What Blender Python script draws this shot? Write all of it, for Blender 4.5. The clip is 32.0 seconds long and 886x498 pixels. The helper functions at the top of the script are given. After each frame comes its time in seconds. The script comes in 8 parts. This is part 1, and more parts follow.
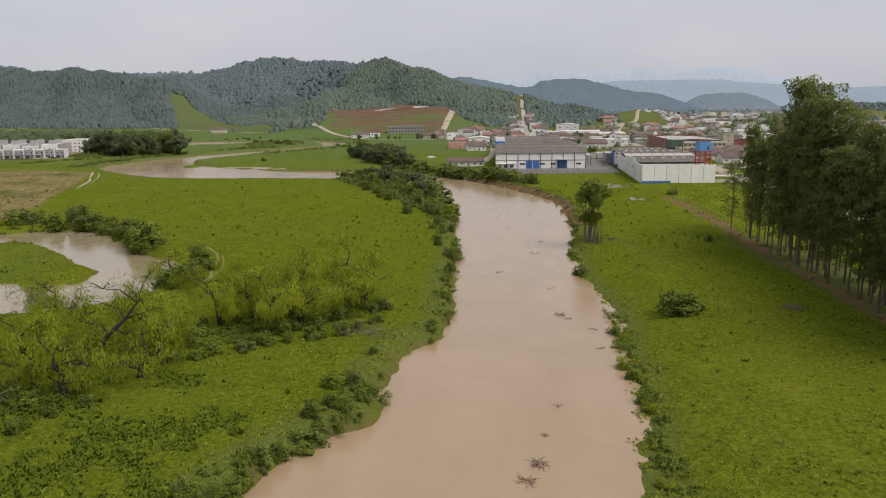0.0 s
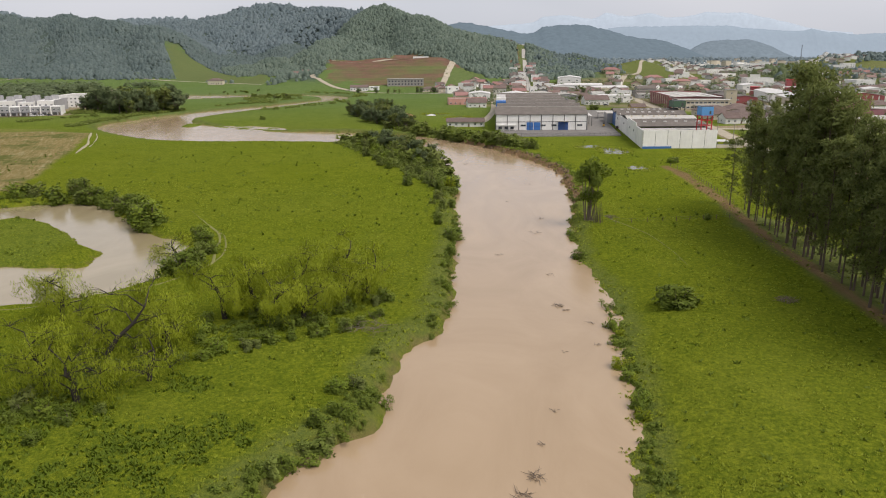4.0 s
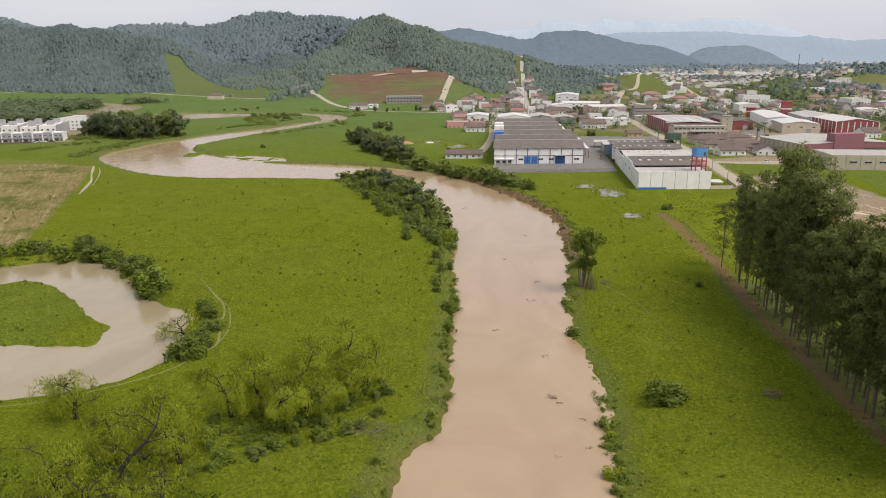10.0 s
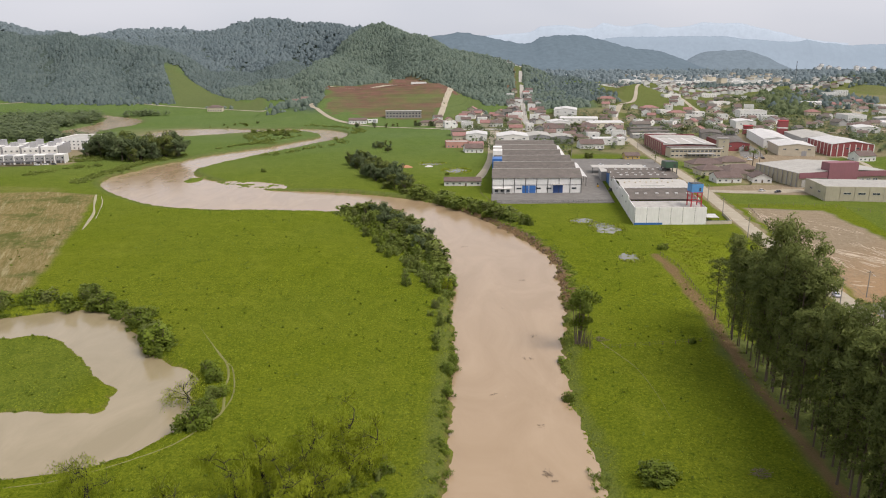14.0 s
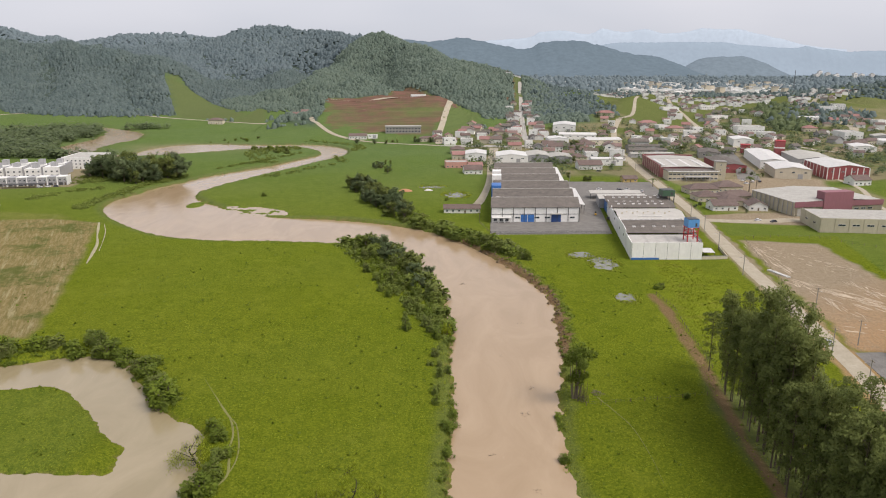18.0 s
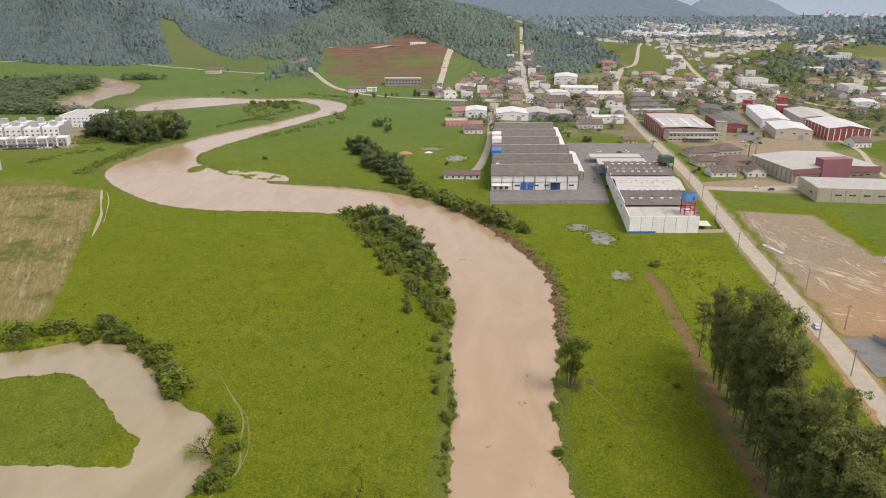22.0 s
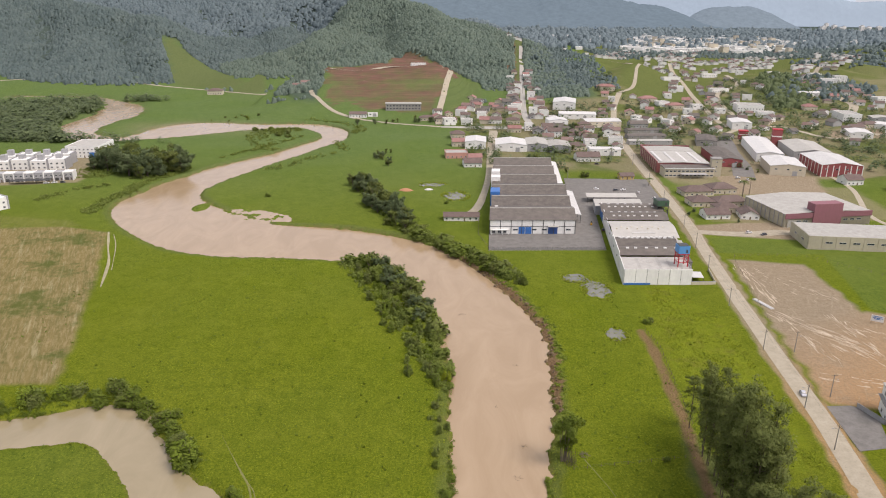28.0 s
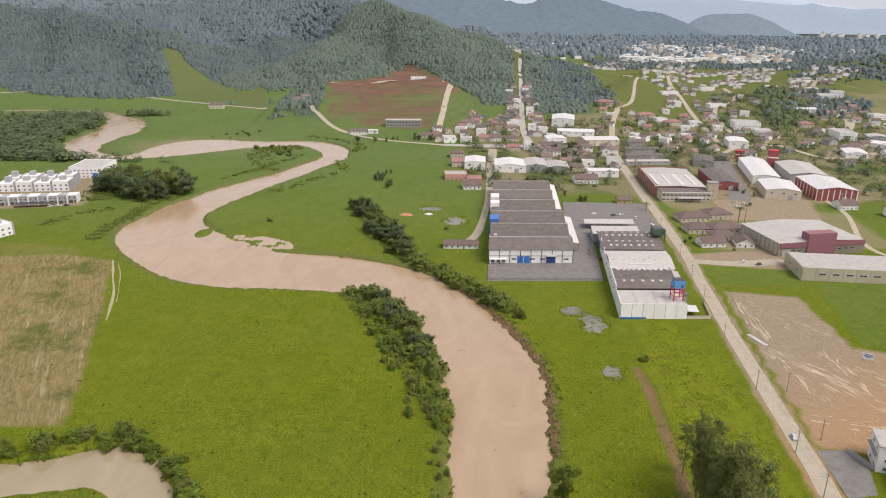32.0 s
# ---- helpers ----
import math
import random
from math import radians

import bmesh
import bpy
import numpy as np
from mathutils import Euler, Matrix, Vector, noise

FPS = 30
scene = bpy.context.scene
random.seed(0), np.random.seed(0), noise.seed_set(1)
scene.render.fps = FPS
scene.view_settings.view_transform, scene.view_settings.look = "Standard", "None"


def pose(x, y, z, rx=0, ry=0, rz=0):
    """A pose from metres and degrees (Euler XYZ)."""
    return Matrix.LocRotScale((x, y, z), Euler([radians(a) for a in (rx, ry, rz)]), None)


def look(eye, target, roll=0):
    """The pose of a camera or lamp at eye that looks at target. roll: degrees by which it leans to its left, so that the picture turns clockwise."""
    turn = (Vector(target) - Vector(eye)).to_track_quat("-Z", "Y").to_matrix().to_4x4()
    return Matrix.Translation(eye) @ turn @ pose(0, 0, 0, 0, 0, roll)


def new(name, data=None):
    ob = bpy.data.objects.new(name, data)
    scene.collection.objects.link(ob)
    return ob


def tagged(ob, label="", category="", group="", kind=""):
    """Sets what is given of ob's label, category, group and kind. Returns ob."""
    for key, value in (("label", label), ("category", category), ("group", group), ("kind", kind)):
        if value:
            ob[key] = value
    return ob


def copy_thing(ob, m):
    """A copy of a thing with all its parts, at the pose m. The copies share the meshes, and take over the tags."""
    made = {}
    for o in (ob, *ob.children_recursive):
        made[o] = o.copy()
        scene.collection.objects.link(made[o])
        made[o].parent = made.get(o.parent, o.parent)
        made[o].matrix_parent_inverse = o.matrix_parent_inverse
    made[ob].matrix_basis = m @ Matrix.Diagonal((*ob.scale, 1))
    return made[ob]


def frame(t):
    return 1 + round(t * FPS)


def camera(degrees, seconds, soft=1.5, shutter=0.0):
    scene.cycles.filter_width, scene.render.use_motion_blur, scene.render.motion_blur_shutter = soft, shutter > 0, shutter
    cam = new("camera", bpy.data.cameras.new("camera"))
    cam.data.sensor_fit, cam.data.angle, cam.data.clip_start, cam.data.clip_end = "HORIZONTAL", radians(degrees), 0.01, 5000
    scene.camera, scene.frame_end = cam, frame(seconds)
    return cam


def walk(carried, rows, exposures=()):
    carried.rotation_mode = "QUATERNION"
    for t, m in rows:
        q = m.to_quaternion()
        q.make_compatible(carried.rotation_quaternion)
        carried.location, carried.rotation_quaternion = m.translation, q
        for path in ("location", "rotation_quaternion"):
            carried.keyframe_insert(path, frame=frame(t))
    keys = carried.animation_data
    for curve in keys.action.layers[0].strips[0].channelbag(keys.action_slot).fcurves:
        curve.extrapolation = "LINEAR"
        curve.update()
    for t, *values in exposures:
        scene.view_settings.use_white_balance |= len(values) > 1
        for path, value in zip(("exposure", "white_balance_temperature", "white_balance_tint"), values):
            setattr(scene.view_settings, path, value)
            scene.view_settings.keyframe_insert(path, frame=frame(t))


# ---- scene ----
cam = camera(63.9, 32.0, 1.05)
PATH = [
    (0, (0.475, 0.407, 36.6), (0.461, 2.369, 36.211), -0.4),
    (0.5, (0.514, 0.356, 37.643), (0.499, 2.305, 37.195), -0.4),
    (1, (0.474, 0.613, 38.658), (0.459, 2.545, 38.141), -0.3),
    (1.5, (0.441, 0.646, 39.948), (0.426, 2.573, 39.414), -0.3),
    (2, (0.367, 0.651, 40.978), (0.353, 2.578, 40.443), -0.3),
    (2.5, (0.348, 0.612, 41.974), (0.333, 2.54, 41.44), -0.3),
    (3, (0.411, 0.726, 42.955), (0.396, 2.654, 42.422), -0.3),
    (3.5, (0.407, 0.702, 44.032), (0.393, 2.63, 43.5), -0.3),
    (5.5, (0.54, 0.651, 48.13), (0.526, 2.579, 47.602), -0.3),
    (6, (0.572, 0.673, 49.195), (0.559, 2.602, 48.667), -0.3),
    (6.5, (0.545, 0.559, 50.589), (0.532, 2.489, 50.062), -0.3),
    (7, (0.562, 0.619, 52.186), (0.549, 2.548, 51.66), -0.3),
    (7.5, (0.585, 0.567, 53.967), (0.573, 2.496, 53.441), -0.3),
    (8, (0.599, 0.555, 55.634), (0.587, 2.485, 55.108), -0.3),
    (8.5, (0.589, 0.515, 57.683), (0.577, 2.444, 57.158), -0.3),
    (9, (0.621, 0.608, 59.758), (0.609, 2.538, 59.233), -0.3),
    (9.5, (0.532, 0.672, 61.978), (0.521, 2.601, 61.452), -0.2),
    (10, (0.558, 0.584, 64.038), (0.548, 2.514, 63.513), -0.2),
    (10.5, (0.524, 0.548, 66.268), (0.514, 2.477, 65.742), -0.2),
    (11, (0.463, 0.613, 68.298), (0.454, 2.543, 67.773), -0.2),
    (11.5, (0.462, 0.54, 70.45), (0.454, 2.47, 69.926), -0.2),
    (12, (0.471, 0.506, 72.649), (0.463, 2.436, 72.126), -0.2),
    (12.5, (0.449, 0.584, 74.837), (0.441, 2.515, 74.313), -0.1),
    (13, (0.403, 0.583, 76.854), (0.396, 2.514, 76.331), -0.1),
    (13.5, (0.402, 0.503, 79.026), (0.396, 2.434, 78.504), -0.1),
    (14, (0.44, 0.51, 81.269), (0.434, 2.441, 80.747), -0.1),
    (14.5, (0.387, 0.529, 83.343), (0.381, 2.46, 82.822), -0.1),
    (16.5, (0.422, 0.351, 92.032), (0.417, 2.282, 91.512), 0.0),
    (17, (0.406, 0.19, 93.942), (0.401, 2.122, 93.424), 0.1),
    (17.5, (0.289, 0.231, 96.043), (0.285, 2.163, 95.526), 0.1),
    (18, (0.162, 0.276, 98.088), (0.159, 2.208, 97.572), 0.1),
    (18.5, (0.178, 0.208, 100.285), (0.175, 2.14, 99.77), 0.1),
    (19, (0.133, 0.142, 102.462), (0.13, 2.074, 101.946), 0.2),
    (19.5, (0.157, -0.151, 104.422), (0.154, 1.779, 103.895), 0.2),
    (20, (0.074, -0.193, 106.128), (0.071, 1.705, 105.497), 0.2),
    (20.5, (0.113, 0.003, 108.988), (0.11, 1.885, 108.311), 0.2),
    (21, (-0.021, -0.103, 111.152), (-0.023, 1.779, 110.476), 0.2),
    (21.5, (0.027, -0.084, 113.346), (0.025, 1.799, 112.671), 0.3),
    (22, (0.002, -0.191, 115.384), (0.0, 1.691, 114.71), 0.2),
    (22.5, (-0.107, -0.306, 117.608), (-0.109, 1.578, 116.935), 0.3),
    (23, (-0.159, -0.316, 119.822), (-0.16, 1.567, 119.15), 0.3),
    (23.5, (-0.225, -0.468, 121.908), (-0.225, 1.416, 121.238), 0.3),
    (24, (-0.272, -0.43, 124.05), (-0.272, 1.454, 123.38), 0.3),
    (24.5, (-0.274, -0.567, 126.149), (-0.274, 1.318, 125.481), 0.3),
    (25, (-0.344, -0.578, 128.457), (-0.344, 1.307, 127.789), 0.4),
    (25.5, (-0.366, -0.678, 130.577), (-0.365, 1.207, 129.91), 0.4),
    (27.5, (-0.574, -0.9, 139.179), (-0.572, 0.987, 138.516), 0.5),
    (28, (-0.585, -1.042, 141.386), (-0.584, 0.845, 140.724), 0.5),
    (28.5, (-0.679, -1.162, 143.787), (-0.677, 0.725, 143.125), 0.5),
    (29, (-0.91, -1.282, 145.883), (-0.907, 0.606, 145.223), 0.6),
    (29.5, (-1.029, -1.249, 148.289), (-1.026, 0.639, 147.629), 0.6),
    (30, (-1.016, -1.43, 150.532), (-1.013, 0.458, 149.874), 0.6),
    (30.5, (-1.083, -1.401, 152.798), (-1.079, 0.487, 152.14), 0.7),
    (31, (-1.12, -1.452, 154.979), (-1.117, 0.437, 154.322), 0.7),
    (31.5, (-1.195, -1.657, 157.37), (-1.191, 0.232, 156.715), 0.7),
    (32, (-1.304, -1.827, 159.617), (-1.3, 0.063, 158.962), 0.7),
]
walk(cam, [(t, look(e, a, r)) for t, e, a, r in PATH],
     [(0, 0.20, 6650, 18), (1.2, 0.25, 6650, 18), (3.5, 0.42, 6650, 17), (9, 0.52, 6650, 18), (19, 0.53, 6600, 18), (21, 0.60, 6600, 20), (32, 0.61, 6600, 21)])
import functools

# ---- light ----
world = bpy.data.worlds.new("overcast_sky")
scene.world = world
world.use_nodes = True
wn, wl = world.node_tree.nodes, world.node_tree.links
wn.clear()
w_out = wn.new("ShaderNodeOutputWorld")
w_bg = wn.new("ShaderNodeBackground")
w_bg.inputs["Strength"].default_value = 0.094
w_sky = wn.new("ShaderNodeTexSky")
w_sky.sky_type = "NISHITA"
w_sky.sun_disc = False
w_sky.sun_elevation, w_sky.sun_rotation = radians(53), radians(122)
w_sky.air_density, w_sky.dust_density, w_sky.ozone_density = 1.0, 3.0, 1.0
w_hsv = wn.new("ShaderNodeHueSaturation")
w_hsv.inputs["Saturation"].default_value = 0.22
w_mix = wn.new("ShaderNodeMix")
w_mix.data_type = "RGBA"
w_mix.inputs[0].default_value = 0.75
w_noise = wn.new("ShaderNodeTexNoise")
w_noise.inputs["Scale"].default_value = 2.2
w_noise.inputs["Detail"].default_value = 3.0
w_map = wn.new("ShaderNodeMapping")
w_map.inputs["Scale"].default_value = (1, 1, 3.5)
w_geo = wn.new("ShaderNodeTexCoord")
w_ramp = wn.new("ShaderNodeValToRGB")
w_ramp.color_ramp.elements[0].position, w_ramp.color_ramp.elements[0].color = 0.30, (5.0, 5.55, 6.05, 1)
w_ramp.color_ramp.elements[1].position, w_ramp.color_ramp.elements[1].color = 0.72, (6.1, 6.5, 6.85, 1)
wl.new(w_geo.outputs["Generated"], w_map.inputs["Vector"])
wl.new(w_map.outputs["Vector"], w_noise.inputs["Vector"])
wl.new(w_noise.outputs["Fac"], w_ramp.inputs["Fac"])
wl.new(w_sky.outputs["Color"], w_hsv.inputs["Color"])
wl.new(w_hsv.outputs["Color"], w_mix.inputs[6])
wl.new(w_ramp.outputs["Color"], w_mix.inputs[7])
wl.new(w_mix.outputs[2], w_bg.inputs["Color"])
wl.new(w_bg.outputs["Background"], w_out.inputs["Surface"])

sun_data = bpy.data.lights.new("sun", "SUN")
sun_data.energy, sun_data.angle, sun_data.color = 2.3, radians(35), (1.0, 0.95, 0.87)
sun = new("sun", sun_data)
sun.matrix_world = look((150, -95, 240), (0, 0, 0))


# ---- materials ----
class Nodes:
    """Short ways to wire a node material."""

    def __init__(self, name):
        self.mat = bpy.data.materials.new(name)
        self.mat.use_nodes = True
        self.n, self.l = self.mat.node_tree.nodes, self.mat.node_tree.links
        self.b = self.n["Principled BSDF"]
        self.pos = None

    def set(self, socket, value):
        if isinstance(value, bpy.types.NodeSocket):
            self.l.new(value, socket)
        elif isinstance(value, (tuple, list)) and len(value) == 3 and socket.type == "RGBA":
            socket.default_value = (*value, 1)
        else:
            socket.default_value = value

    def where(self, obj=False, scale=(1, 1, 1), turn=0.0, src=None):
        if src:
            pass
        elif obj:
            src = self.n.new("ShaderNodeTexCoord").outputs["Object"]
        else:
            src = self.n.new("ShaderNodeNewGeometry").outputs["Position"]
        m = self.n.new("ShaderNodeMapping")
        m.inputs["Scale"].default_value = scale
        if turn:
            r = self.n.new("ShaderNodeMapping")
            r.inputs["Rotation"].default_value = (0, 0, radians(turn))
            self.l.new(src, r.inputs["Vector"])
            src = r.outputs["Vector"]
        self.l.new(src, m.inputs["Vector"])
        return m.outputs["Vector"]

    def noise(self, scale, detail=4.0, rough=0.55, vec=None, lo=0.0, hi=1.0, warp=0.0):
        t = self.n.new("ShaderNodeTexNoise")
        t.inputs["Scale"].default_value, t.inputs["Detail"].default_value = scale, detail
        t.inputs["Roughness"].default_value, t.inputs["Distortion"].default_value = rough, warp
        self.l.new(vec or self.where(), t.inputs["Vector"])
        if (lo, hi) == (0.0, 1.0):
            return t.outputs["Fac"]
        r = self.n.new("ShaderNodeMapRange")
        r.inputs["From Min"].default_value, r.inputs["From Max"].default_value = lo, hi
        self.l.new(t.outputs["Fac"], r.inputs["Value"])
        return r.outputs["Result"]

    def voronoi(self, scale, vec=None, feature="F1", out="Distance"):
        t = self.n.new("ShaderNodeTexVoronoi")
        t.feature = feature
        t.inputs["Scale"].default_value = scale
        self.l.new(vec or self.where(), t.inputs["Vector"])
        return t.outputs[out]

    def mix(self, f, a, b, kind="MIX"):
        m = self.n.new("ShaderNodeMix")
        m.data_type, m.blend_type = "RGBA", kind
        self.set(m.inputs[0], f), self.set(m.inputs[6], a), self.set(m.inputs[7], b)
        return m.outputs[2]

    def bent(self, scale, amount):
        """The place, pushed about by slow noise."""
        t = self.n.new("ShaderNodeTexNoise")
        t.inputs["Scale"].default_value, t.inputs["Detail"].default_value = scale, 2.0
        self.l.new(self.where(), t.inputs["Vector"])
        v = self.n.new("ShaderNodeVectorMath")
        v.operation = "MULTIPLY_ADD"
        self.l.new(t.outputs["Color"], v.inputs[0])
        v.inputs[1].default_value = (amount, amount, 0)
        self.l.new(self.where(), v.inputs[2])
        return v.outputs[0]

    def math(self, kind, a, b=0.0, clamp=False):
        m = self.n.new("ShaderNodeMath")
        m.operation, m.use_clamp = kind, clamp
        self.set(m.inputs[0], a), self.set(m.inputs[1], b)
        return m.outputs[0]

    def span(self, v, lo, hi, a=0.0, b=1.0):
        r = self.n.new("ShaderNodeMapRange")
        self.set(r.inputs["Value"], v)
        r.inputs["From Min"].default_value, r.inputs["From Max"].default_value = lo, hi
        r.inputs["To Min"].default_value, r.inputs["To Max"].default_value = a, b
        return r.outputs["Result"]

    def wave(self, scale, vec, distort=0.0, detail_scale=1.0):
        t = self.n.new("ShaderNodeTexWave")
        t.inputs["Scale"].default_value, t.inputs["Distortion"].default_value = scale, distort
        t.inputs["Detail Scale"].default_value = detail_scale
        self.l.new(vec, t.inputs["Vector"])
        return t.outputs["Fac"]

    def attribute(self, name):
        a = self.n.new("ShaderNodeAttribute")
        a.attribute_name = name
        s = self.n.new("ShaderNodeSeparateColor")
        self.l.new(a.outputs["Color"], s.inputs["Color"])
        return s.outputs[0], s.outputs[1], s.outputs[2], a.outputs["Alpha"]

    def each(self):
        return self.n.new("ShaderNodeObjectInfo").outputs["Random"]

    def island(self):
        return self.n.new("ShaderNodeNewGeometry").outputs["Random Per Island"]

    def bump(self, height, strength=0.4, distance=0.1):
        m = self.n.new("ShaderNodeBump")
        m.inputs["Strength"].default_value, m.inputs["Distance"].default_value = strength, distance
        self.l.new(height, m.inputs["Height"])
        self.l.new(m.outputs["Normal"], self.b.inputs["Normal"])

    def done(self, colour, rough=0.7, metal=0.0, spec=None):
        self.set(self.b.inputs["Base Color"], colour)
        self.set(self.b.inputs["Roughness"], rough)
        self.b.inputs["Metallic"].default_value = metal
        if spec is not None:
            self.b.inputs["Specular IOR Level"].default_value = spec
        return self.mat


def painted(name, colour, rough=0.65, dirt=0.35, streak=True, metal=0.0):
    """Painted or rendered surface with rain streaks, stains and a little relief."""
    m = Nodes(name)
    o = m.where()
    big = m.noise(0.35, 5, 0.6, o, 0.35, 0.75)
    run = m.noise(1.0, 4, 0.6, m.where(scale=(1.6, 1.6, 0.12)), 0.45, 0.8)
    dark = tuple(c * 0.55 for c in colour)
    grime = tuple(c * 0.6 + d for c, d in zip(colour, (0.03, 0.025, 0.015)))
    c = m.mix(m.math("MULTIPLY", big, dirt), colour, grime)
    if streak:
        c = m.mix(m.math("MULTIPLY", run, dirt * 0.8), c, dark)
    tone = m.span(m.each(), 0, 1, 0.9, 1.06)
    c = m.mix(1.0, c, m.mix(m.span(tone, 0.9, 1.06), (0.9, 0.9, 0.9), (1.0, 1.0, 1.0)), "MULTIPLY")
    m.bump(m.noise(6, 3, 0.5, o), 0.15, 0.02)
    return m.done(c, rough, metal)


def leafy(name, dark, light, dry=(0.17, 0.15, 0.06), dry_amount=0.12, rough=0.6, thinness=0.35, patch=0.35):
    """Foliage: tone shifts from clump to clump and from leaf to leaf."""
    m = Nodes(name)
    a = m.noise(patch, 3, 0.6, None, 0.3, 0.7)
    k = m.math("ADD", m.math("MULTIPLY", a, 0.55), m.math("MULTIPLY", m.island(), 0.45))
    c = m.mix(k, dark, light)
    c = m.mix(m.math("MULTIPLY", m.noise(1.7, 2, 0.5, None, 0.62, 0.75), dry_amount * 3), c, dry)
    c = m.mix(m.span(m.each(), 0, 1, 0, 0.4), c, tuple(v * 0.9 for v in dark))
    thin = m.n.new("ShaderNodeBsdfTranslucent")
    m.l.new(c, thin.inputs["Color"])
    both = m.n.new("ShaderNodeMixShader")
    both.inputs[0].default_value = thinness
    m.l.new(m.b.outputs[0], both.inputs[1])
    m.l.new(thin.outputs[0], both.inputs[2])
    m.l.new(both.outputs[0], m.n["Material Output"].inputs["Surface"])
    return m.done(c, rough, spec=0.12)


def roofing(name, colour, worn, lines=0.0, axis="x", rough=0.85, metal=0.0):
    """Corrugated or tiled roof with patches of wear, lichen and runs."""
    m = Nodes(name)
    o = m.where()
    c = m.mix(m.noise(0.25, 6, 0.65, o, 0.35, 0.7), colour, worn)
    c = m.mix(m.math("MULTIPLY", m.noise(1.4, 4, 0.6, o, 0.5, 0.8), 0.5), c, tuple(v * 0.5 for v in colour))
    if lines:
        sc = (1, 0.0, 0) if axis == "x" else (0.0, 1, 0)
        wv = m.wave(lines, m.where(scale=sc))
        m.bump(wv, 0.5, 0.05)
        c = m.mix(m.math("MULTIPLY", wv, 0.18), c, tuple(v * 0.6 for v in colour))
    c = m.mix(m.span(m.each(), 0, 1, 0, 0.3), c, tuple(min(1, v * 1.15) for v in worn))
    return m.done(c, rough, metal)


def ground_material():
    m = Nodes("ground_cover")
    p = m.where()
    plough, dirt, forest, red = m.attribute("zone_a")
    yellow, mud, rough_grass, lush_haze = m.attribute("zone_b")
    n_huge = m.noise(0.012, 4, 0.55, p, 0.35, 0.68)
    n_big = m.noise(0.055, 5, 0.6, p, 0.32, 0.7)
    n_mid = m.noise(0.33, 5, 0.65, p, 0.3, 0.72)
    n_fine = m.noise(2.6, 4, 0.7, p, 0.3, 0.75)
    g = m.mix(n_big, (0.094, 0.128, 0.008), (0.146, 0.176, 0.012))
    g = m.mix(m.math("MULTIPLY", n_huge, 0.75), g, (0.176, 0.190, 0.030))
    sweep = m.noise(0.022, 4, 0.6, m.where(scale=(1, 0.35, 1), turn=25), 0.45, 0.72)
    g = m.mix(m.math("MULTIPLY", sweep, 0.55), g, (0.082, 0.128, 0.014))
    g = m.mix(m.math("MULTIPLY", n_mid, 0.50), g, (0.070, 0.106, 0.010))
    g = m.mix(m.math("MULTIPLY", n_fine, 0.80), g, (0.044, 0.076, 0.005))
    blades = m.noise(1.4, 5, 0.75, p, 0.42, 0.68)
    g = m.mix(m.math("MULTIPLY", blades, 0.78), g, (0.222, 0.248, 0.020))
    pale = m.noise(0.10, 6, 0.7, m.where(scale=(1, 0.6, 1), turn=-30), 0.52, 0.70)
    g = m.mix(m.math("MULTIPLY", pale, 0.35), g, (0.195, 0.215, 0.026))
    clumps = m.noise(0.19, 5, 0.72, p, 0.50, 0.66)
    g = m.mix(m.math("MULTIPLY", clumps, 0.42), g, (0.070, 0.102, 0.008))
    tuft = m.noise(0.75, 3, 0.6, p, 0.60, 0.70)
    g = m.mix(m.math("MULTIPLY", tuft, 0.75), g, (0.050, 0.084, 0.008))
    # lush grass; over the far pasture this bluish tint is haze in the colour
    lush_haze_c = m.mix(n_mid, (0.078, 0.124, 0.040), (0.120, 0.176, 0.058))
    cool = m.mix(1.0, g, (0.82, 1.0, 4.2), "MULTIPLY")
    g = m.mix(lush_haze, g, m.mix(0.35, cool, lush_haze_c))
    ye = m.mix(n_mid, (0.110, 0.152, 0.014), (0.200, 0.228, 0.018))
    ye = m.mix(m.math("MULTIPLY", m.noise(0.12, 5, 0.7, p, 0.50, 0.64), 0.5), ye, (0.130, 0.118, 0.030))
    g = m.mix(m.math("MULTIPLY", yellow, m.span(n_big, 0, 1, 0.55, 1.0)), g, ye)
    ro = m.mix(n_mid, (0.080, 0.100, 0.040), (0.136, 0.152, 0.066))
    g = m.mix(m.math("MULTIPLY", rough_grass, 0.8), g, ro)
    # forest floor: the shade in the gaps between crowns, put into a dark colour
    floor_shade = m.mix(n_mid, (0.055, 0.078, 0.066), (0.085, 0.110, 0.092))
    g = m.mix(forest, g, floor_shade)
    # ploughed and stubble rows run along the field's long side
    rows = m.noise(1.0, 4, 0.6, m.where(scale=(0.45, 0.02, 0), turn=-23), 0.38, 0.62)
    pl = m.mix(n_mid, (0.185, 0.148, 0.058), (0.240, 0.190, 0.085))
    pl = m.mix(m.math("MULTIPLY", rows, 0.5), pl, (0.115, 0.112, 0.040))
    clods = m.noise(1.0, 4, 0.65, m.where(scale=(0.9, 0.13, 0), turn=-23), 0.46, 0.60, 0.6)
    pl = m.mix(m.math("MULTIPLY", clods, 0.45), pl, (0.330, 0.265, 0.140))
    husk = m.noise(1.0, 5, 0.7, m.where(scale=(0.36, 0.03, 0), turn=-23), 0.57, 0.64, 0.3)
    pl = m.mix(m.math("MULTIPLY", husk, 0.42), pl, (0.380, 0.345, 0.200))
    weeds = m.noise(0.03, 5, 0.7, p, 0.50, 0.62)
    pl = m.mix(m.math("MULTIPLY", weeds, 0.75), pl, (0.070, 0.098, 0.022))
    g = m.mix(plough, g, pl)
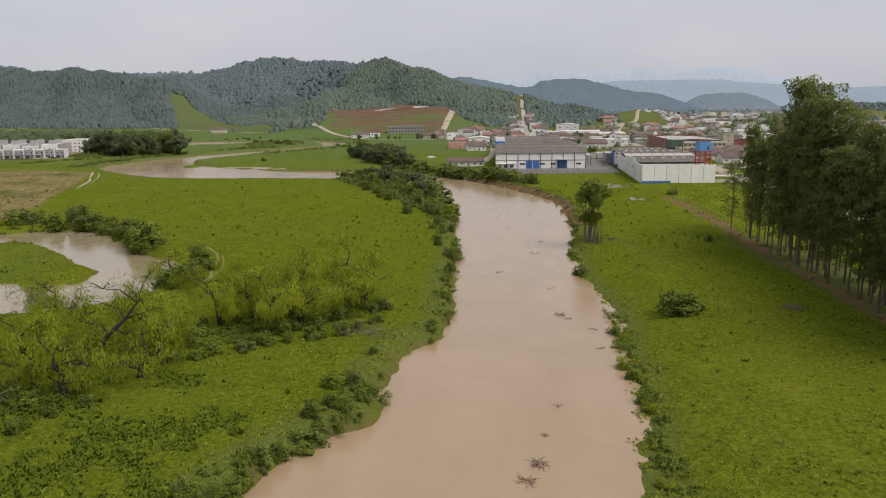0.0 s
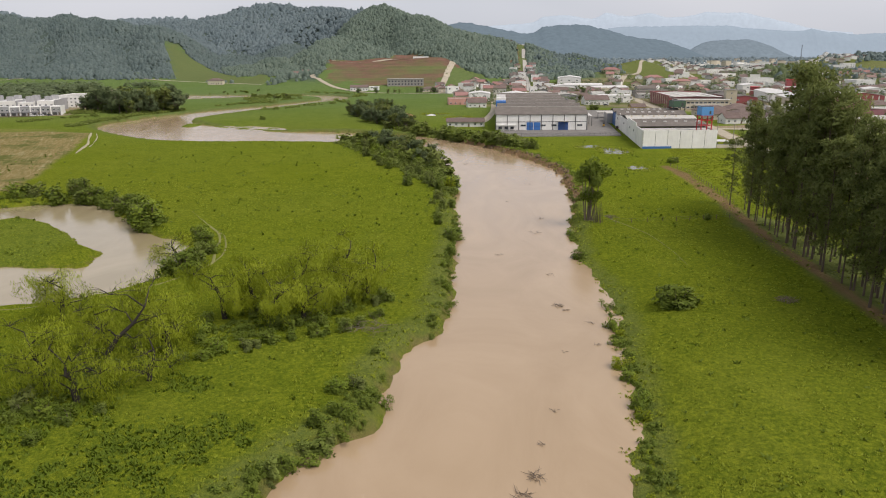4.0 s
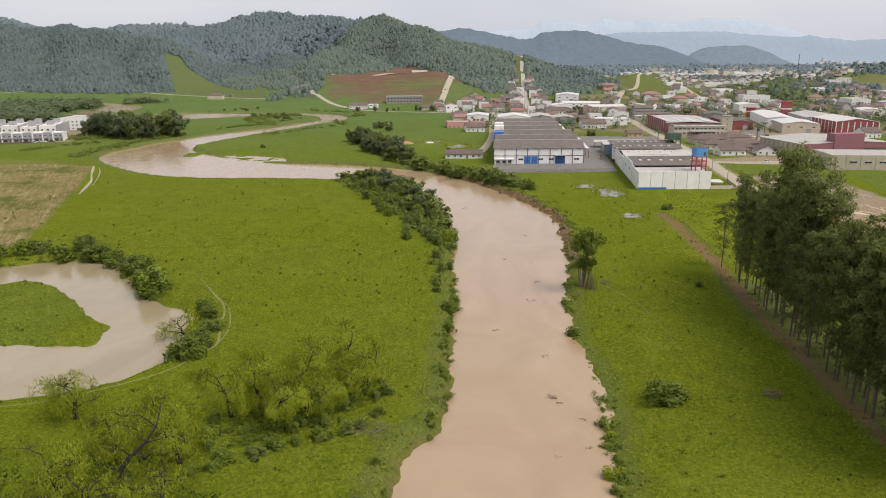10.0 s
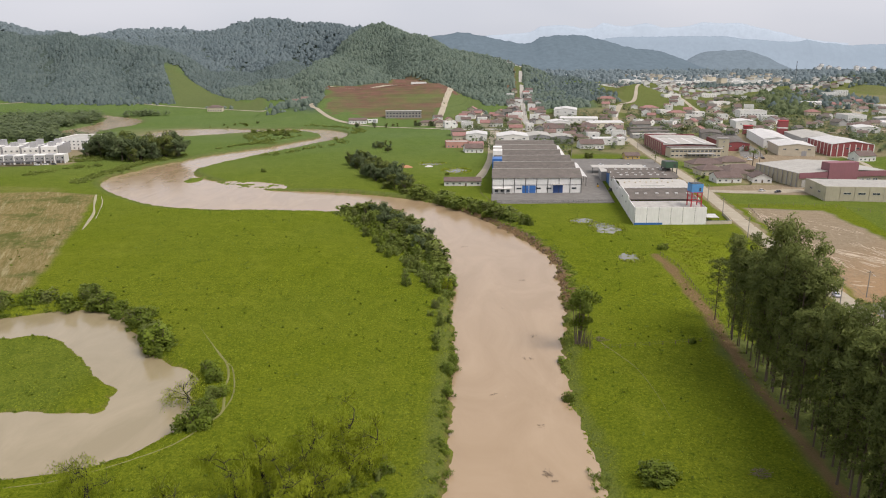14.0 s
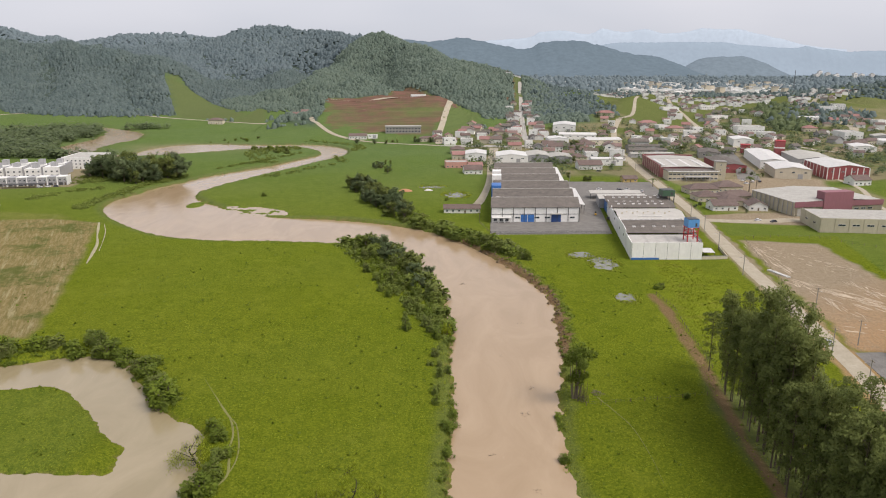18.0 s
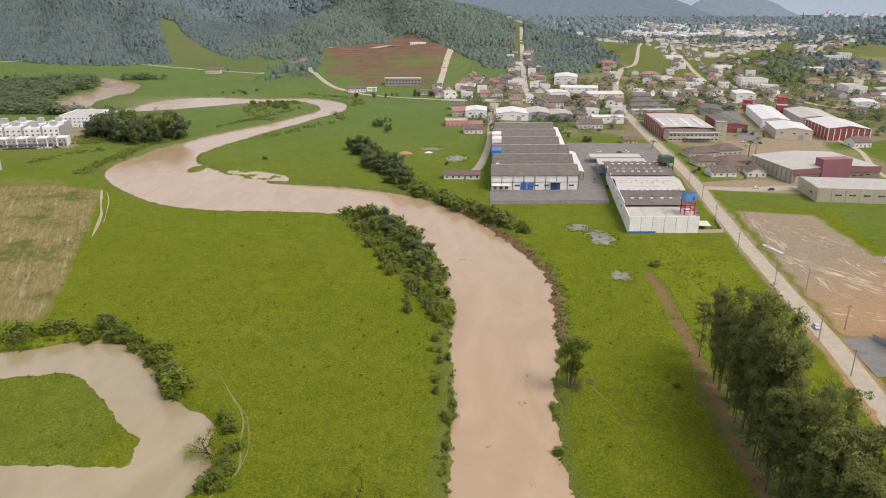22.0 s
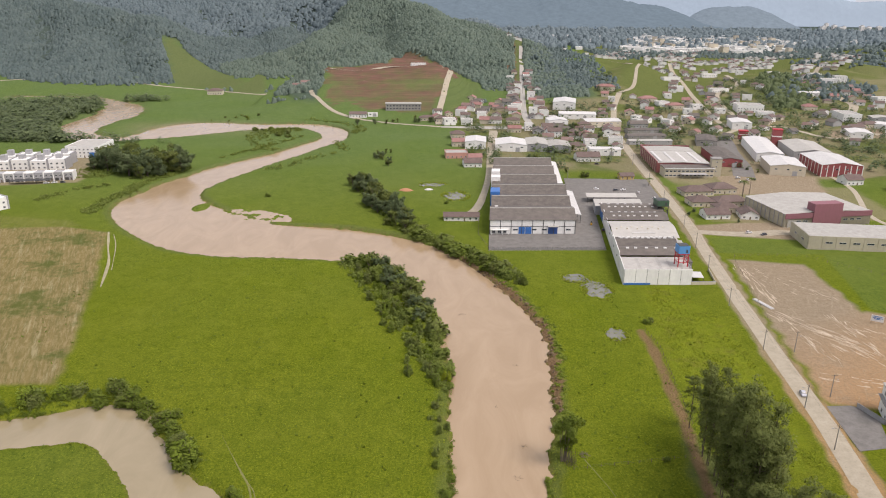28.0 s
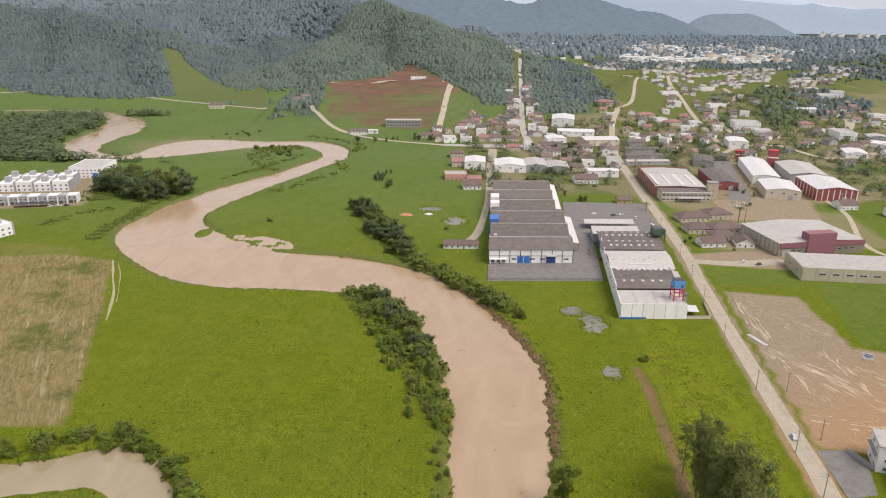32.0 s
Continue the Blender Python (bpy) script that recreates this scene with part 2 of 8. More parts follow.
    # bare lot: tracks, rubble and orange subsoil
    tr = m.noise(1.0, 5, 0.65, m.where(scale=(0.6, 0.035, 0), turn=20, src=m.bent(0.03, 15)), 0.2, 0.8)
    tr2 = m.noise(1.0, 5, 0.65, m.where(scale=(0.6, 0.045, 0), turn=66, src=m.bent(0.04, 14)), 0.2, 0.8)
    tr = m.math("MAXIMUM", tr, m.math("MULTIPLY", tr2, 0.86))
    di = m.mix(n_mid, (0.262, 0.206, 0.142), (0.345, 0.282, 0.204))
    sep = m.n.new("ShaderNodeSeparateXYZ")
    m.l.new(p, sep.inputs[0])
    far_end = m.math("SUBTRACT", m.math("MULTIPLY", sep.outputs[1], 0.9), m.math("MULTIPLY", sep.outputs[0], 0.5))
    subsoil = m.math("MULTIPLY", m.span(far_end, 190, 120), m.noise(0.045, 5, 0.65, p, 0.14, 0.44))
    di = m.mix(m.math("MULTIPLY", subsoil, 0.85), di, (0.450, 0.255, 0.118))
    di = m.mix(m.math("MULTIPLY", m.span(tr, 0.60, 0.74), 0.30), di, (0.470, 0.390, 0.280))
    rubble = m.noise(0.9, 5, 0.75, p, 0.45, 0.62)
    di = m.mix(m.math("MULTIPLY", rubble, 0.45), di, (0.190, 0.150, 0.095))
    di = m.mix(m.math("MULTIPLY", n_fine, 0.35), di, (0.200, 0.170, 0.100))
    g = m.mix(dirt, g, di)
    rd = m.mix(n_big, (0.150, 0.086, 0.070), (0.212, 0.104, 0.084))
    rd = m.mix(m.math("MULTIPLY", n_mid, 0.45), rd, (0.115, 0.090, 0.058))
    rd = m.mix(m.math("MULTIPLY", m.noise(0.03, 5, 0.65, p, 0.48, 0.62), 0.6), rd, (0.105, 0.098, 0.055))
    steps = m.n.new("ShaderNodeTexWave")
    steps.bands_direction = "Z"
    steps.inputs["Scale"].default_value, steps.inputs["Distortion"].default_value, steps.inputs["Detail Scale"].default_value = 0.073, 2.5, 0.02
    m.l.new(p, steps.inputs["Vector"])
    streak = m.noise(1.0, 4, 0.6, m.where(scale=(0.02, 0.10, 0.5)), 0.45, 0.65, 0.5)
    rd = m.mix(m.math("MULTIPLY", streak, 0.55), rd, (0.100, 0.072, 0.045))
    rd = m.mix(m.math("MULTIPLY", m.span(steps.outputs["Fac"], 0.95, 0.99), 0.16), rd, (0.330, 0.215, 0.160))
    g = m.mix(red, g, rd)
    mu = m.mix(n_fine, (0.140, 0.092, 0.050), (0.240, 0.155, 0.085))
    g = m.mix(mud, g, mu)
    h = m.math("ADD", m.math("MULTIPLY", n_fine, 0.5), n_mid)
    m.bump(h, 1.0, 0.4)
    return m.done(g, 1.0, spec=0.0)


def water_material(name, base, base2, rough=0.12):
    m = Nodes(name)
    p = m.where(scale=(1, 0.45, 1))
    drift = m.noise(0.05, 5, 0.6, p, 0.35, 0.7, 1.5)
    c = m.mix(drift, base, base2)
    foam = m.noise(0.8, 5, 0.7, m.where(scale=(1.0, 0.35, 1)), 0.66, 0.8)
    c = m.mix(m.math("MULTIPLY", foam, 0.25), c, (0.46, 0.36, 0.26))
    m.bump(m.math("ADD", m.noise(0.9, 4, 0.6, p), m.math("MULTIPLY", m.noise(3.5, 3, 0.6, p), 0.4)), 0.10, 0.10)
    return m.done(c, m.span(drift, 0, 1, rough, rough + 0.1), spec=0.5)


M_GROUND = ground_material()
M_WATER = water_material("muddy_water", (0.305, 0.217, 0.128), (0.360, 0.264, 0.164))
M_OXBOW = water_material("oxbow_water", (0.250, 0.205, 0.120), (0.305, 0.252, 0.158), 0.08)
M_POOL = water_material("standing_water", (0.125, 0.125, 0.098), (0.175, 0.172, 0.138), 0.10)
M_WHITE = painted("white_paint", (0.79, 0.785, 0.75))
M_YELLOWWALL = painted("yellow_paint", (0.55, 0.40, 0.14))
M_CREAM = painted("cream_paint", (0.58, 0.52, 0.40))
M_BEIGE = painted("beige_concrete", (0.46, 0.42, 0.31))
M_GREY = painted("grey_render", (0.36, 0.36, 0.36))
M_CONC = painted("concrete", (0.30, 0.29, 0.27), 0.85, 0.6)
M_BRICKRED = painted("red_brick_paint", (0.30, 0.070, 0.072))
M_DULLRED = painted("faded_red_paint", (0.250, 0.085, 0.082))
M_MAROON = painted("mauve_cladding", (0.26, 0.105, 0.125))
M_PINK = painted("salmon_paint", (0.55, 0.29, 0.24))
M_RED = painted("red_paint", (0.45, 0.02, 0.03), 0.5)
M_BLUE = painted("blue_paint", (0.035, 0.150, 0.420), 0.5, 0.25)
M_DARKBLUE = painted("dark_blue_paint", (0.025, 0.075, 0.240), 0.5, 0.25)
M_GREEN = painted("green_paint", (0.045, 0.100, 0.060), 0.5)
M_STEEL = painted("dark_steel", (0.075, 0.078, 0.08), 0.5, 0.3, True, 0.4)
M_LIGHTROOF = roofing("pale_metal_roof", (0.48, 0.475, 0.45), (0.61, 0.60, 0.57), 1.1, "x", 0.5)
M_FLATROOF = roofing("beige_flat_roof", (0.350, 0.335, 0.300), (0.450, 0.435, 0.395), 0.5, "x", 0.7)
M_GREYROOF = roofing("grey_cement_roof", (0.30, 0.29, 0.26), (0.42, 0.41, 0.37), 0.9, "x")
M_DARKROOF = roofing("weathered_dark_roof", (0.076, 0.066, 0.056), (0.156, 0.136, 0.116), 0.9, "x")
M_TILE = roofing("clay_tile_roof", (0.165, 0.100, 0.084), (0.225, 0.160, 0.138), 2.2, "x")
M_BROWNTILE = roofing("brown_tile_roof", (0.098, 0.066, 0.056), (0.158, 0.116, 0.100), 2.2, "x")
M_REDTILE = roofing("red_tile_roof", (0.235, 0.108, 0.094), (0.300, 0.172, 0.150), 2.2, "x")
M_ASPHALT = roofing("worn_asphalt", (0.122, 0.114, 0.102), (0.190, 0.180, 0.162))
M_ROAD = roofing("pale_gravel_road", (0.275, 0.240, 0.170), (0.375, 0.332, 0.250))
M_COBBLE = roofing("pale_cobble_road", (0.28, 0.265, 0.23), (0.36, 0.345, 0.31))
M_PATH = roofing("trodden_earth", (0.128, 0.132, 0.030), (0.172, 0.170, 0.054))
M_GLASS = Nodes("dark_window_glass").done((0.03, 0.04, 0.05), 0.08, spec=0.6)
M_FRAME = painted("window_frame", (0.55, 0.55, 0.54), 0.5)
M_WOOD = painted("weathered_wood", (0.16, 0.12, 0.085), 0.85, 0.5)
M_POLE = painted("concrete_pole", (0.27, 0.25, 0.225), 0.85, 0.4)
M_BARK = painted("dark_bark", (0.024, 0.019, 0.014), 0.95, 0.4)
M_DRIFT = painted("wet_driftwood", (0.120, 0.086, 0.060), 0.8, 0.4)
M_EUCBARK = painted("eucalyptus_bark", (0.105, 0.078, 0.055), 0.95, 0.5)
M_PALEBARK = painted("pale_bark", (0.165, 0.130, 0.100), 0.9, 0.5)
M_EUC = leafy("eucalyptus_leaf", (0.100, 0.128, 0.037), (0.230, 0.262, 0.076), thinness=0.4)
M_WILLOW = leafy("willow_leaf", (0.195, 0.245, 0.015), (0.345, 0.390, 0.030), dry_amount=0.02, thinness=0.45)
M_SHRUB = leafy("shrub_leaf", (0.090, 0.132, 0.018), (0.205, 0.255, 0.040))
M_BANKLEAF = leafy("bank_leaf", (0.120, 0.175, 0.020), (0.250, 0.310, 0.044))
M_SCRUB = leafy("scrub_leaf", (0.108, 0.148, 0.030), (0.240, 0.288, 0.062))
M_DRYSHRUB = leafy("olive_leaf", (0.110, 0.142, 0.036), (0.225, 0.255, 0.070))
# hill foliage: haze put into the leaf colours, bluer and paler with distance
M_HAZED_FOREST = leafy("hazed_forest_leaf", (0.086, 0.122, 0.120), (0.150, 0.192, 0.174), dry_amount=0.01, thinness=0.25, patch=0.022)
M_HAZED_SPUR = leafy("hazed_spur_leaf", (0.104, 0.146, 0.118), (0.182, 0.228, 0.170), dry_amount=0.02, thinness=0.25, patch=0.03)
M_HAZED_BACK = leafy("hazed_back_leaf", (0.112, 0.152, 0.164), (0.162, 0.204, 0.208), dry_amount=0.0, thinness=0.2, patch=0.015)
M_HAZED_FAR = leafy("hazed_far_leaf", (0.140, 0.185, 0.200), (0.180, 0.225, 0.236), dry_amount=0.0, thinness=0.2, patch=0.012)
M_GARDEN = leafy("garden_leaf", (0.092, 0.128, 0.060), (0.185, 0.225, 0.100), dry_amount=0.04, patch=0.05)
M_PALM = leafy("palm_leaf", (0.090, 0.130, 0.036), (0.180, 0.230, 0.060))
M_SOIL = painted("eroded_soil", (0.150, 0.105, 0.058), 0.95, 0.6)


# ---- building blocks ----
class Shape:
    """Collects vertices and faces of one mesh."""

    def __init__(self):
        self.v, self.f, self.out = [], [], None

    def box(self, x0, x1, y0, y1, z0, z1):
        n = len(self.v)
        self.v += [(x0, y0, z0), (x1, y0, z0), (x1, y1, z0), (x0, y1, z0), (x0, y0, z1), (x1, y0, z1), (x1, y1, z1), (x0, y1, z1)]
        self.f += [(n, n + 3, n + 2, n + 1), (n + 4, n + 5, n + 6, n + 7), (n, n + 1, n + 5, n + 4), (n + 1, n + 2, n + 6, n + 5),
                   (n + 2, n + 3, n + 7, n + 6), (n + 3, n, n + 4, n + 7)]
        return self

    def prism(self, profile, y0, y1):
        """A profile in x and z, pushed from y0 to y1."""
        n, k = len(self.v), len(profile)
        self.v += [(x, y0, z) for x, z in profile] + [(x, y1, z) for x, z in profile]
        self.f += [tuple(n + i for i in range(k)), tuple(n + k + i for i in reversed(range(k)))]
        self.f += [(n + i, n + k + i, n + k + (i + 1) % k, n + (i + 1) % k) for i in range(k)]
        return self

    def tube(self, points, radii, sides=6):
        n = len(self.v)
        pts = [Vector(p) for p in points]
        for i, p in enumerate(pts):
            d = (pts[min(i + 1, len(pts) - 1)] - pts[max(i - 1, 0)]).normalized()
            a = d.orthogonal().normalized()
            b = d.cross(a)
            for s in range(sides):
                w = 2 * math.pi * s / sides
                self.v.append(tuple(p + (a * math.cos(w) + b * math.sin(w)) * radii[i]))
        for i in range(len(pts) - 1):
            for s in range(sides):
                q, r = n + i * sides + s, n + i * sides + (s + 1) % sides
                self.f.append((q, r, r + sides, q + sides))
        self.f.append(tuple(n + s for s in reversed(range(sides))))
        self.f.append(tuple(n + (len(pts) - 1) * sides + s for s in range(sides)))
        return self

    def shear(self, k):
        """Slant a plan: x shifts by k for each metre of depth."""
        self.v = [(x + k * y, y, z) for x, y, z in self.v]
        return self

    def quads(self, corners, out=None):
        """corners: an array of n x 4 x 3; out: for each the way a leaf faces, so that a crown is lit as one soft mass."""
        n = len(self.v)
        if out is None and len(corners) > 200:
            mid = corners.mean(1)
            out = (mid - mid.mean(0)) / (mid.std(0) + 0.3) + (0, 0, 0.9)
        if out is not None:
            out = out / np.linalg.norm(out, axis=1, keepdims=True)
            g = np.cross(corners[:, 1] - corners[:, 0], corners[:, 3] - corners[:, 0])
            g /= np.linalg.norm(g, axis=1, keepdims=True) + 1e-9
            back = (g * out).sum(1) < 0
            corners = np.where(back[:, None, None], corners[:, ::-1], corners)
            g = np.where(back[:, None], -g, g)
            self.out = out + 0.55 * g
        self.v += [tuple(c) for c in corners.reshape(-1, 3).tolist()]
        self.f += [(n + 4 * i, n + 4 * i + 1, n + 4 * i + 2, n + 4 * i + 3) for i in range(len(corners))]
        return self

    def mesh(self, name, material):
        me = bpy.data.meshes.new(name)
        me.from_pydata(self.v, [], self.f)
        me.materials.append(material)
        me.update()
        if self.out is not None:
            me.polygons.foreach_set("use_smooth", np.ones(len(self.f), bool))
            way = self.out / np.linalg.norm(self.out, axis=1, keepdims=True)
            me.normals_split_custom_set(np.repeat(way, 4, 0))
        return me


def part(name, shape, material, parent, label="", at=None):
    ob = new(name, shape if isinstance(shape, bpy.types.Mesh) else shape.mesh(name, material))
    ob.parent = parent
    if at is not None:
        ob.matrix_basis = at
    return tagged(ob, label) if label else ob


def thing(name, m, label, category, group="", kind=""):
    ob = new(name)
    ob.empty_display_size = 0.5
    ob.matrix_basis = m
    return tagged(ob, label, category, group, kind)


def single(name, shape, material, label, category, group="", kind="", m=None):
    ob = new(name, shape.mesh(name, material))
    if m is not None:
        ob.matrix_basis = m
    return tagged(ob, label, category, group, kind)


def leaves(centres, n, spread, size, rng, flat=0.6, stretch=1.0, hang=0.0):
    """n small leaf sprays scattered round the given centres; hang turns them to droop."""
    c = np.asarray(centres)[rng.integers(0, len(centres), n)]
    d = rng.normal(size=(n, 3))
    d /= np.linalg.norm(d, axis=1, keepdims=True)
    r = rng.uniform(0.35, 1.0, (n, 1)) ** 0.6
    p = c + d * r * np.asarray(spread)
    u = rng.normal(size=(n, 3))
    u[:, 2] *= 1 - flat
    u[:, 2] -= hang * 3
    u /= np.linalg.norm(u, axis=1, keepdims=True)
    w = np.cross(u, rng.normal(size=(n, 3)) * 0.75 + (0, 0, 1.0))
    w /= np.linalg.norm(w, axis=1, keepdims=True)
    s = rng.uniform(0.55, 1.25, (n, 1)) * size
    u, w = u * s * stretch, w * s / max(1.0, stretch * 0.7)
    return np.stack([p - u - w * 0.3, p + w * 0.8, p + u + w * 0.25, p - w * 0.8], axis=1)


# ---- lie of the land ----
def smooth(t):
    t = np.clip(t, 0, 1)
    return t * t * (3 - 2 * t)


def spline(points, steps=6):
    """Catmull-Rom through rows of numbers."""
    p = np.array(points, float)
    p = np.vstack([2 * p[0] - p[1], p, 2 * p[-1] - p[-2]])
    t = np.linspace(0, 1, steps, endpoint=False)[:, None]
    out = [0.5 * (2 * b + (c - a) * t + (2 * a - 5 * b + 4 * c - d) * t ** 2 + (3 * b - a - 3 * c + d) * t ** 3)
           for a, b, c, d in zip(p[:-3], p[1:-2], p[2:-1], p[3:])]
    return np.vstack(out + [p[-2:-1]])


# middle of the river and half its width
RIVER = spline([(-20, -120, 22), (-12, 10, 22), (-2.7, 60, 19.7), (4, 72, 16.3), (6.8, 82, 15.8), (9, 100, 17), (13.5, 115, 14.5), (16, 135, 15),
                (16, 163, 14), (18, 188, 15), (21, 220, 18.5), (23.5, 256, 20.5), (21, 293, 24), (9, 341, 21), (-22, 396, 22), (-66, 413, 30),
                (-98, 418, 32), (-126, 422, 34), (-152, 436, 37), (-186, 467, 35), (-208, 498, 31), (-211, 530, 23), (-208, 555, 22),
                (-199, 582, 20), (-190, 607, 21), (-179, 630, 19), (-169, 651, 17), (-152, 680, 15), (-138, 717, 14), (-123, 752, 14),
                (-121, 782, 14), (-132, 815, 18), (-163, 843, 18), (-214, 836, 19)], 6)
RIVER_FAR = spline([(-214, 836, 19), (-250, 828, 30), (-285, 818, 44), (-312, 780, 30), (-335, 757, 17), (-366, 752, 15), (-408, 785, 18), (-424, 850, 27),
                    (-424, 920, 29), (-442, 985, 25), (-476, 1032, 13), (-540, 1085, 10), (-660, 1080, 8)], 6)
OXBOW = spline([(-260, 175, 12), (-185, 203, 10), (-145, 211, 9.5), (-122, 217, 11.5), (-108, 207, 9.5), (-99.5, 197, 8.2), (-92, 187, 7.8), (-84, 179, 8.4), (-76, 172, 9.8),
                (-74, 163, 9.6), (-71, 155, 10.2), (-76, 147, 11.8), (-84, 143, 13), (-105, 142, 14.5), (-150, 140, 15), (-230, 138, 16)], 6)
WATER_Z = -2.0


def along(x, y, line):
    """Distance to a line of (x, y, half width), less that half width."""
    if np.size(x) < 64:
        a, b = line[:-1], line[1:]
        X, Y = np.asarray(x, float)[..., None], np.asarray(y, float)[..., None]
        dx, dy = b[:, 0] - a[:, 0], b[:, 1] - a[:, 1]
        t = np.clip(((X - a[:, 0]) * dx + (Y - a[:, 1]) * dy) / (dx * dx + dy * dy + 1e-9), 0, 1)
        return (np.hypot(X - a[:, 0] - t * dx, Y - a[:, 1] - t * dy) - a[:, 2] - t * (b[:, 2] - a[:, 2])).min(-1)
    best = np.full(np.shape(x), 1e9)
    for (ax, ay, aw), (bx, by, bw) in zip(line[:-1], line[1:]):
        dx, dy = bx - ax, by - ay
        t = np.clip(((x - ax) * dx + (y - ay) * dy) / (dx * dx + dy * dy + 1e-9), 0, 1)
        best = np.minimum(best, np.hypot(x - ax - t * dx, y - ay - t * dy) - aw - t * (bw - aw))
    return best


def wobble(x, y, scale, seed=0.0):
    """Cheap smooth noise, about -1 to 1."""
    s = np.zeros(np.shape(x))
    for i in range(5):
        a = 1.3 + seed + i * 2.399
        k = scale * (1.0 + 0.37 * i)
        s = s + np.sin(k * (x * math.cos(a) + y * math.sin(a)) + 5.1 * i + seed * 3)
    return s / 3.2


def shore(x, y):
    near = np.minimum(along(x, y, RIVER), along(x, y, RIVER_FAR))
    near = near + wobble(x, y, 0.35) * 0.9 + wobble(x, y, 1.1, 2.0) * 0.5
    # slumps bitten out of the undercut bank
    near = near + smooth((np.asarray(y) - 225) / 20) * smooth((400 - np.asarray(y)) / 30) * smooth((np.asarray(x) - 20) / 8) * (1.0 * wobble(x, y, 0.55, 21) + 0.5)
    ox = along(x, y, OXBOW) + wobble(x, y, 0.3, 1.0) * 0.8 + wobble(x, y, 1.0, 3.0) * 0.4
    return near, ox


# crest lines of the hills: x, y, height; then how far the slope runs out
RIDGES = [
    ([(-562, 2403, 200), (-488, 2380, 192), (-414, 2330, 183), (-321, 2200, 174), (-240, 2000, 164), (-185, 1908, 162), (-133, 1860, 152), (-85, 1780, 132), (-41, 1680, 112),
      (-3, 1600, 96), (39, 1560, 76), (73, 1520, 61), (111, 1470, 44), (150, 1440, 20)], 460),
    ([(-1100, 2250, 120), (-900, 2320, 130), (-729, 2360, 160), (-653, 2400, 185), (-562, 2403, 200)], 620),
    ([(-185, 1908, 150), (-256, 1740, 108), (-313, 1500, 54), (-343, 1370, 18), (-352, 1300, 2)], 235),
    ([(-1510, 2000, 141), (-1143, 1900, 139), (-1029, 1850, 134), (-880, 1750, 126), (-755, 1650, 118), (-657, 1580, 110), (-579, 1500, 93), (-544, 1445, 72), (-481, 1415, 37), (-445, 1395, 20)], 340),
    ([(-2510, 3341, 241), (-2002, 3341, 232), (-1926, 3341, 217), (-1838, 3341, 191), (-1764, 3341, 188), (-1680, 3341, 171), (-1488, 3300, 120)], 800),
    ([(-1814, 3600, 149), (-1741, 3600, 175), (-1623, 3600, 199), (-1537, 3600, 207), (-1338, 3600, 215), (-1167, 3600, 197), (-900, 3600, 140)], 800),
    ([(215, 1085, 16), (300, 1230, 22), (380, 1420, 26), (470, 1600, 22)], 190),
    ([(200, 1330, 22), (190, 1600, 26), (330, 1750, 22)], 180),
    ([(560, 1150, 14), (700, 1350, 22), (980, 1700, 30), (1300, 2000, 34)], 320),
]


def inside(x, y, poly, soft=2.0):
    """1 inside a convex polygon given anticlockwise, fading over soft metres."""
    d = np.full(np.shape(x), 1e9)
    for (ax, ay), (bx, by) in zip(poly, poly[1:] + poly[:1]):
        L = math.hypot(bx - ax, by - ay)
        d = np.minimum(d, ((bx - ax) * (y - ay) - (by - ay) * (x - ax)) / L)
    return smooth(d / soft + 0.5)


# grassy nose of the front hill, without trees
CLEARING = [(-440, 1180), (-335, 1165), (-338, 1228), (-392, 1326), (-528, 1462), (-556, 1442)]
NOSE = [(-335, 1122), (-284, 1130), (-318, 1300), (-342, 1332)]
SCAR = [(-98, 1228), (14, 1236), (-18, 1370), (-78, 1450), (-96, 1400)]


def bare(x, y):
    """Parts of the hills without trees."""
    a = inside(x, y, [(-176, 980), (-20, 900), (28, 1240), (-40, 1290), (-194, 1200)], 6)
    b = inside(x, y, CLEARING, 5)
    c = inside(x, y, [(-25, 890), (48, 890), (62, 1190), (32, 1250), (5, 1250)], 6)
    d = inside(x, y, [(235, 1080), (380, 1000), (500, 1350), (430, 1660), (330, 1690), (285, 1250)], 10)
    e = smooth((13 - np.abs(x - 100 - (y - 950) * 0.092)) / 6) * (y < 2000)
    return np.maximum.reduce([a, b, c, d, e, inside(x, y, NOSE, 6), inside(x, y, SCAR, 8)])


HOLLOWS = [(80, 341, 7.5, 13), (70, 357, 6, 7), (78, 288, 5, 8), (9, 526, 10, 14), (-10, 560, 12, 8)]


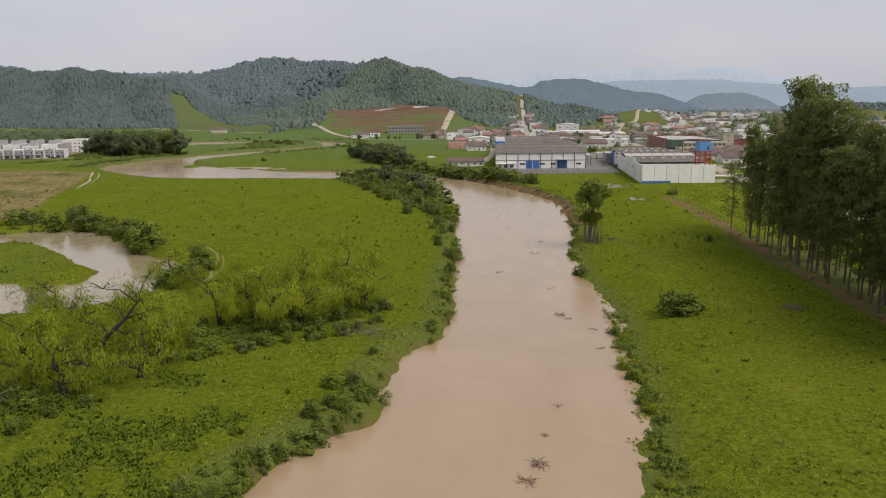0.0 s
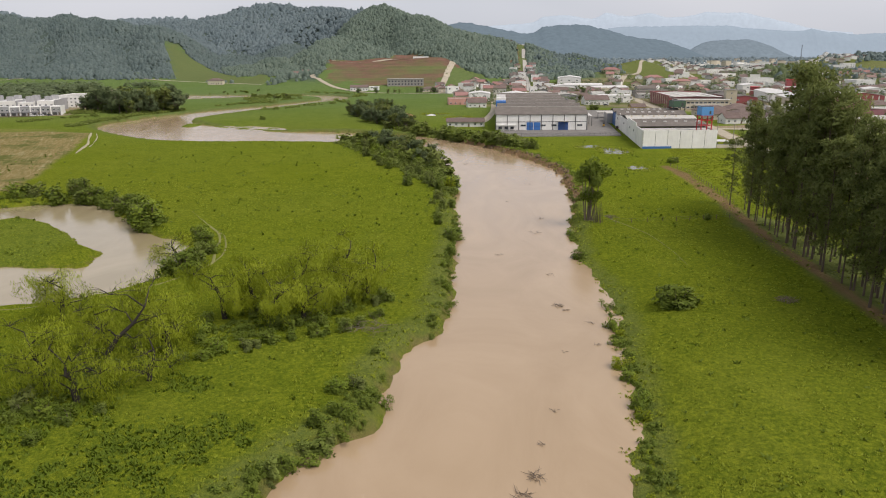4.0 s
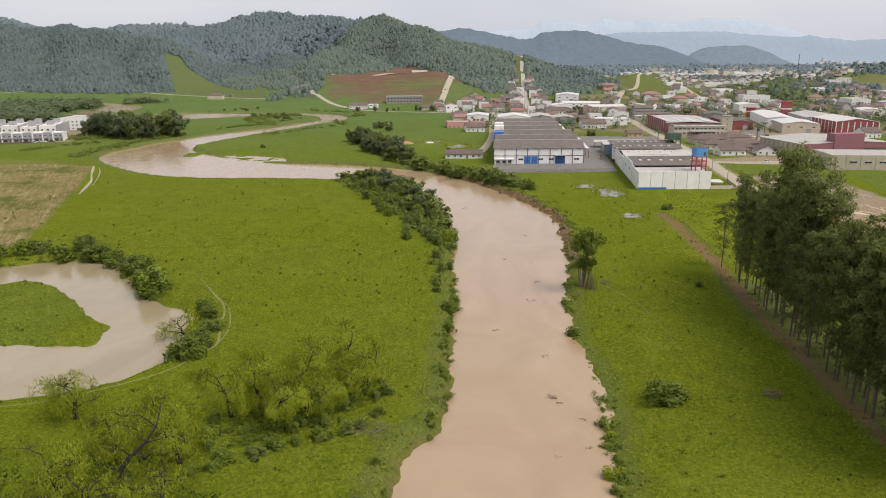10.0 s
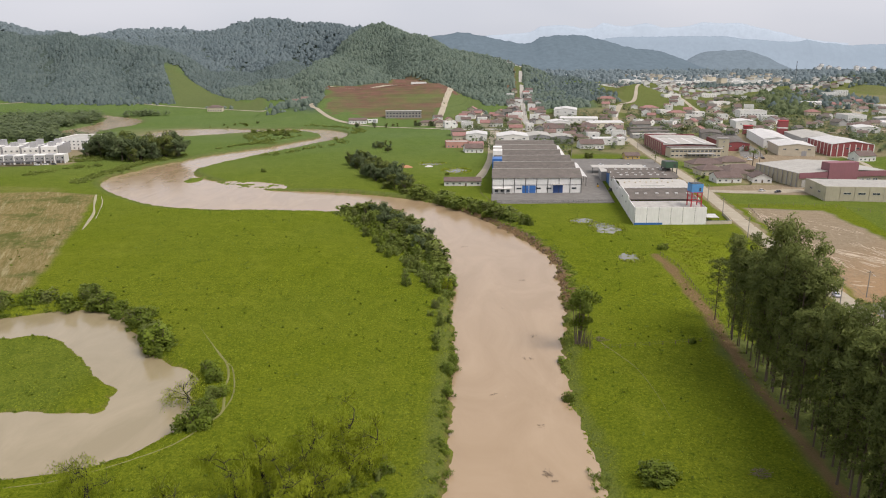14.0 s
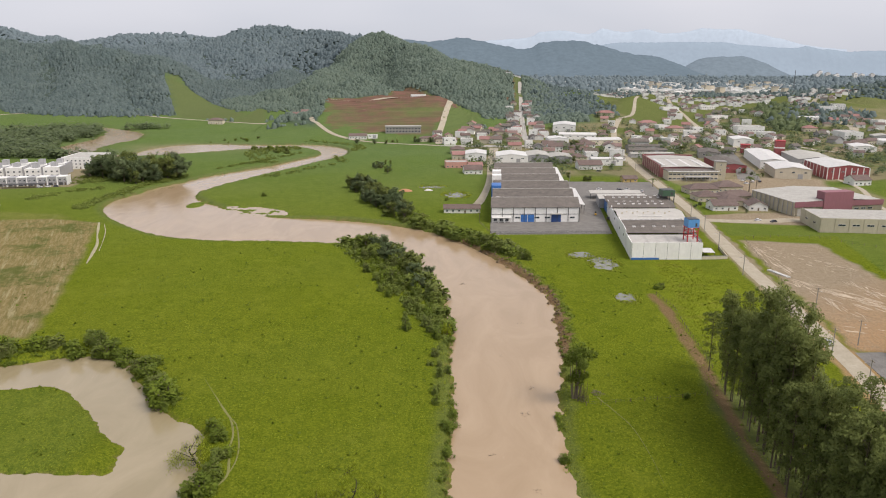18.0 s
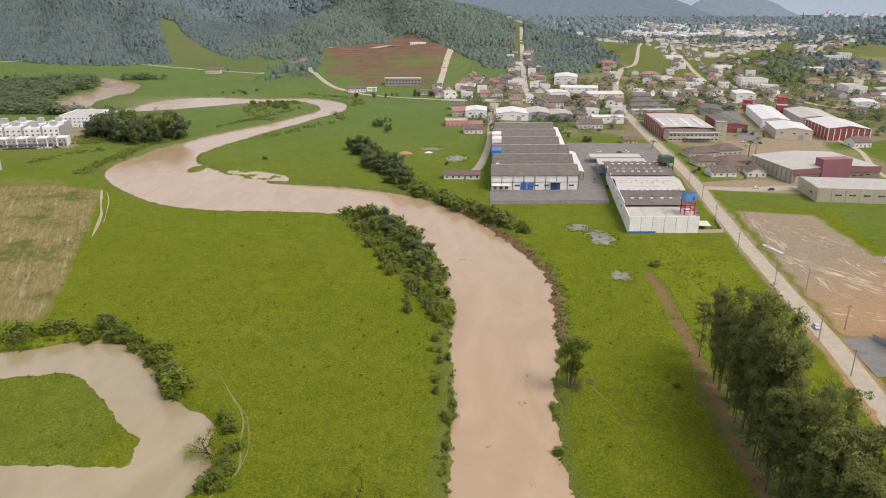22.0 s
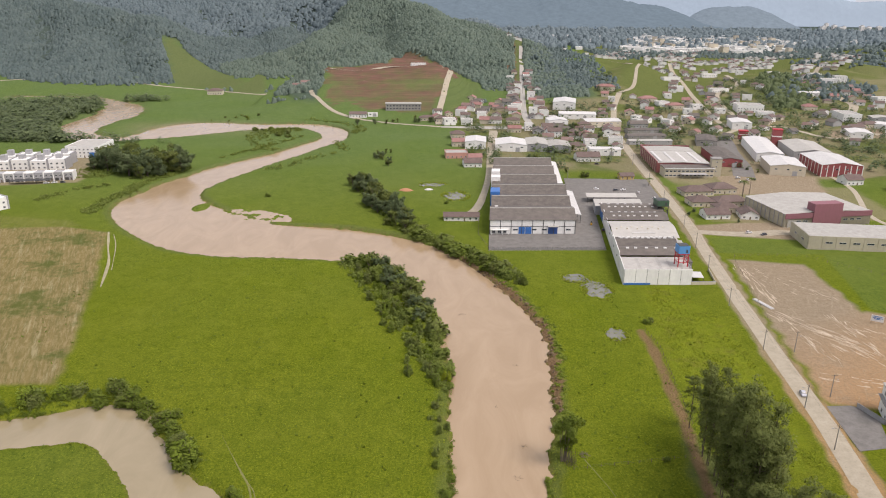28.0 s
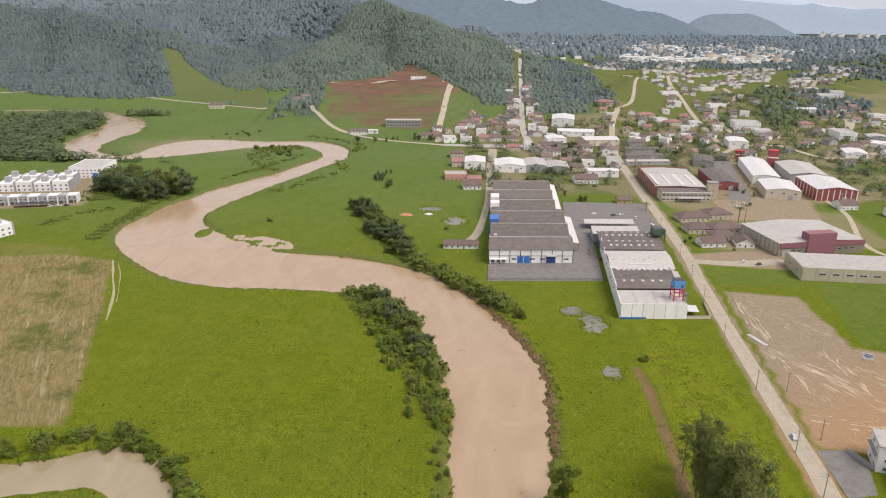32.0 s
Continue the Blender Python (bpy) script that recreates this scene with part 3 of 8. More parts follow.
def height(x, y):
    x, y = np.asarray(x, float), np.asarray(y, float)
    h = np.zeros(x.shape)
    for line, reach in RIDGES:
        best = np.zeros(x.shape)
        for (ax, ay, az), (bx, by, bz) in zip(line[:-1], line[1:]):
            dx, dy = bx - ax, by - ay
            t = np.clip(((x - ax) * dx + (y - ay) * dy) / (dx * dx + dy * dy), 0, 1)
            d = np.hypot(x - ax - t * dx, y - ay - t * dy) / reach
            prof = np.clip(1 - d, 0, None)
            prof = prof * (0.55 + 0.45 * smooth(prof))
            best = np.maximum(best, (az + t * (bz - az)) * prof / 1.0)
        h = np.maximum(h, best)
    # ravine between the front hill and the next spur, and a dell at its far side
    for line, deep, wide in (([(-395, 1240), (-432, 1450), (-400, 1640), (-330, 1830), (-380, 2050)], 0.62, 85), ([(-640, 1330), (-700, 1500)], 0.35, 60), ([(-860, 1380), (-900, 1600)], 0.35, 70), ([(-210, 1330), (-150, 1560), (-175, 1720)], 0.45, 70)):
        d = np.full(x.shape, 1e9)
        for (ax, ay), (bx, by) in zip(line[:-1], line[1:]):
            dx, dy = bx - ax, by - ay
            t = np.clip(((x - ax) * dx + (y - ay) * dy) / (dx * dx + dy * dy), 0, 1)
            d = np.minimum(d, np.hypot(x - ax - t * dx, y - ay - t * dy))
        h = h * (1 - deep * np.exp(-(d / wide) ** 2))
    # terraced cut below the hill house
    window = smooth((x + 300) / 130) * smooth((75 - x) / 90)
    ramp = 39 * np.clip((y - 885) / 330, 0, 1) * window
    step = 4.3
    terr = (np.floor(ramp / step) + smooth((ramp / step - np.floor(ramp / step) - 0.45) / 0.4)) * step
    blend = smooth((y - 960) / 60)
    h = np.maximum(h, ramp * (1 - blend) + terr * blend)
    # the road up the long slope behind the town
    h = np.maximum(h, np.clip((y - 950) / 1022, 0, 1.3) * 23 * smooth((130 - np.abs(x - 150)) / 90))
    hills = smooth((h - 6) / 25)
    # spurs and gullies, fading out at the crests and in the clearings
    open_slope = np.maximum(inside(x, y, CLEARING, 40), smooth((1320 - y) / 60) * smooth((x + 230) / 60))
    spur = hills * smooth((160 - h) / 110) * (1 - open_slope)
    h = h + hills * (wobble(x, y, 0.012, 4) * 4 + wobble(x, y, 0.03, 5) * 3)
    h = h + spur * (24 * np.abs(np.sin(x * 0.017 + y * 0.007 + 1.6 * wobble(x, y, 0.004, 31))) - 14 + 6 * wobble(x, y, 0.022, 32))
    # pasture: slow swells, low island and low inner bend
    flat = 1 - smooth(h / 5)
    h = h + flat * (wobble(x, y, 0.03, 6) * 0.28 + wobble(x, y, 0.11, 7) * 0.13 + wobble(x, y, 0.6, 8) * 0.05)
    built = inside(x, y, [(22, 396), (132, 335), (176, 420), (200, 660), (30, 660)], 12)
    h = h * (1 - built) - 0.05 * built
    near, ox = shore(x, y)
    island = smooth((-88 - x) / 12) * smooth((205 - y) / 6) * smooth((y - 150) / 6)
    h = h - island * 0.9
    # the right-hand pasture falls gently to the river
    east = smooth((x - 18) / 8) * smooth((200 - y) / 40) * smooth((y - 20) / 30)
    run = 2.4 + 16.0 * east
    run = np.where((y > 225) & (y < 420) & (x > 0), 3.6, run)
    bank = np.clip(near / run, -1, 1)
    lift = np.where(bank > 0, smooth(bank) ** np.where(run > 5, 0.8, 0.6), 0)
    h = np.where(near < run, WATER_Z - 0.15 + (h - WATER_Z + 0.15) * lift, h)
    h = np.where(near < 0, WATER_Z - 0.15 + np.maximum(near * 0.35, -3), h)
    bo = np.clip(ox / 4.5, -1, 1)
    h = np.where(ox < 4.5, np.minimum(h, WATER_Z - 0.15 + (np.maximum(h, WATER_Z + .3) - WATER_Z + 0.15) * smooth(np.maximum(bo, 0)) ** 0.7), h)
    h = np.where(ox < 0, WATER_Z - 0.15 + np.maximum(ox * 0.35, -2), h)
    # shallow hollows that hold rain
    for px, py, rx, ry in HOLLOWS:
        w = np.exp(-(((x - px) / rx) ** 2 + ((y - py) / ry) ** 2) * 0.8)
        h = h * (1 - w) + w * (-0.72 + 0.12 * wobble(x, y, 0.55, 10) + 0.15 * wobble(x, y, 1.9, 13))
    # half-drowned tip of the inner bend
    tip = np.clip(1.9 * np.exp(-(((x + 130) / 30) ** 2 + ((y - 474 + 0.35 * (x + 130)) / 15) ** 2)), 0, 1)
    h = np.where(near > -14, h * (1 - tip) + tip * (WATER_Z - 0.10 + 0.36 * wobble(x, y, 0.25, 9) + 0.28 * wobble(x, y, 0.8, 19)), h)
    spill = np.exp(-(((x + 275) / 55) ** 2 + ((y - 846) / 26) ** 2))
    h = h * (1 - spill) + spill * np.minimum(h, WATER_Z + 0.12 + 0.35 * wobble(x, y, 0.10, 44) + 0.25 * wobble(x, y, 0.4, 45))
    isle = np.exp(-(((x + 176) / 7) ** 2 + ((y - 494) / 13) ** 2))
    h = np.maximum(h, WATER_Z - 1.5 + 2.9 * isle + 0.2 * wobble(x, y, 0.5, 46) * isle)
    return h


def ground_z(x, y):
    """The ground's height at one place."""
    return float(height(np.array([x]), np.array([y]))[0])


def stretch(lo, hi, fine, start, end, grow=1.09):
    """Even steps between start and end, growing steps out to lo and hi."""
    mid = list(np.arange(start, end + fine, fine))
    s, a = fine, start
    left = []
    while a > lo:
        s = min(s * grow, 120)
        a -= s
        left.append(a)
    s, b = fine, mid[-1]
    right = []
    while b < hi:
        s = min(s * grow, 120)
        b += s
        right.append(b)
    return np.array(left[::-1] + mid + right)


gx = stretch(-4900, 4900, 1.3, -225, 250, 1.045)
gy = np.concatenate([stretch(-900, 460, 1.3, 50, 460, 1.12)[:-1], stretch(459, 4950, 2.6, 460, 900, 1.035)[1:]])
gy = np.unique(gy[(gy >= -900)])
GX, GY = np.meshgrid(gx, gy)
GZ = height(GX, GY)
near_d, ox_d = shore(GX, GY)

hill_part = smooth((GZ - 7) / 8) * np.maximum(smooth((240 - GX) / 40), smooth((GY - 2500) / 300))
w1, w2 = wobble(GX, GY, 0.05, 11), wobble(GX, GY, 0.2, 12)
cut = inside(GX + w1 * 16, GY + w2 * 10 + w1 * 14, [(-172, 985), (-20, 905), (25, 1235), (-40, 1300), (-190, 1195)], 10)
scar = np.maximum(inside(GX + w2 * 6, GY + w1 * 12, SCAR, 14), inside(GX + w2 * 2, GY, [(102, 1190), (117, 1190), (146, 1530), (118, 1530)], 6) * 0.9)
clearing = np.maximum(inside(GX + w1 * 8, GY, CLEARING, 10), inside(GX + w1 * 4, GY, NOSE, 8))
strip = inside(GX + w1 * 6, GY, [(-25, 900), (45, 900), (60, 1180), (30, 1240), (5, 1240)], 14)
meadow = inside(GX + w1 * 8, GY + w2 * 5, [(235, 1090), (380, 1010), (500, 1350), (430, 1660), (330, 1680), (290, 1250)], 20)
plough = inside(GX + w2 * 1.0, GY, [(-320, 232), (-149, 240), (-185, 350), (-214, 428), (-250, 440), (-350, 435)], 4)
plough_top = inside(GX, GY, [(-345, 428), (-236, 440), (-250, 452), (-330, 470)], 6)
lot = np.maximum(inside(GX + w2 * 1.5, GY + w1 * 1.5, [(152, 294), (203, 298), (206, 382), (166, 386)], 4), inside(GX + w2 * 1.5, GY + w1 * 1.5, [(145, 231), (235, 215), (240, 300), (207, 316), (154, 304)], 4))
lawn = np.maximum(inside(GX, GY, [(164, 399), (224, 398), (300, 398), (250, 436), (168, 430)], 3), inside(GX, GY, [(210, 319), (240, 303), (330, 300), (330, 400), (226, 399)], 3))
yellow = inside(GX + w2 * 1.5, GY, [(96, 296), (88, 255), (90, 190), (124, 190), (132, 300), (120, 344), (98, 345)], 6)
fence_line = np.array([(90, 292, 1.5), (90.5, 273, 1.8), (86, 217, 1.8), (80.5, 170, 1.3), (77.5, 130, 1.3), (75, 90, 1.3)])
fence_row = smooth(0.6 - (along(GX, GY, fence_line) + w2 * 0.5) / 1.4)
litter = inside(GX + w2 * 1.5, GY, [(74, 60), (96, 60), (93, 190), (84, 215), (79, 190)], 5)
wet = np.clip((1.5 + 0.8 * w1) * np.exp(-(((GX + 280) / 62) ** 2 + ((GY - 818) / 34) ** 2)), 0, 1)
junction = inside(GX + w2, GY, [(163, 436), (225, 424), (236, 440), (222, 464), (166, 454)], 4)
yard = inside(GX, GY, [(270, 470), (320, 470), (330, 560), (240, 575)], 6)
mud_band = np.maximum(smooth((0.8 - np.abs(near_d - 0.1)) / 0.6) * 0.45, smooth((0.7 - np.abs(ox_d - 0.1)) / 0.6) * 0.4)
eroded = smooth((2.4 + 1.3 * w2 - np.abs(near_d - 1.6)) / 0.9) * inside(GX, GY, [(5, 230), (70, 225), (70, 350), (10, 395), (-5, 380)], 8)
banks = smooth((7 - near_d) / 4) * (near_d > 0)
QUARTERS = ([(20, 640), (230, 590), (260, 1050), (20, 960)], [(190, 600), (400, 590), (560, 860), (700, 1300), (250, 1300)], [(250, 1000), (620, 900), (1300, 1600), (1300, 2900), (500, 2900)])
town = np.maximum.reduce([inside(GX, GY, q, 30) for q in QUARTERS])

verge_line = np.array([(120, 120, 5.8), (135, 208, 5.8), (147.5, 320, 5.5), (157.5, 402, 5.5), (168, 490, 6), (173, 551, 6), (178, 621, 6), (186, 715, 5.5)])
verge = smooth(0.5 - (along(GX, GY, verge_line) + w2 * 1.2) / 2.0) * 0.85
town_dirt = town * smooth(wobble(GX, GY, 0.045, 14) * 0.9 + wobble(GX, GY, 0.13, 15) * 0.4 + 0.5) * smooth((1500 - GY) / 300) * (1 - meadow)
yards = np.maximum.reduce([inside(GX + w2, GY, [(222, 534), (302, 538), (320, 600), (277, 608), (233, 598)], 4), inside(GX + w2 * 2, GY, [(436, 780), (497, 786), (530, 842), (478, 852), (433, 815)], 6), inside(GX + w2, GY, [(354, 590), (382, 605), (394, 648), (376, 646)], 3) * 0.6])
lawn = np.maximum(lawn, inside(GX, GY, [(102, 588), (164, 590), (175, 645), (110, 643)], 3) * 0.6)
blocks = np.maximum.reduce([inside(GX + w2 * 2, GY, [(-380, 540), (-296, 556), (-312, 652), (-400, 650)], 5) * 0.8, inside(GX + w1 * 3, GY, [(182, 462), (262, 462), (300, 600), (192, 606)], 6) * np.clip(0.5 + 0.5 * w1, 0, 0.75), inside(GX, GY, [(236, 602), (330, 590), (392, 690), (385, 790), (300, 800)], 8) * 0.75])
# grows with distance: haze tinted into the grass of the far pasture
pasture_haze = smooth((GY - 260) / 560) * 0.85 * (1 - town)
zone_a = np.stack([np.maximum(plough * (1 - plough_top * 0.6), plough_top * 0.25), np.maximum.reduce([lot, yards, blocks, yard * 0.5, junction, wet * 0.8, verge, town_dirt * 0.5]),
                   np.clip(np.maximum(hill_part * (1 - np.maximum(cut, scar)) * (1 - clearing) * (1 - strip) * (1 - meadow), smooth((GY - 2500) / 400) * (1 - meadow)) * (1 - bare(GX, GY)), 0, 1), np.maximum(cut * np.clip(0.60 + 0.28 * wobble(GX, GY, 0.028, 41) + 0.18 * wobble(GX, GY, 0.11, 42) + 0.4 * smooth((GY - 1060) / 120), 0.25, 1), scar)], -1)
zone_b = np.stack([yellow * (1 - fence_row), np.clip(np.maximum(np.maximum(mud_band, eroded), fence_row * 0.9), 0, 1),
                   np.clip(np.maximum(np.maximum(banks * 0.5, litter * 0.85), np.maximum.reduce([strip * 0.5, town * 0.95 + clearing * 0.95, smooth((16 - np.abs(GX - 100 - (GY - 950) * 0.092)) / 6) * (GY > 950) * (GY < 2000)])), 0, 1),
                   np.clip(np.maximum(np.maximum(lawn * 0.35, pasture_haze * (1 - lawn * 0.6)), 0.15 * smooth((-88 - GX) / 12) * smooth((205 - GY) / 6) * smooth((GY - 150) / 6)), 0, 1)], -1)


def sheet(name, X, Y, Z, material):
    ny, nx = X.shape
    me = bpy.data.meshes.new(name)
    idx = np.arange(nx * ny).reshape(ny, nx)
    quads = np.stack([idx[:-1, :-1], idx[:-1, 1:], idx[1:, 1:], idx[1:, :-1]], -1).reshape(-1, 4)
    me.vertices.add(nx * ny)
    me.vertices.foreach_set("co", np.stack([X, Y, Z], -1).ravel())
    me.loops.add(quads.size)
    me.loops.foreach_set("vertex_index", quads.ravel())
    me.polygons.add(len(quads))
    me.polygons.foreach_set("loop_start", np.arange(0, quads.size, 4))
    me.polygons.foreach_set("use_smooth", np.ones(len(quads), bool))
    me.update(calc_edges=True)
    me.materials.append(material)
    return new(name, me)


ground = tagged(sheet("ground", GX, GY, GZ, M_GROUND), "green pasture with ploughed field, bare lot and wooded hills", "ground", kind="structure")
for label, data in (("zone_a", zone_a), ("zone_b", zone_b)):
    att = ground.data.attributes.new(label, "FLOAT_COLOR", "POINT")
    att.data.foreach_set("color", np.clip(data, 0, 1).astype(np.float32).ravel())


river_plane = Shape()
for x0, x1, y0, y1 in ((-760, 330, -300, 118), (-56, 330, 118, 245), (-760, -300, 118, 245), (-760, 330, 245, 1150)):
    n = len(river_plane.v)
    river_plane.v += [(x0, y0, WATER_Z), (x1, y0, WATER_Z), (x1, y1, WATER_Z), (x0, y1, WATER_Z)]
    river_plane.f.append((n, n + 1, n + 2, n + 3))
single("river_water", river_plane, M_WATER, "swollen muddy brown river in flood", "river", kind="structure")
oxbow_plane = Shape()
oxbow_plane.v = [(-300, 118, WATER_Z), (-56, 118, WATER_Z), (-56, 245, WATER_Z), (-300, 245, WATER_Z)]
oxbow_plane.f = [(0, 1, 2, 3)]
single("oxbow_water", oxbow_plane, M_OXBOW, "still brown water standing in the oxbow", "water", kind="structure")
for k, (px, py, rx, ry) in enumerate(HOLLOWS):
    puddle = Shape()
    n = 40
    puddle.v = [(px + rx * 1.25 * math.cos(6.2832 * i / n), py + ry * 1.25 * math.sin(6.2832 * i / n), -0.40 - 0.006 * k) for i in range(n)]
    puddle.f = [tuple(range(n))]
    single("rain_puddle", puddle, M_POOL, "shallow grey rain puddle in the grass", "puddle", kind="structure")


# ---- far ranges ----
# haze put into colour and emission: each farther range paler, bluer and flatter
def hazy(name, colour, haze_glow):
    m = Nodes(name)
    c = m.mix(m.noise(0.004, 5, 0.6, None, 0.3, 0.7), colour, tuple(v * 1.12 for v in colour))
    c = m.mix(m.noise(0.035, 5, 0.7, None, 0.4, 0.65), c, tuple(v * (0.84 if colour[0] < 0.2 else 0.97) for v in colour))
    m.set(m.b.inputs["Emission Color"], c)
    m.b.inputs["Emission Strength"].default_value = haze_glow
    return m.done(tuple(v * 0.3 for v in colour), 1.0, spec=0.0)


def far_range(name, crest, foot, material, rough, seed, label):
    """A range of mountains at the horizon: a crest line with a slope to the plain on both sides."""
    c = spline(crest, 14)
    x, y = c[:, 0], c[:, 1]
    z = c[:, 2] + rough * (wobble(x, x * 0.3, 0.02, seed) + 0.6 * wobble(x, x * 0.2, 0.07, seed + 1) + 0.4 * wobble(x, x * 0, 0.2, seed + 2))
    rows = []
    for k in np.linspace(0, 1, 7):
        rows.append((x + rough * 2 * k * wobble(x, x, 0.02, seed + 5 + k), y - foot * (1 - k), np.maximum(z * smooth(k * 0.9 + 0.1) - 2, -2)))
    rows.append((x, y + 60, z * 0 - 2))
    X, Y, Z = (np.array([r[i] for r in rows]) for i in range(3))
    return tagged(sheet(name, X, Y, Z, material), label, "mountain range", kind="structure")


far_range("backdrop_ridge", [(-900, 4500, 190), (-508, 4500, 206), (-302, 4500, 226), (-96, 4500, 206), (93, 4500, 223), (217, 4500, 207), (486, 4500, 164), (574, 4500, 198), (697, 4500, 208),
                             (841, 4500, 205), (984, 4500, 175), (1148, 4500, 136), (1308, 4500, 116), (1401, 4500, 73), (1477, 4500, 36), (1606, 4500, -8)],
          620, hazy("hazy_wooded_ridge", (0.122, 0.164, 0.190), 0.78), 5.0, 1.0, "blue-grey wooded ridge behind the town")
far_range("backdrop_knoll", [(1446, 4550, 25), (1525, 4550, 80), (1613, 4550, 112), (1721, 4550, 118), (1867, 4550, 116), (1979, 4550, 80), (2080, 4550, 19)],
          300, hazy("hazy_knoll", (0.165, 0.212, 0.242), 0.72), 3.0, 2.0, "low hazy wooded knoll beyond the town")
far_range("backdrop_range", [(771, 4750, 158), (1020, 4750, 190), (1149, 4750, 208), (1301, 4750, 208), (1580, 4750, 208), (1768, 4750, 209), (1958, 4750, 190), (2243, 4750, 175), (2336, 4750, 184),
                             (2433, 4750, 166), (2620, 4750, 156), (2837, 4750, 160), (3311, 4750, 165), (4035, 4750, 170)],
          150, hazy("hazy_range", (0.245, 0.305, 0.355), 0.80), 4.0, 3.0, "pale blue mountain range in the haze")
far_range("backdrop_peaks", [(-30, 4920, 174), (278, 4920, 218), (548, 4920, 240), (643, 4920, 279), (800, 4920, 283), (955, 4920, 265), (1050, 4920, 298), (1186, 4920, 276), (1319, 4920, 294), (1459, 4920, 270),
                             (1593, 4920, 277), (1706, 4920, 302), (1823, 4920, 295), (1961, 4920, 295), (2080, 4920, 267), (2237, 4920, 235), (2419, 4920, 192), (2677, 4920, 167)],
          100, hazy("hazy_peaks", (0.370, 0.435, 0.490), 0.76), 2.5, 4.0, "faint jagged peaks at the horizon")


# ---- roads ----
M_CREAMPATH = roofing("pale_husk", (0.26, 0.23, 0.125), (0.36, 0.325, 0.20))
def ribbon(name, points, material, label, lift=0.07, category="road", steps=8):
    line = spline(points, steps)
    s = Shape()
    for i, (x, y, w) in enumerate(line):
        a, b = line[max(i - 1, 0)], line[min(i + 1, len(line) - 1)]
        d = np.array([b[0] - a[0], b[1] - a[1]])
        d = d / (np.hypot(*d) + 1e-9)
        for k in (-1, -0.5, 0, 0.5, 1):
            px, py = x - d[1] * w * k, y + d[0] * w * k
            s.v.append((px, py, ground_z(px, py) + lift - (0.06 if abs(k) == 1 else 0)))
    s.f = [(5 * i + k + 1, 5 * i + k, 5 * i + k + 5, 5 * i + k + 6) for i in range(len(line) - 1) for k in range(4)]
    return single(name, s, material, label, category, kind="structure")


ribbon("road_main", [(120, 120, 3.7), (135, 208, 3.7), (141, 262, 3.7), (147.5, 320, 3.7), (157.5, 402, 3.7), (163.5, 442, 3.7), (168, 490, 3.7), (173, 551, 3.7), (178, 621, 3.9), (186, 715, 4.0), (197, 816, 4.0), (217, 914, 3.7), (235, 990, 3.7), (262, 1080, 4)], M_ROAD, "pale unpaved street past the factory", 0.12)
ribbon("road_lane", [(18, 478, 3.6), (25, 497, 3.2), (32, 540, 2.6), (39, 600, 2.8), (47, 700, 4.2), (57, 815, 5)], M_ROAD, "narrow gravel lane beside the warehouse", 0.12)
ribbon("road_cross", [(-4, 835, 5), (60, 835, 9), (110, 838, 6), (205, 850, 5)], M_COBBLE, "paved cross street with a wide corner", 0.12)
ribbon("road_hill_street", [(104, 850, 4.5), (106, 950, 4), (124, 1150, 3.6), (146, 1400, 3.6), (176, 1720, 3.6), (200, 1990, 3.6)], M_COBBLE, "straight street climbing out of town", 0.35)
ribbon("road_valley", [(-4, 835, 4), (-60, 858, 3.2), (-135, 913, 3.2), (-180, 1002, 3), (-216, 1080, 3), (-330, 1130, 3), (-560, 1200, 3), (-900, 1260, 3)], M_ROAD, "winding dirt road along the foot of the hill", 0.35)
ribbon("path_cattle", [(-75.6, 207, 0.05), (-69, 196, 0.14), (-63.7, 187, 0.26), (-59.4, 180, 0.32), (-56.6, 172, 0.3), (-55.6, 165, 0.28), (-53.6, 158, 0.36), (-52.8, 153, 0.36), (-54.2, 148.5, 0.28), (-59, 138.5, 0.24), (-67.7, 130.5, 0.2), (-76.5, 125, 0.16), (-86, 122, 0.1)], M_PATH, "pale trodden cattle path round the oxbow", 0.05, "path")
ribbon("path_cattle_loop", [(-65.3, 190, 0.10), (-60.2, 182, 0.18), (-57, 177, 0.2), (-53.6, 167, 0.2), (-52.4, 160, 0.2), (-52.6, 154, 0.14)], M_PATH, "second strand of the trodden cattle path", 0.06, "path")
ribbon("path_bank", [(46.3, 195.6, 0.22), (49.6, 186.4, 0.16), (52.4, 177, 0.12), (53.2, 163.6, 0.08), (52.9, 150, 0.05)], M_PATH, "faint footpath through the pasture", 0.05, "path")
ribbon("road_terrace", [(-6, 850, 4), (-8, 900, 4), (-2, 1000, 4), (4, 1110, 4), (8, 1225, 4), (-40, 1222, 3), (-120, 1196, 2.5), (-185, 1178, 2)], M_ROAD, "pale dirt track up the red terraces", 0.6)


ribbon("road_meadow_drive", [(262, 1080, 3), (300, 1150, 3), (345, 1310, 2.6), (395, 1480, 2.6), (365, 1640, 2.4)], M_ROAD, "pale drive winding up the meadow", 0.5)
ribbon("road_suburb", [(338, 850, 3.5), (342, 884, 3.5), (356, 967, 3.5), (378, 1091, 3.5), (417, 1282, 3.5), (443, 1427, 4), (480, 1560, 4), (560, 1800, 4), (760, 2300, 5)], M_ROAD, "long street up to the far quarter", 0.5)
ribbon("road_factories", [(258, 596, 9), (272, 640, 9), (284, 700, 10), (298, 745, 9), (312, 790, 6)], M_ASPHALT, "paved grey yard between the factory halls", 0.12)
ribbon("trim_husks", [(-213, 428, 0.5), (-206, 412, 0.8), (-199, 396, 0.4), (-191, 379, 0.7), (-184, 360, 0.9), (-177, 338, 0.3)], M_CREAMPATH, "strip of pale husks along the ploughed field", 0.1, "husks")
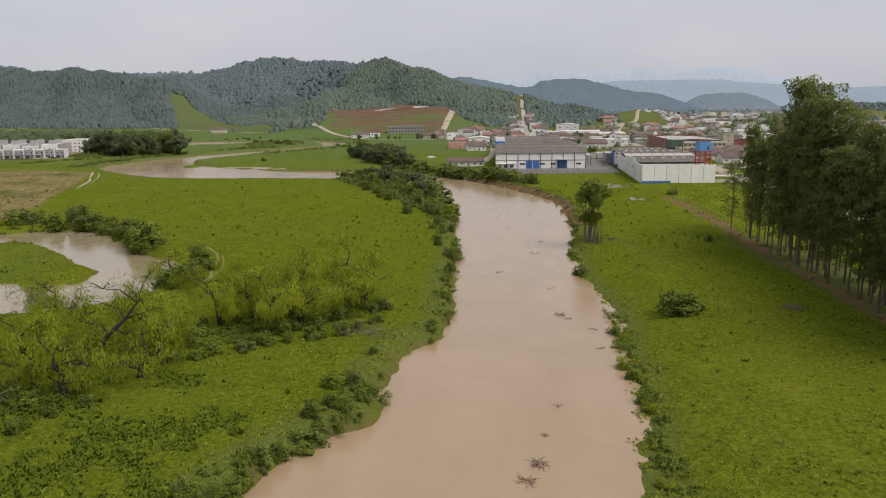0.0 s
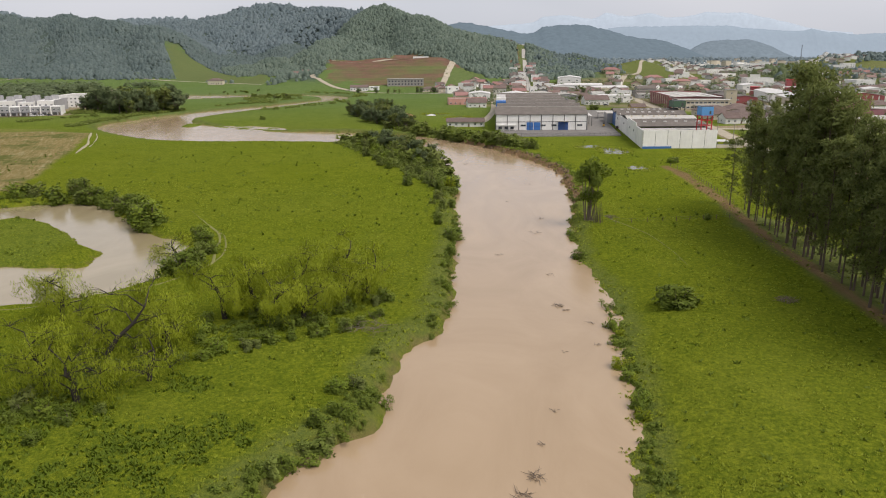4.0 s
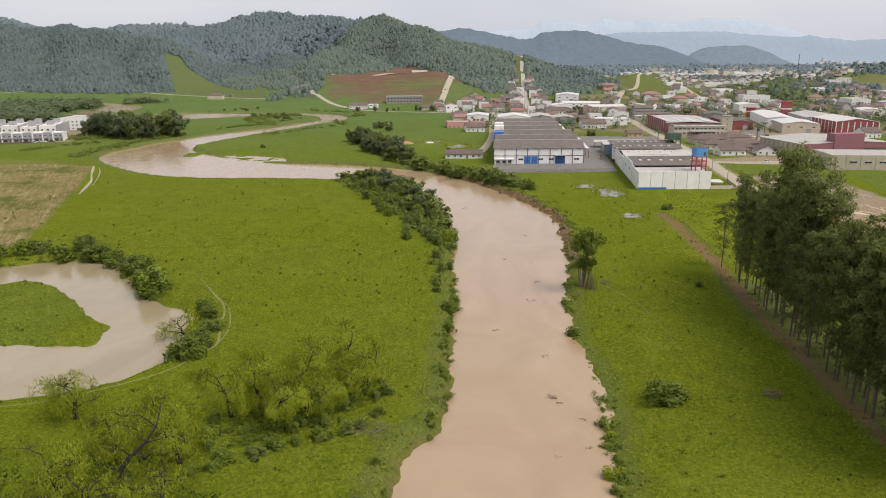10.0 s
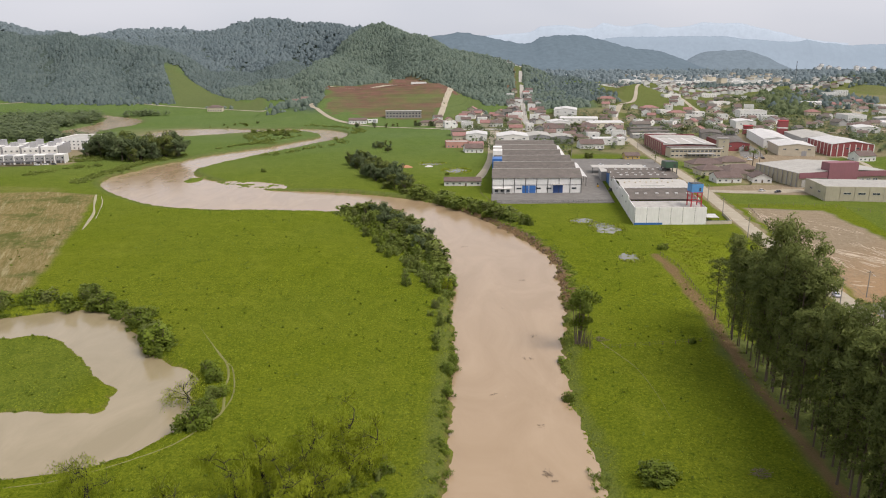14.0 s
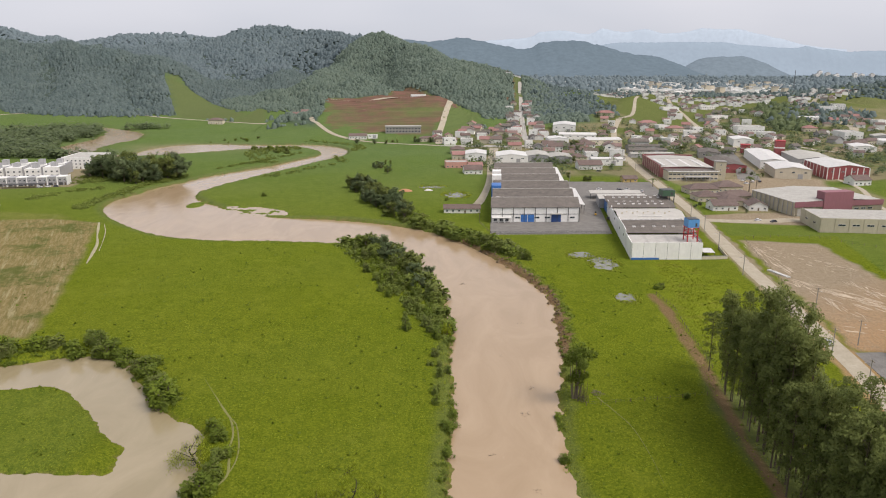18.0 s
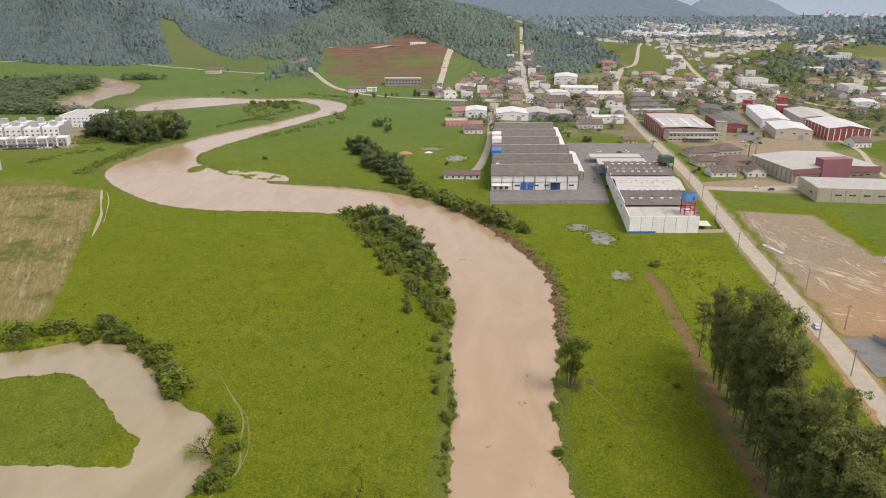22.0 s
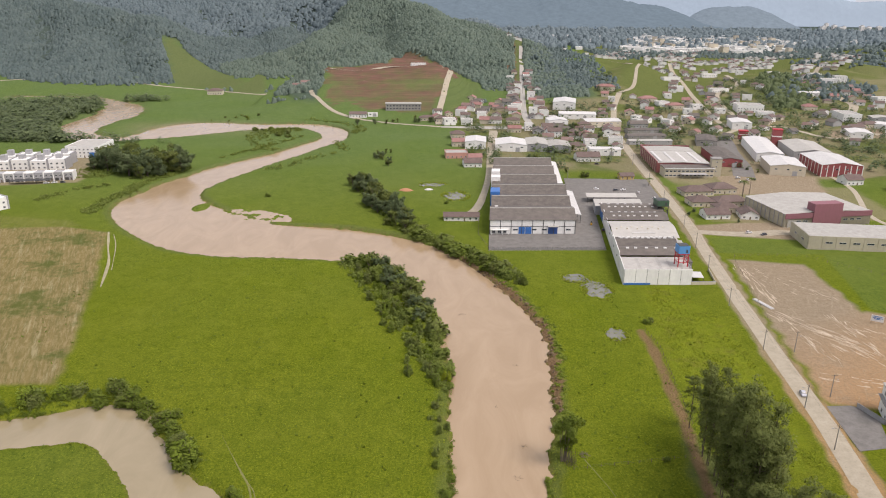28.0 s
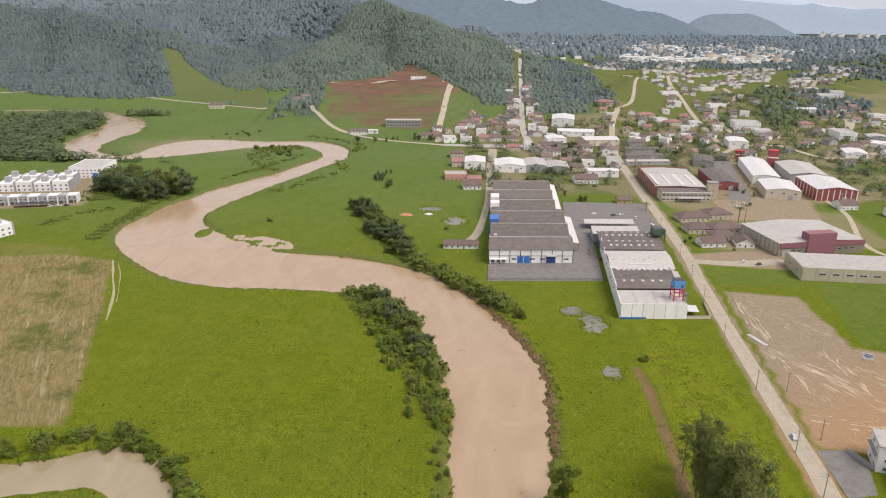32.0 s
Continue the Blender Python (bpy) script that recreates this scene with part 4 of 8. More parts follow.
ribbon("trim_husks_thin", [(-208, 424, 0.15), (-198, 404, 0.3), (-188, 378, 0.15), (-182, 362, 0.25)], M_CREAMPATH, "thin strip of pale husks in the field", 0.1, "husks")
ribbon("road_east", [(164, 440, 4), (195, 436, 5), (222, 440, 5), (232, 432, 4)], M_ROAD, "short gravel street to the beige halls", 0.14)
ribbon("road_wall", [(335, 640, 2), (330, 560, 2), (300, 470, 2), (330, 420, 2)], M_ROAD, "pale track along the factory wall", 0.14)
ribbon("road_bend", [(378, 915, 3.5), (384, 960, 3.5), (390, 1000, 3.5), (418, 1106, 3.5), (453, 1161, 3.5), (503, 1245, 3.5), (543, 1404, 3.5)], M_ROAD, "pale road bending up the slope", 0.5)
ribbon("road_ring", [(316, 800, 3), (360, 850, 4), (404, 857, 4), (414, 827, 4), (420, 801, 4), (432, 782, 4), (460, 789, 4), (494, 810, 4), (508, 805, 4), (600, 850, 4)], M_ROAD, "dirt road sweeping round the slope", 0.3)
ribbon("road_far_east", [(508, 900, 5), (572, 1003, 6), (581, 1054, 6), (610, 1154, 5), (640, 1261, 5), (720, 1400, 4), (900, 1650, 4)], M_ROAD, "street climbing the eastern slope", 0.5)

# churned wheel tracks on the bare lot: bundles of short pale ridges, each bundle between two ends and so wide
M_RUT = roofing("dry_clay_ridge", (0.450, 0.360, 0.255), (0.560, 0.470, 0.355))
ruts, rut = Shape(), np.random.default_rng(64)
for (ax, ay), (bx, by), spread, count, long in (((161, 313), (182, 274), 5, 46, 9), ((186, 310), (187, 272), 4, 26, 8), ((168, 378), (166, 324), 3.5, 44, 7), ((161, 307), (164, 262), 3, 26, 6),
                                               ((152, 250), (184, 238), 7, 34, 4), ((172, 292), (192, 246), 7, 40, 7), ((187, 300), (214, 262), 6, 26, 8), ((172, 372), (196, 330), 9, 24, 4), ((190, 250), (230, 232), 8, 24, 5)):
    d = np.array([bx - ax, by - ay], float)
    full = np.hypot(*d)
    d /= full
    side = np.array([-d[1], d[0]])
    for _ in range(count):
        start, off, bow = rut.uniform(0, full), rut.normal(0, spread * 0.5), rut.normal(0, 0.04)
        turned = rut.normal(0, 0.13)
        u, v = d * math.cos(turned) + side * math.sin(turned), side * math.cos(turned) - d * math.sin(turned)
        run, wide = long * rut.uniform(0.4, 1.3), rut.uniform(0.10, 0.32)
        base = len(ruts.v)
        for k in range(6):
            e = (k / 5 - 0.5) * run
            q = np.array([ax, ay]) + d * start + side * off + u * e + v * bow * e * e * 0.3
            w = wide * (0.25 if k in (0, 5) else rut.uniform(0.7, 1.2))
            z = ground_z(*q)
            ruts.v += [(*(q - v * w), z - 0.03), (*q, z + 0.10), (*(q + v * w), z - 0.03)]
        ruts.f += [(base + 3 * k + j, base + 3 * k + j + 1, base + 3 * k + j + 4, base + 3 * k + j + 3) for k in range(5) for j in (0, 1)]
single("wheel_tracks", ruts, M_RUT, "pale clay ridges churned up by wheels", "wheel tracks", "", "stuff")

drive = Shape()
drive.v = [(x, y, z) for z in (0.14, -0.6) for x, y in ((139.5, 201), (151, 203), (158.5, 224), (152, 229.5), (142.5, 229))]
drive.f = [(0, 1, 2, 3, 4)] + [(i + 5, (i + 1) % 5 + 5, (i + 1) % 5, i) for i in range(5)]
single("pavement_drive", drive, M_ASPHALT, "grey concrete drive before the corner house", "drive", kind="structure")


# ---- buildings ----
def gable(w, d, h, rise, over=0.6, thick=0.22):
    """Roof slabs over a w x d plan, ridge along y, eaves at h."""
    k = rise / (w / 2)
    e = w / 2 + over
    prof = [(-e, h - k * over), (0, h + rise), (e, h - k * over), (e, h - k * over + thick), (0, h + rise + thick), (-e, h - k * over + thick)]
    return Shape().prism(prof, -over, d + over)


def cross_gable(x0, x1, y0, y1, h, rise, over=0.5, thick=0.25):
    """Roof slabs with the ridge along x."""
    k, mid = rise / ((y1 - y0) / 2), (y0 + y1) / 2
    pts = [(y0 - over, h - k * over), (mid, h + rise), (y1 + over, h - k * over), (y1 + over, h - k * over + thick), (mid, h + rise + thick), (y0 - over, h - k * over + thick)]
    s = Shape().prism(pts, x0, x1)
    s.v = [(y, x, z) for x, y, z in s.v]
    s.f = [tuple(reversed(f)) for f in s.f]
    return s


def hip(w, d, h, rise, over=0.7, thick=0.2):
    s = Shape()
    a, b = w / 2 + over, d + over
    r = min(w, d) / 2
    ridge = [(0, r, h + rise), (0, d - r, h + rise)] if d >= w else [(-w / 2 + r, d / 2, h + rise), (w / 2 - r, d / 2, h + rise)]
    low = h - rise * over / r
    s.v = [(-a, -over, low), (a, -over, low), (a, b, low), (-a, b, low)] + ridge + [(-a, -over, low - thick), (a, -over, low - thick), (a, b, low - thick), (-a, b, low - thick)]
    if d >= w:
        s.f = [(0, 1, 4), (1, 2, 5, 4), (2, 3, 5), (3, 0, 4, 5)]
    else:
        s.f = [(0, 1, 5, 4), (1, 2, 5), (2, 3, 4, 5), (3, 0, 4)]
    s.f += [(6, 7, 1, 0), (7, 8, 2, 1), (8, 9, 3, 2), (9, 6, 0, 3), (9, 8, 7, 6)]
    return s


def walls(w, d, h, rise=0.0):
    prof = [(-w / 2, -1), (w / 2, -1), (w / 2, h)] + ([(0, h + rise)] if rise else []) + [(-w / 2, h)]
    return Shape().prism(prof, 0, d)


TURN = {"front": 0, "right": 90, "left": -90, "back": 180}


@functools.lru_cache(maxsize=None)
def window_meshes(w, h):
    fr, t = Shape(), 0.08 * min(w, h) + 0.03
    for a, b, c, e in ((-w / 2, w / 2, 0, t), (-w / 2, w / 2, h - t, h), (-w / 2, -w / 2 + t, t, h - t), (w / 2 - t, w / 2, t, h - t), (-t / 3, t / 3, t, h - t)):
        fr.box(a, b, -0.10, 0.02, c, e)
    return fr.mesh("window", M_FRAME), Shape().box(-w / 2 + t, w / 2 - t, -0.05, 0.0, t, h - t).mesh("pane", M_GLASS)


def window_on(parent, x, y, z, w, h, side="front"):
    """A window with frame and pane on a wall that faces the given side."""
    fr, pane = window_meshes(round(w, 2), round(h, 2))
    win = part("window", fr, None, parent, at=pose(x, y, z, 0, 0, TURN[side]))
    part("pane", pane, None, win)
    return win


def slab_on(name, parent, x, y, z, w, h, material, side="front", label="", depth=0.12):
    return part(name, Shape().box(-w / 2, w / 2, -depth, 0.02, 0, h), material, parent, label, pose(x, y, z, 0, 0, TURN[side]))


# long warehouse: four bays, ridges across, white gable ends
wh = thing("warehouse", pose(29.3, 431, 0, 0, 0, 1.6), "long white warehouse with dark weathered roofs and blue gates", "warehouse")
K = 0.102
WB = [(0, 31, 0, 55), (31, 62, 0.6, 54.5), (62, 94, 0.6, 54.5), (94, 126, 0.6, 50), (126, 157, 0.6, 50), (157, 188, 1, 50)]
for i, (a, b, x0, x1) in enumerate(WB):
    part("wall", Shape().box(x0, x1, a + (0.4 if i else 0), b, -1, 9.6).shear(K), M_WHITE, wh)
    part("roof", cross_gable(x0 - 0.3, x1 + 0.3, a, b, 9.7, 3.3, 0.6 if i == 0 else 0.0).shear(K), M_DARKROOF, wh)
    for xe in (x0 + 0.02, x1 - 0.32):
        end = Shape().prism([(a + 0.5, 9.6), (b - 0.1, 9.6), ((a + b) / 2, 12.7)], xe, xe + 0.3)
        end.v = [(y, x, z) for x, y, z in end.v]
        part("gable_wall", end.shear(K), M_WHITE, wh)
    part("ridge_cap", Shape().box(x0 - 0.2, x1 + 0.2, (a + b) / 2 - 0.45, (a + b) / 2 + 0.45, 12.95, 13.3).shear(K), M_GREYROOF, wh, "pale cement ridge cap")
    part("gutter", Shape().box(x0, x1, b - 0.35, b + 0.35, 9.65, 10.05).shear(K), M_STEEL, wh)
for i in range(9):
    part("pilaster", Shape().box(i * 6.85 - 0.18, i * 6.85 + 0.18, -0.22, 0.02, -0.5, 9.4), M_STEEL, wh)
part("string_course", Shape().box(0, 55, -0.12, 0.02, 5.2, 5.5), M_STEEL, wh, "dark beam across the front")
part("plinth", Shape().box(0, 55, -0.1, 0.02, -0.5, 0.5), M_GREY, wh)
for x in (16.5, 28.5, 35.0, 50.5):
    window_on(wh, x, -0.02, 2.6, 3.2, 1.2)
for x in (20.5, 24.8):
    g = slab_on("gate", wh, x, -0.05, 0, 3.9, 5.0, M_BLUE, label="bright blue sliding gate")
    part("rail", Shape().box(-1.9, 1.9, -0.2, -0.1, 2.4, 2.6), M_DARKBLUE, g)
slab_on("gate", wh, 40.5, -0.05, 0, 6.0, 5.2, M_DARKBLUE, label="dark blue loading gate")
part("canopy", Shape().box(37.0, 44.0, -2.6, 0.0, 5.6, 5.9), M_GREYROOF, wh, "grey loading canopy")
part("porch", Shape().box(0.5, 12.0, -2.2, 0.0, 3.4, 3.7), M_WHITE, wh, "flat porch over the office")
for x in (1, 4.6, 8.2, 11.8):
    part("post", Shape().box(x - 0.15, x + 0.15, -2.1, -1.8, 0, 3.4), M_WHITE, wh)
for x in (2.6, 6.3, 9.8):
    window_on(wh, x, -0.02, 1.0, 2.2, 1.7)
for x, y in ((4, 28), (30, 40), (44, 136), (47, 139), (22, 112)):
    part("skylight", Shape().box(x - 1.2, x + 1.2, y - 1, y + 1, 9.9, 11.0).shear(K), M_LIGHTROOF, wh, "pale roof patch")
part("tank_room", Shape().box(-0.5, 6.2, 54, 66, 3, 14.0).shear(K), M_BLUE, wh, "blue rooftop tank room")
part("stair_room", Shape().box(-0.5, 6.5, 98, 106, 6, 14).shear(K), M_WHITE, wh)
part("stair_room", Shape().box(-0.5, 6.2, 114, 124, 6, 14.6).shear(K), M_WHITE, wh)
part("lean_to", Shape().prism([(50.3, 8.2), (55.5, 7.2), (55.5, 7.4), (50.3, 8.5)], 98, 182).shear(K), M_LIGHTROOF, wh, "pale lean-to roof behind")
part("lean_to", Shape().prism([(55, 7.6), (61, 6.4), (61, 6.6), (55, 7.9)], 22, 84).shear(K), M_LIGHTROOF, wh, "pale lean-to roof along the yard")
for y in (23, 38, 53, 68, 83):
    part("post", Shape().box(60.5, 60.8, y, y + 0.3, 0, 6.4).shear(K), M_STEEL, wh)

yard_pts = [(27, 401), (98, 403), (104, 455), (109, 500), (133, 583), (101, 583), (84, 434), (29, 431)]
ys = Shape()
ys.v = [(x, y, 0.42) for x, y in yard_pts] + [(x, y, -2.2) for x, y in yard_pts]
ys.f = [(0, 1, 6, 7), (1, 2, 6), (2, 3, 5, 6), (3, 4, 5)] + [(i + 8, (i + 1) % 8 + 8, (i + 1) % 8, i) for i in range(8)]
single("pavement_yard", ys, M_ASPHALT, "grey asphalt loading yard on a retaining wall", "yard", kind="structure")
lot2 = Shape()
lot2.v = [(x, y, 0.15) for x, y in ((110.5, 502), (163, 500), (170, 583), (128, 583))] + [(x, y, -1) for x, y in ((110.5, 502), (163, 500), (170, 583), (128, 583))]
lot2.f = [(0, 1, 2, 3), (4, 5, 1, 0), (5, 6, 2, 1), (6, 7, 3, 2), (7, 4, 0, 3)]
single("pavement_car_park", lot2, M_ASPHALT, "grey asphalt car park behind the factory", "yard", kind="structure")
rail = thing("yard_fence", pose(27, 400.8, 0.42, 0, 0, 1.6), "low steel fence on the yard's edge", "fence")
for i in range(25):
    part("post", Shape().box(i * 2.95 - 0.06, i * 2.95 + 0.06, -0.06, 0.06, 0, 1.5), M_STEEL, rail)
for z in (0.5, 1.0, 1.42):
    part("rail", Shape().box(0, 70.8, -0.03, 0.03, z - 0.04, z + 0.04), M_STEEL, rail)
pier = thing("retaining_wall", pose(27, 400.6, 0, 0, 0, 1.6), "dark concrete retaining wall with piers below the yard", "wall")
part("face", Shape().box(0, 71, -0.25, 0.1, -2.5, 0.3), M_CONC, pier)
for i in range(15):
    part("pier", Shape().box(i * 2.2, i * 2.2 + 0.5, -0.9, -0.2, -2.5, 0.1), M_CONC, pier)

# factory: panel walls and a row of roofs, slanted to the street
fa = thing("factory", pose(95.2, 347.7, 0, 0, 0, 1.0), "white concrete-panel factory with patched grey and dark roofs", "factory")
K = 0.130
for i in range(6):
    part("wall_panel", Shape().box(i * 6 + 0.10, i * 6 + 5.90, -0.3, 0.0, -0.5, 8.8), M_WHITE, fa)
part("wall", Shape().box(0.1, 35.9, 0.0, 0.4, -0.5, 8.6), M_STEEL, fa, "dark joints behind the panels")
part("plinth", Shape().box(-0.15, 14, -0.42, -0.3, -0.5, 1.0), M_BLUE, fa, "faded blue painted plinth")
side = [(0, 8.8), (22, 8.8), (23, 10.2), (54, 10.2), (54.5, 8.4), (88, 8.4), (88.5, 9.4), (128, 9.4)]
for (a, ha), (b, hb) in zip(side[::2], side[1::2]):
    n = max(1, round((b - a) / 6))
    for j in range(n):
        part("wall_panel", Shape().box(-0.3, 0.05, a + (b - a) * j / n + 0.08, a + (b - a) * (j + 1) / n - 0.08, -0.5, ha).shear(K), M_WHITE, fa)
    part("wall", Shape().box(35.7, 36.0, a, b, -0.5, ha - 0.6).shear(K), M_GREY, fa)
for y in (30, 46, 70, 100):
    for z in (5.0,):
        window_on(fa, -0.32 + K * y, y, z, 2.2, 1.4, "left")
part("blue_panel", Shape().box(-0.36, -0.28, 112, 128, -0.5, 8.5).shear(K), M_BLUE, fa, "blue painted wall at the rear")
part("roof", Shape().box(0.2, 35.8, 0.3, 22, 7.3, 7.6).shear(K), M_FLATROOF, fa, "pale flat roof")
part("roof", cross_gable(0.2, 35.8, 22.3, 38, 8.3, 1.6, 0).shear(K), M_DARKROOF, fa, "dark roof")
part("roof", cross_gable(0.2, 35.8, 38.2, 54, 8.3, 1.6, 0).shear(K), M_DARKROOF, fa, "dark roof with pale skylights")
part("roof", cross_gable(0.2, 40, 54.3, 88, 7.9, 1.8, 0).shear(K), M_FLATROOF, fa, "pale grey cement roof")
part("roof", cross_gable(-2, 40, 88.4, 108, 8.6, 1.8, 0).shear(K), M_DARKROOF, fa, "dark roof")
part("roof", cross_gable(-2, 40, 108.2, 128, 8.6, 1.8, 0).shear(K), M_DARKROOF, fa, "dark roof")
part("canopy", Shape().box(-7.5, 30, 159, 171, 4.6, 4.9).shear(K), M_FLATROOF, fa, "pale parking canopy")
part("annex_roof", Shape().box(-4, 30, 129, 148, 6.2, 6.5).shear(K), M_FLATROOF, fa)
part("annex_wall", Shape().box(-3.8, 29.8, 129.2, 147.8, -0.5, 6.2).shear(K), M_GREY, fa)
for i in range(9):
    part("post", Shape().box(-7.2 + i * 4.6, -6.9 + i * 4.6, 159.3, 159.6, 0, 4.6).shear(K), M_STEEL, fa)
rr = np.random.default_rng(5)
for y, z, n in ((48.2, 9.75, 10), (51.8, 9.05, 12), (30, 10.0, 6), (94, 9.8, 7), (103, 9.5, 7), (115, 9.9, 8), (122, 9.6, 6)):
    for i in range(n):
        x = 2 + 33 * (i + 0.5) / n + rr.uniform(-0.5, 0.5)
        part("skylight", Shape().box(x - 0.8, x + 0.8, y - 0.8, y + 0.8, z - 0.4, z + 0.45).shear(K), M_LIGHTROOF, fa)
for i in range(10):
    part("vent", Shape().box(3 + i * 3.2, 3.8 + i * 3.2, 66.4 + 3 * (i % 2), 67.2 + 3 * (i % 2), 8.6, 10.3).shear(K), M_CREAM, fa)
part("duct", Shape().box(12, 26, 60.2, 60.9, 8.2, 9.4).shear(K), M_LIGHTROOF, fa, "pale roof duct")
for a, b, w, h, mt in ((24, 40, 5.5, 3.6, M_DARKROOF), (42, 60, 6.5, 4.2, M_GREYROOF), (62, 84, 5.0, 3.4, M_FLATROOF), (100, 126, 6.0, 5.0, M_DARKROOF)):
    part("side_wall", Shape().box(36.1, 36 + w, a, b, -0.5, h).shear(K), M_CONC, fa)
    part("side_roof", Shape().prism([(36.05, h + 0.9), (36.3 + w, h), (36.3 + w, h + 0.18), (36.05, h + 1.1)], a - 0.3, b + 0.3).shear(K), mt, fa, "lean-to roof on the street side")
for i in range(5):
    part("roof_patch", Shape().box(8 + i * 5.6, 9.6 + i * 5.6, 2, 20, 7.58, 7.64).shear(K), M_GREYROOF, fa)
low = thing("boundary_wall", pose(131.4, 348.3, 0, 0, 0, 2), "low cream wall at the factory's corner", "wall")
part("face", Shape().box(0, 13, -0.15, 0.15, -0.5, 1.6), M_CREAM, low)
part("coping", Shape().box(-0.1, 13.1, -0.22, 0.22, 1.6, 1.75), M_GREY, low)
part("return", Shape().box(12.8, 13.1, 0.15, 20, -0.5, 1.6).shear(0.2), M_CREAM, low)
shed = thing("lean_to_shed", pose(133, 352, 0, 0, 0, -6), "small white-roofed shed behind the factory wall", "shed")
part("roof", Shape().box(0, 6, 0, 9, 2.6, 2.75), M_LIGHTROOF, shed)
for x, y in ((0.2, 0.2), (5.8, 0.2), (0.2, 8.8), (5.8, 8.8)):
    part("post", Shape().box(x - 0.1, x + 0.1, y - 0.1, y + 0.1, -0.5, 2.6), M_STEEL, shed)


def water_tower(x, y, z, size, legs, tank, tank_mat, leg_mat, label):
    t = thing("water_tower", pose(x, y, z, 0, 0, 4), label, "water tower")
    a = size / 2
    for sx in (-a + 0.3, a - 0.3):
        for sy in (-a + 0.3, a - 0.3):
            part("leg", Shape().box(sx - 0.22, sx + 0.22, sy - 0.22, sy + 0.22, 0, legs), leg_mat, t)
    for zz in (legs * 0.35, legs * 0.7):
        for s in (-a + 0.3, a - 0.3):
            part("brace", Shape().box(-a + 0.3, a - 0.3, s - 0.12, s + 0.12, zz, zz + 0.3), leg_mat, t)
            part("brace", Shape().box(s - 0.12, s + 0.12, -a + 0.3, a - 0.3, zz, zz + 0.3), leg_mat, t)
    part("platform", Shape().box(-a - 0.2, a + 0.2, -a - 0.2, a + 0.2, legs, legs + 0.3), leg_mat, t)
    tk = part("tank", Shape().box(-a, a, -a, a, legs + 0.3, legs + 0.3 + tank), tank_mat, t)
    part("lid", Shape().box(-a * 0.9, a * 0.9, -a * 0.9, a * 0.9, legs + 0.3 + tank, legs + 0.55 + tank), M_STEEL, tk)
    part("hatch", Shape().box(a * 0.3, a * 0.62, -a - 0.06, -a, legs + 0.9, legs + 2.6), M_STEEL, tk)
    return t


water_tower(127.5, 357, 7.6, 5.8, 7.2, 4.2, painted("sky_blue_tank", (0.09, 0.30, 0.62), 0.5, 0.3), M_RED, "blue water tank on a red steel stand on the factory roof")
water_tower(147, 463, 0, 8.0, 11.5, 3.6, M_GREEN, M_STEEL, "dark green water tank on steel legs beside the factory")


# ---- houses ----
STYLES = {  # wall, roof, roof form
    "darkred": (M_BRICKRED, M_DARKROOF, "gable"), "darkhall": (M_CONC, M_DARKROOF, "gable"), "salmon": (M_PINK, M_GREYROOF, "flat"), "yellow_shed": (M_YELLOWWALL, M_BROWNTILE, "gable"),
    "white_tile": (M_WHITE, M_TILE, "gable"), "white_brown": (M_WHITE, M_BROWNTILE, "gable"), "cream_brown": (M_CREAM, M_BROWNTILE, "hip"),
    "grey_dark": (M_GREY, M_DARKROOF, "gable"), "hall": (M_WHITE, M_LIGHTROOF, "gable"), "greyhall": (M_GREY, M_GREYROOF, "gable"), "flat": (M_WHITE, M_GREYROOF, "flat"),
    "pink_tile": (M_CREAM, M_REDTILE, "gable"), "redhall": (M_BRICKRED, M_LIGHTROOF, "gable"), "creamhall": (M_CREAM, M_LIGHTROOF, "gable"), "redtile": (M_CREAM, M_REDTILE, "hip"),
}
WORDS = {
    "darkred": "red-fronted hall with a dark roof", "darkhall": "low open shed with a dark roof", "salmon": "salmon house with a flat cream roof", "yellow_shed": "yellow shed with a brown tile roof",
    "white_tile": "white house with a clay tile roof", "white_brown": "white house with a brown tile roof", "cream_brown": "cream house with a brown hipped roof",
    "grey_dark": "grey building with a dark roof", "hall": "white hall with a pale metal roof", "greyhall": "grey hall with a cement roof", "flat": "white flat-roofed building",
    "pink_tile": "cream house with a faded red tile roof", "redhall": "red factory hall with a white roof", "creamhall": "cream hall with a pale roof", "redtile": "cream house with a red hipped roof",
}


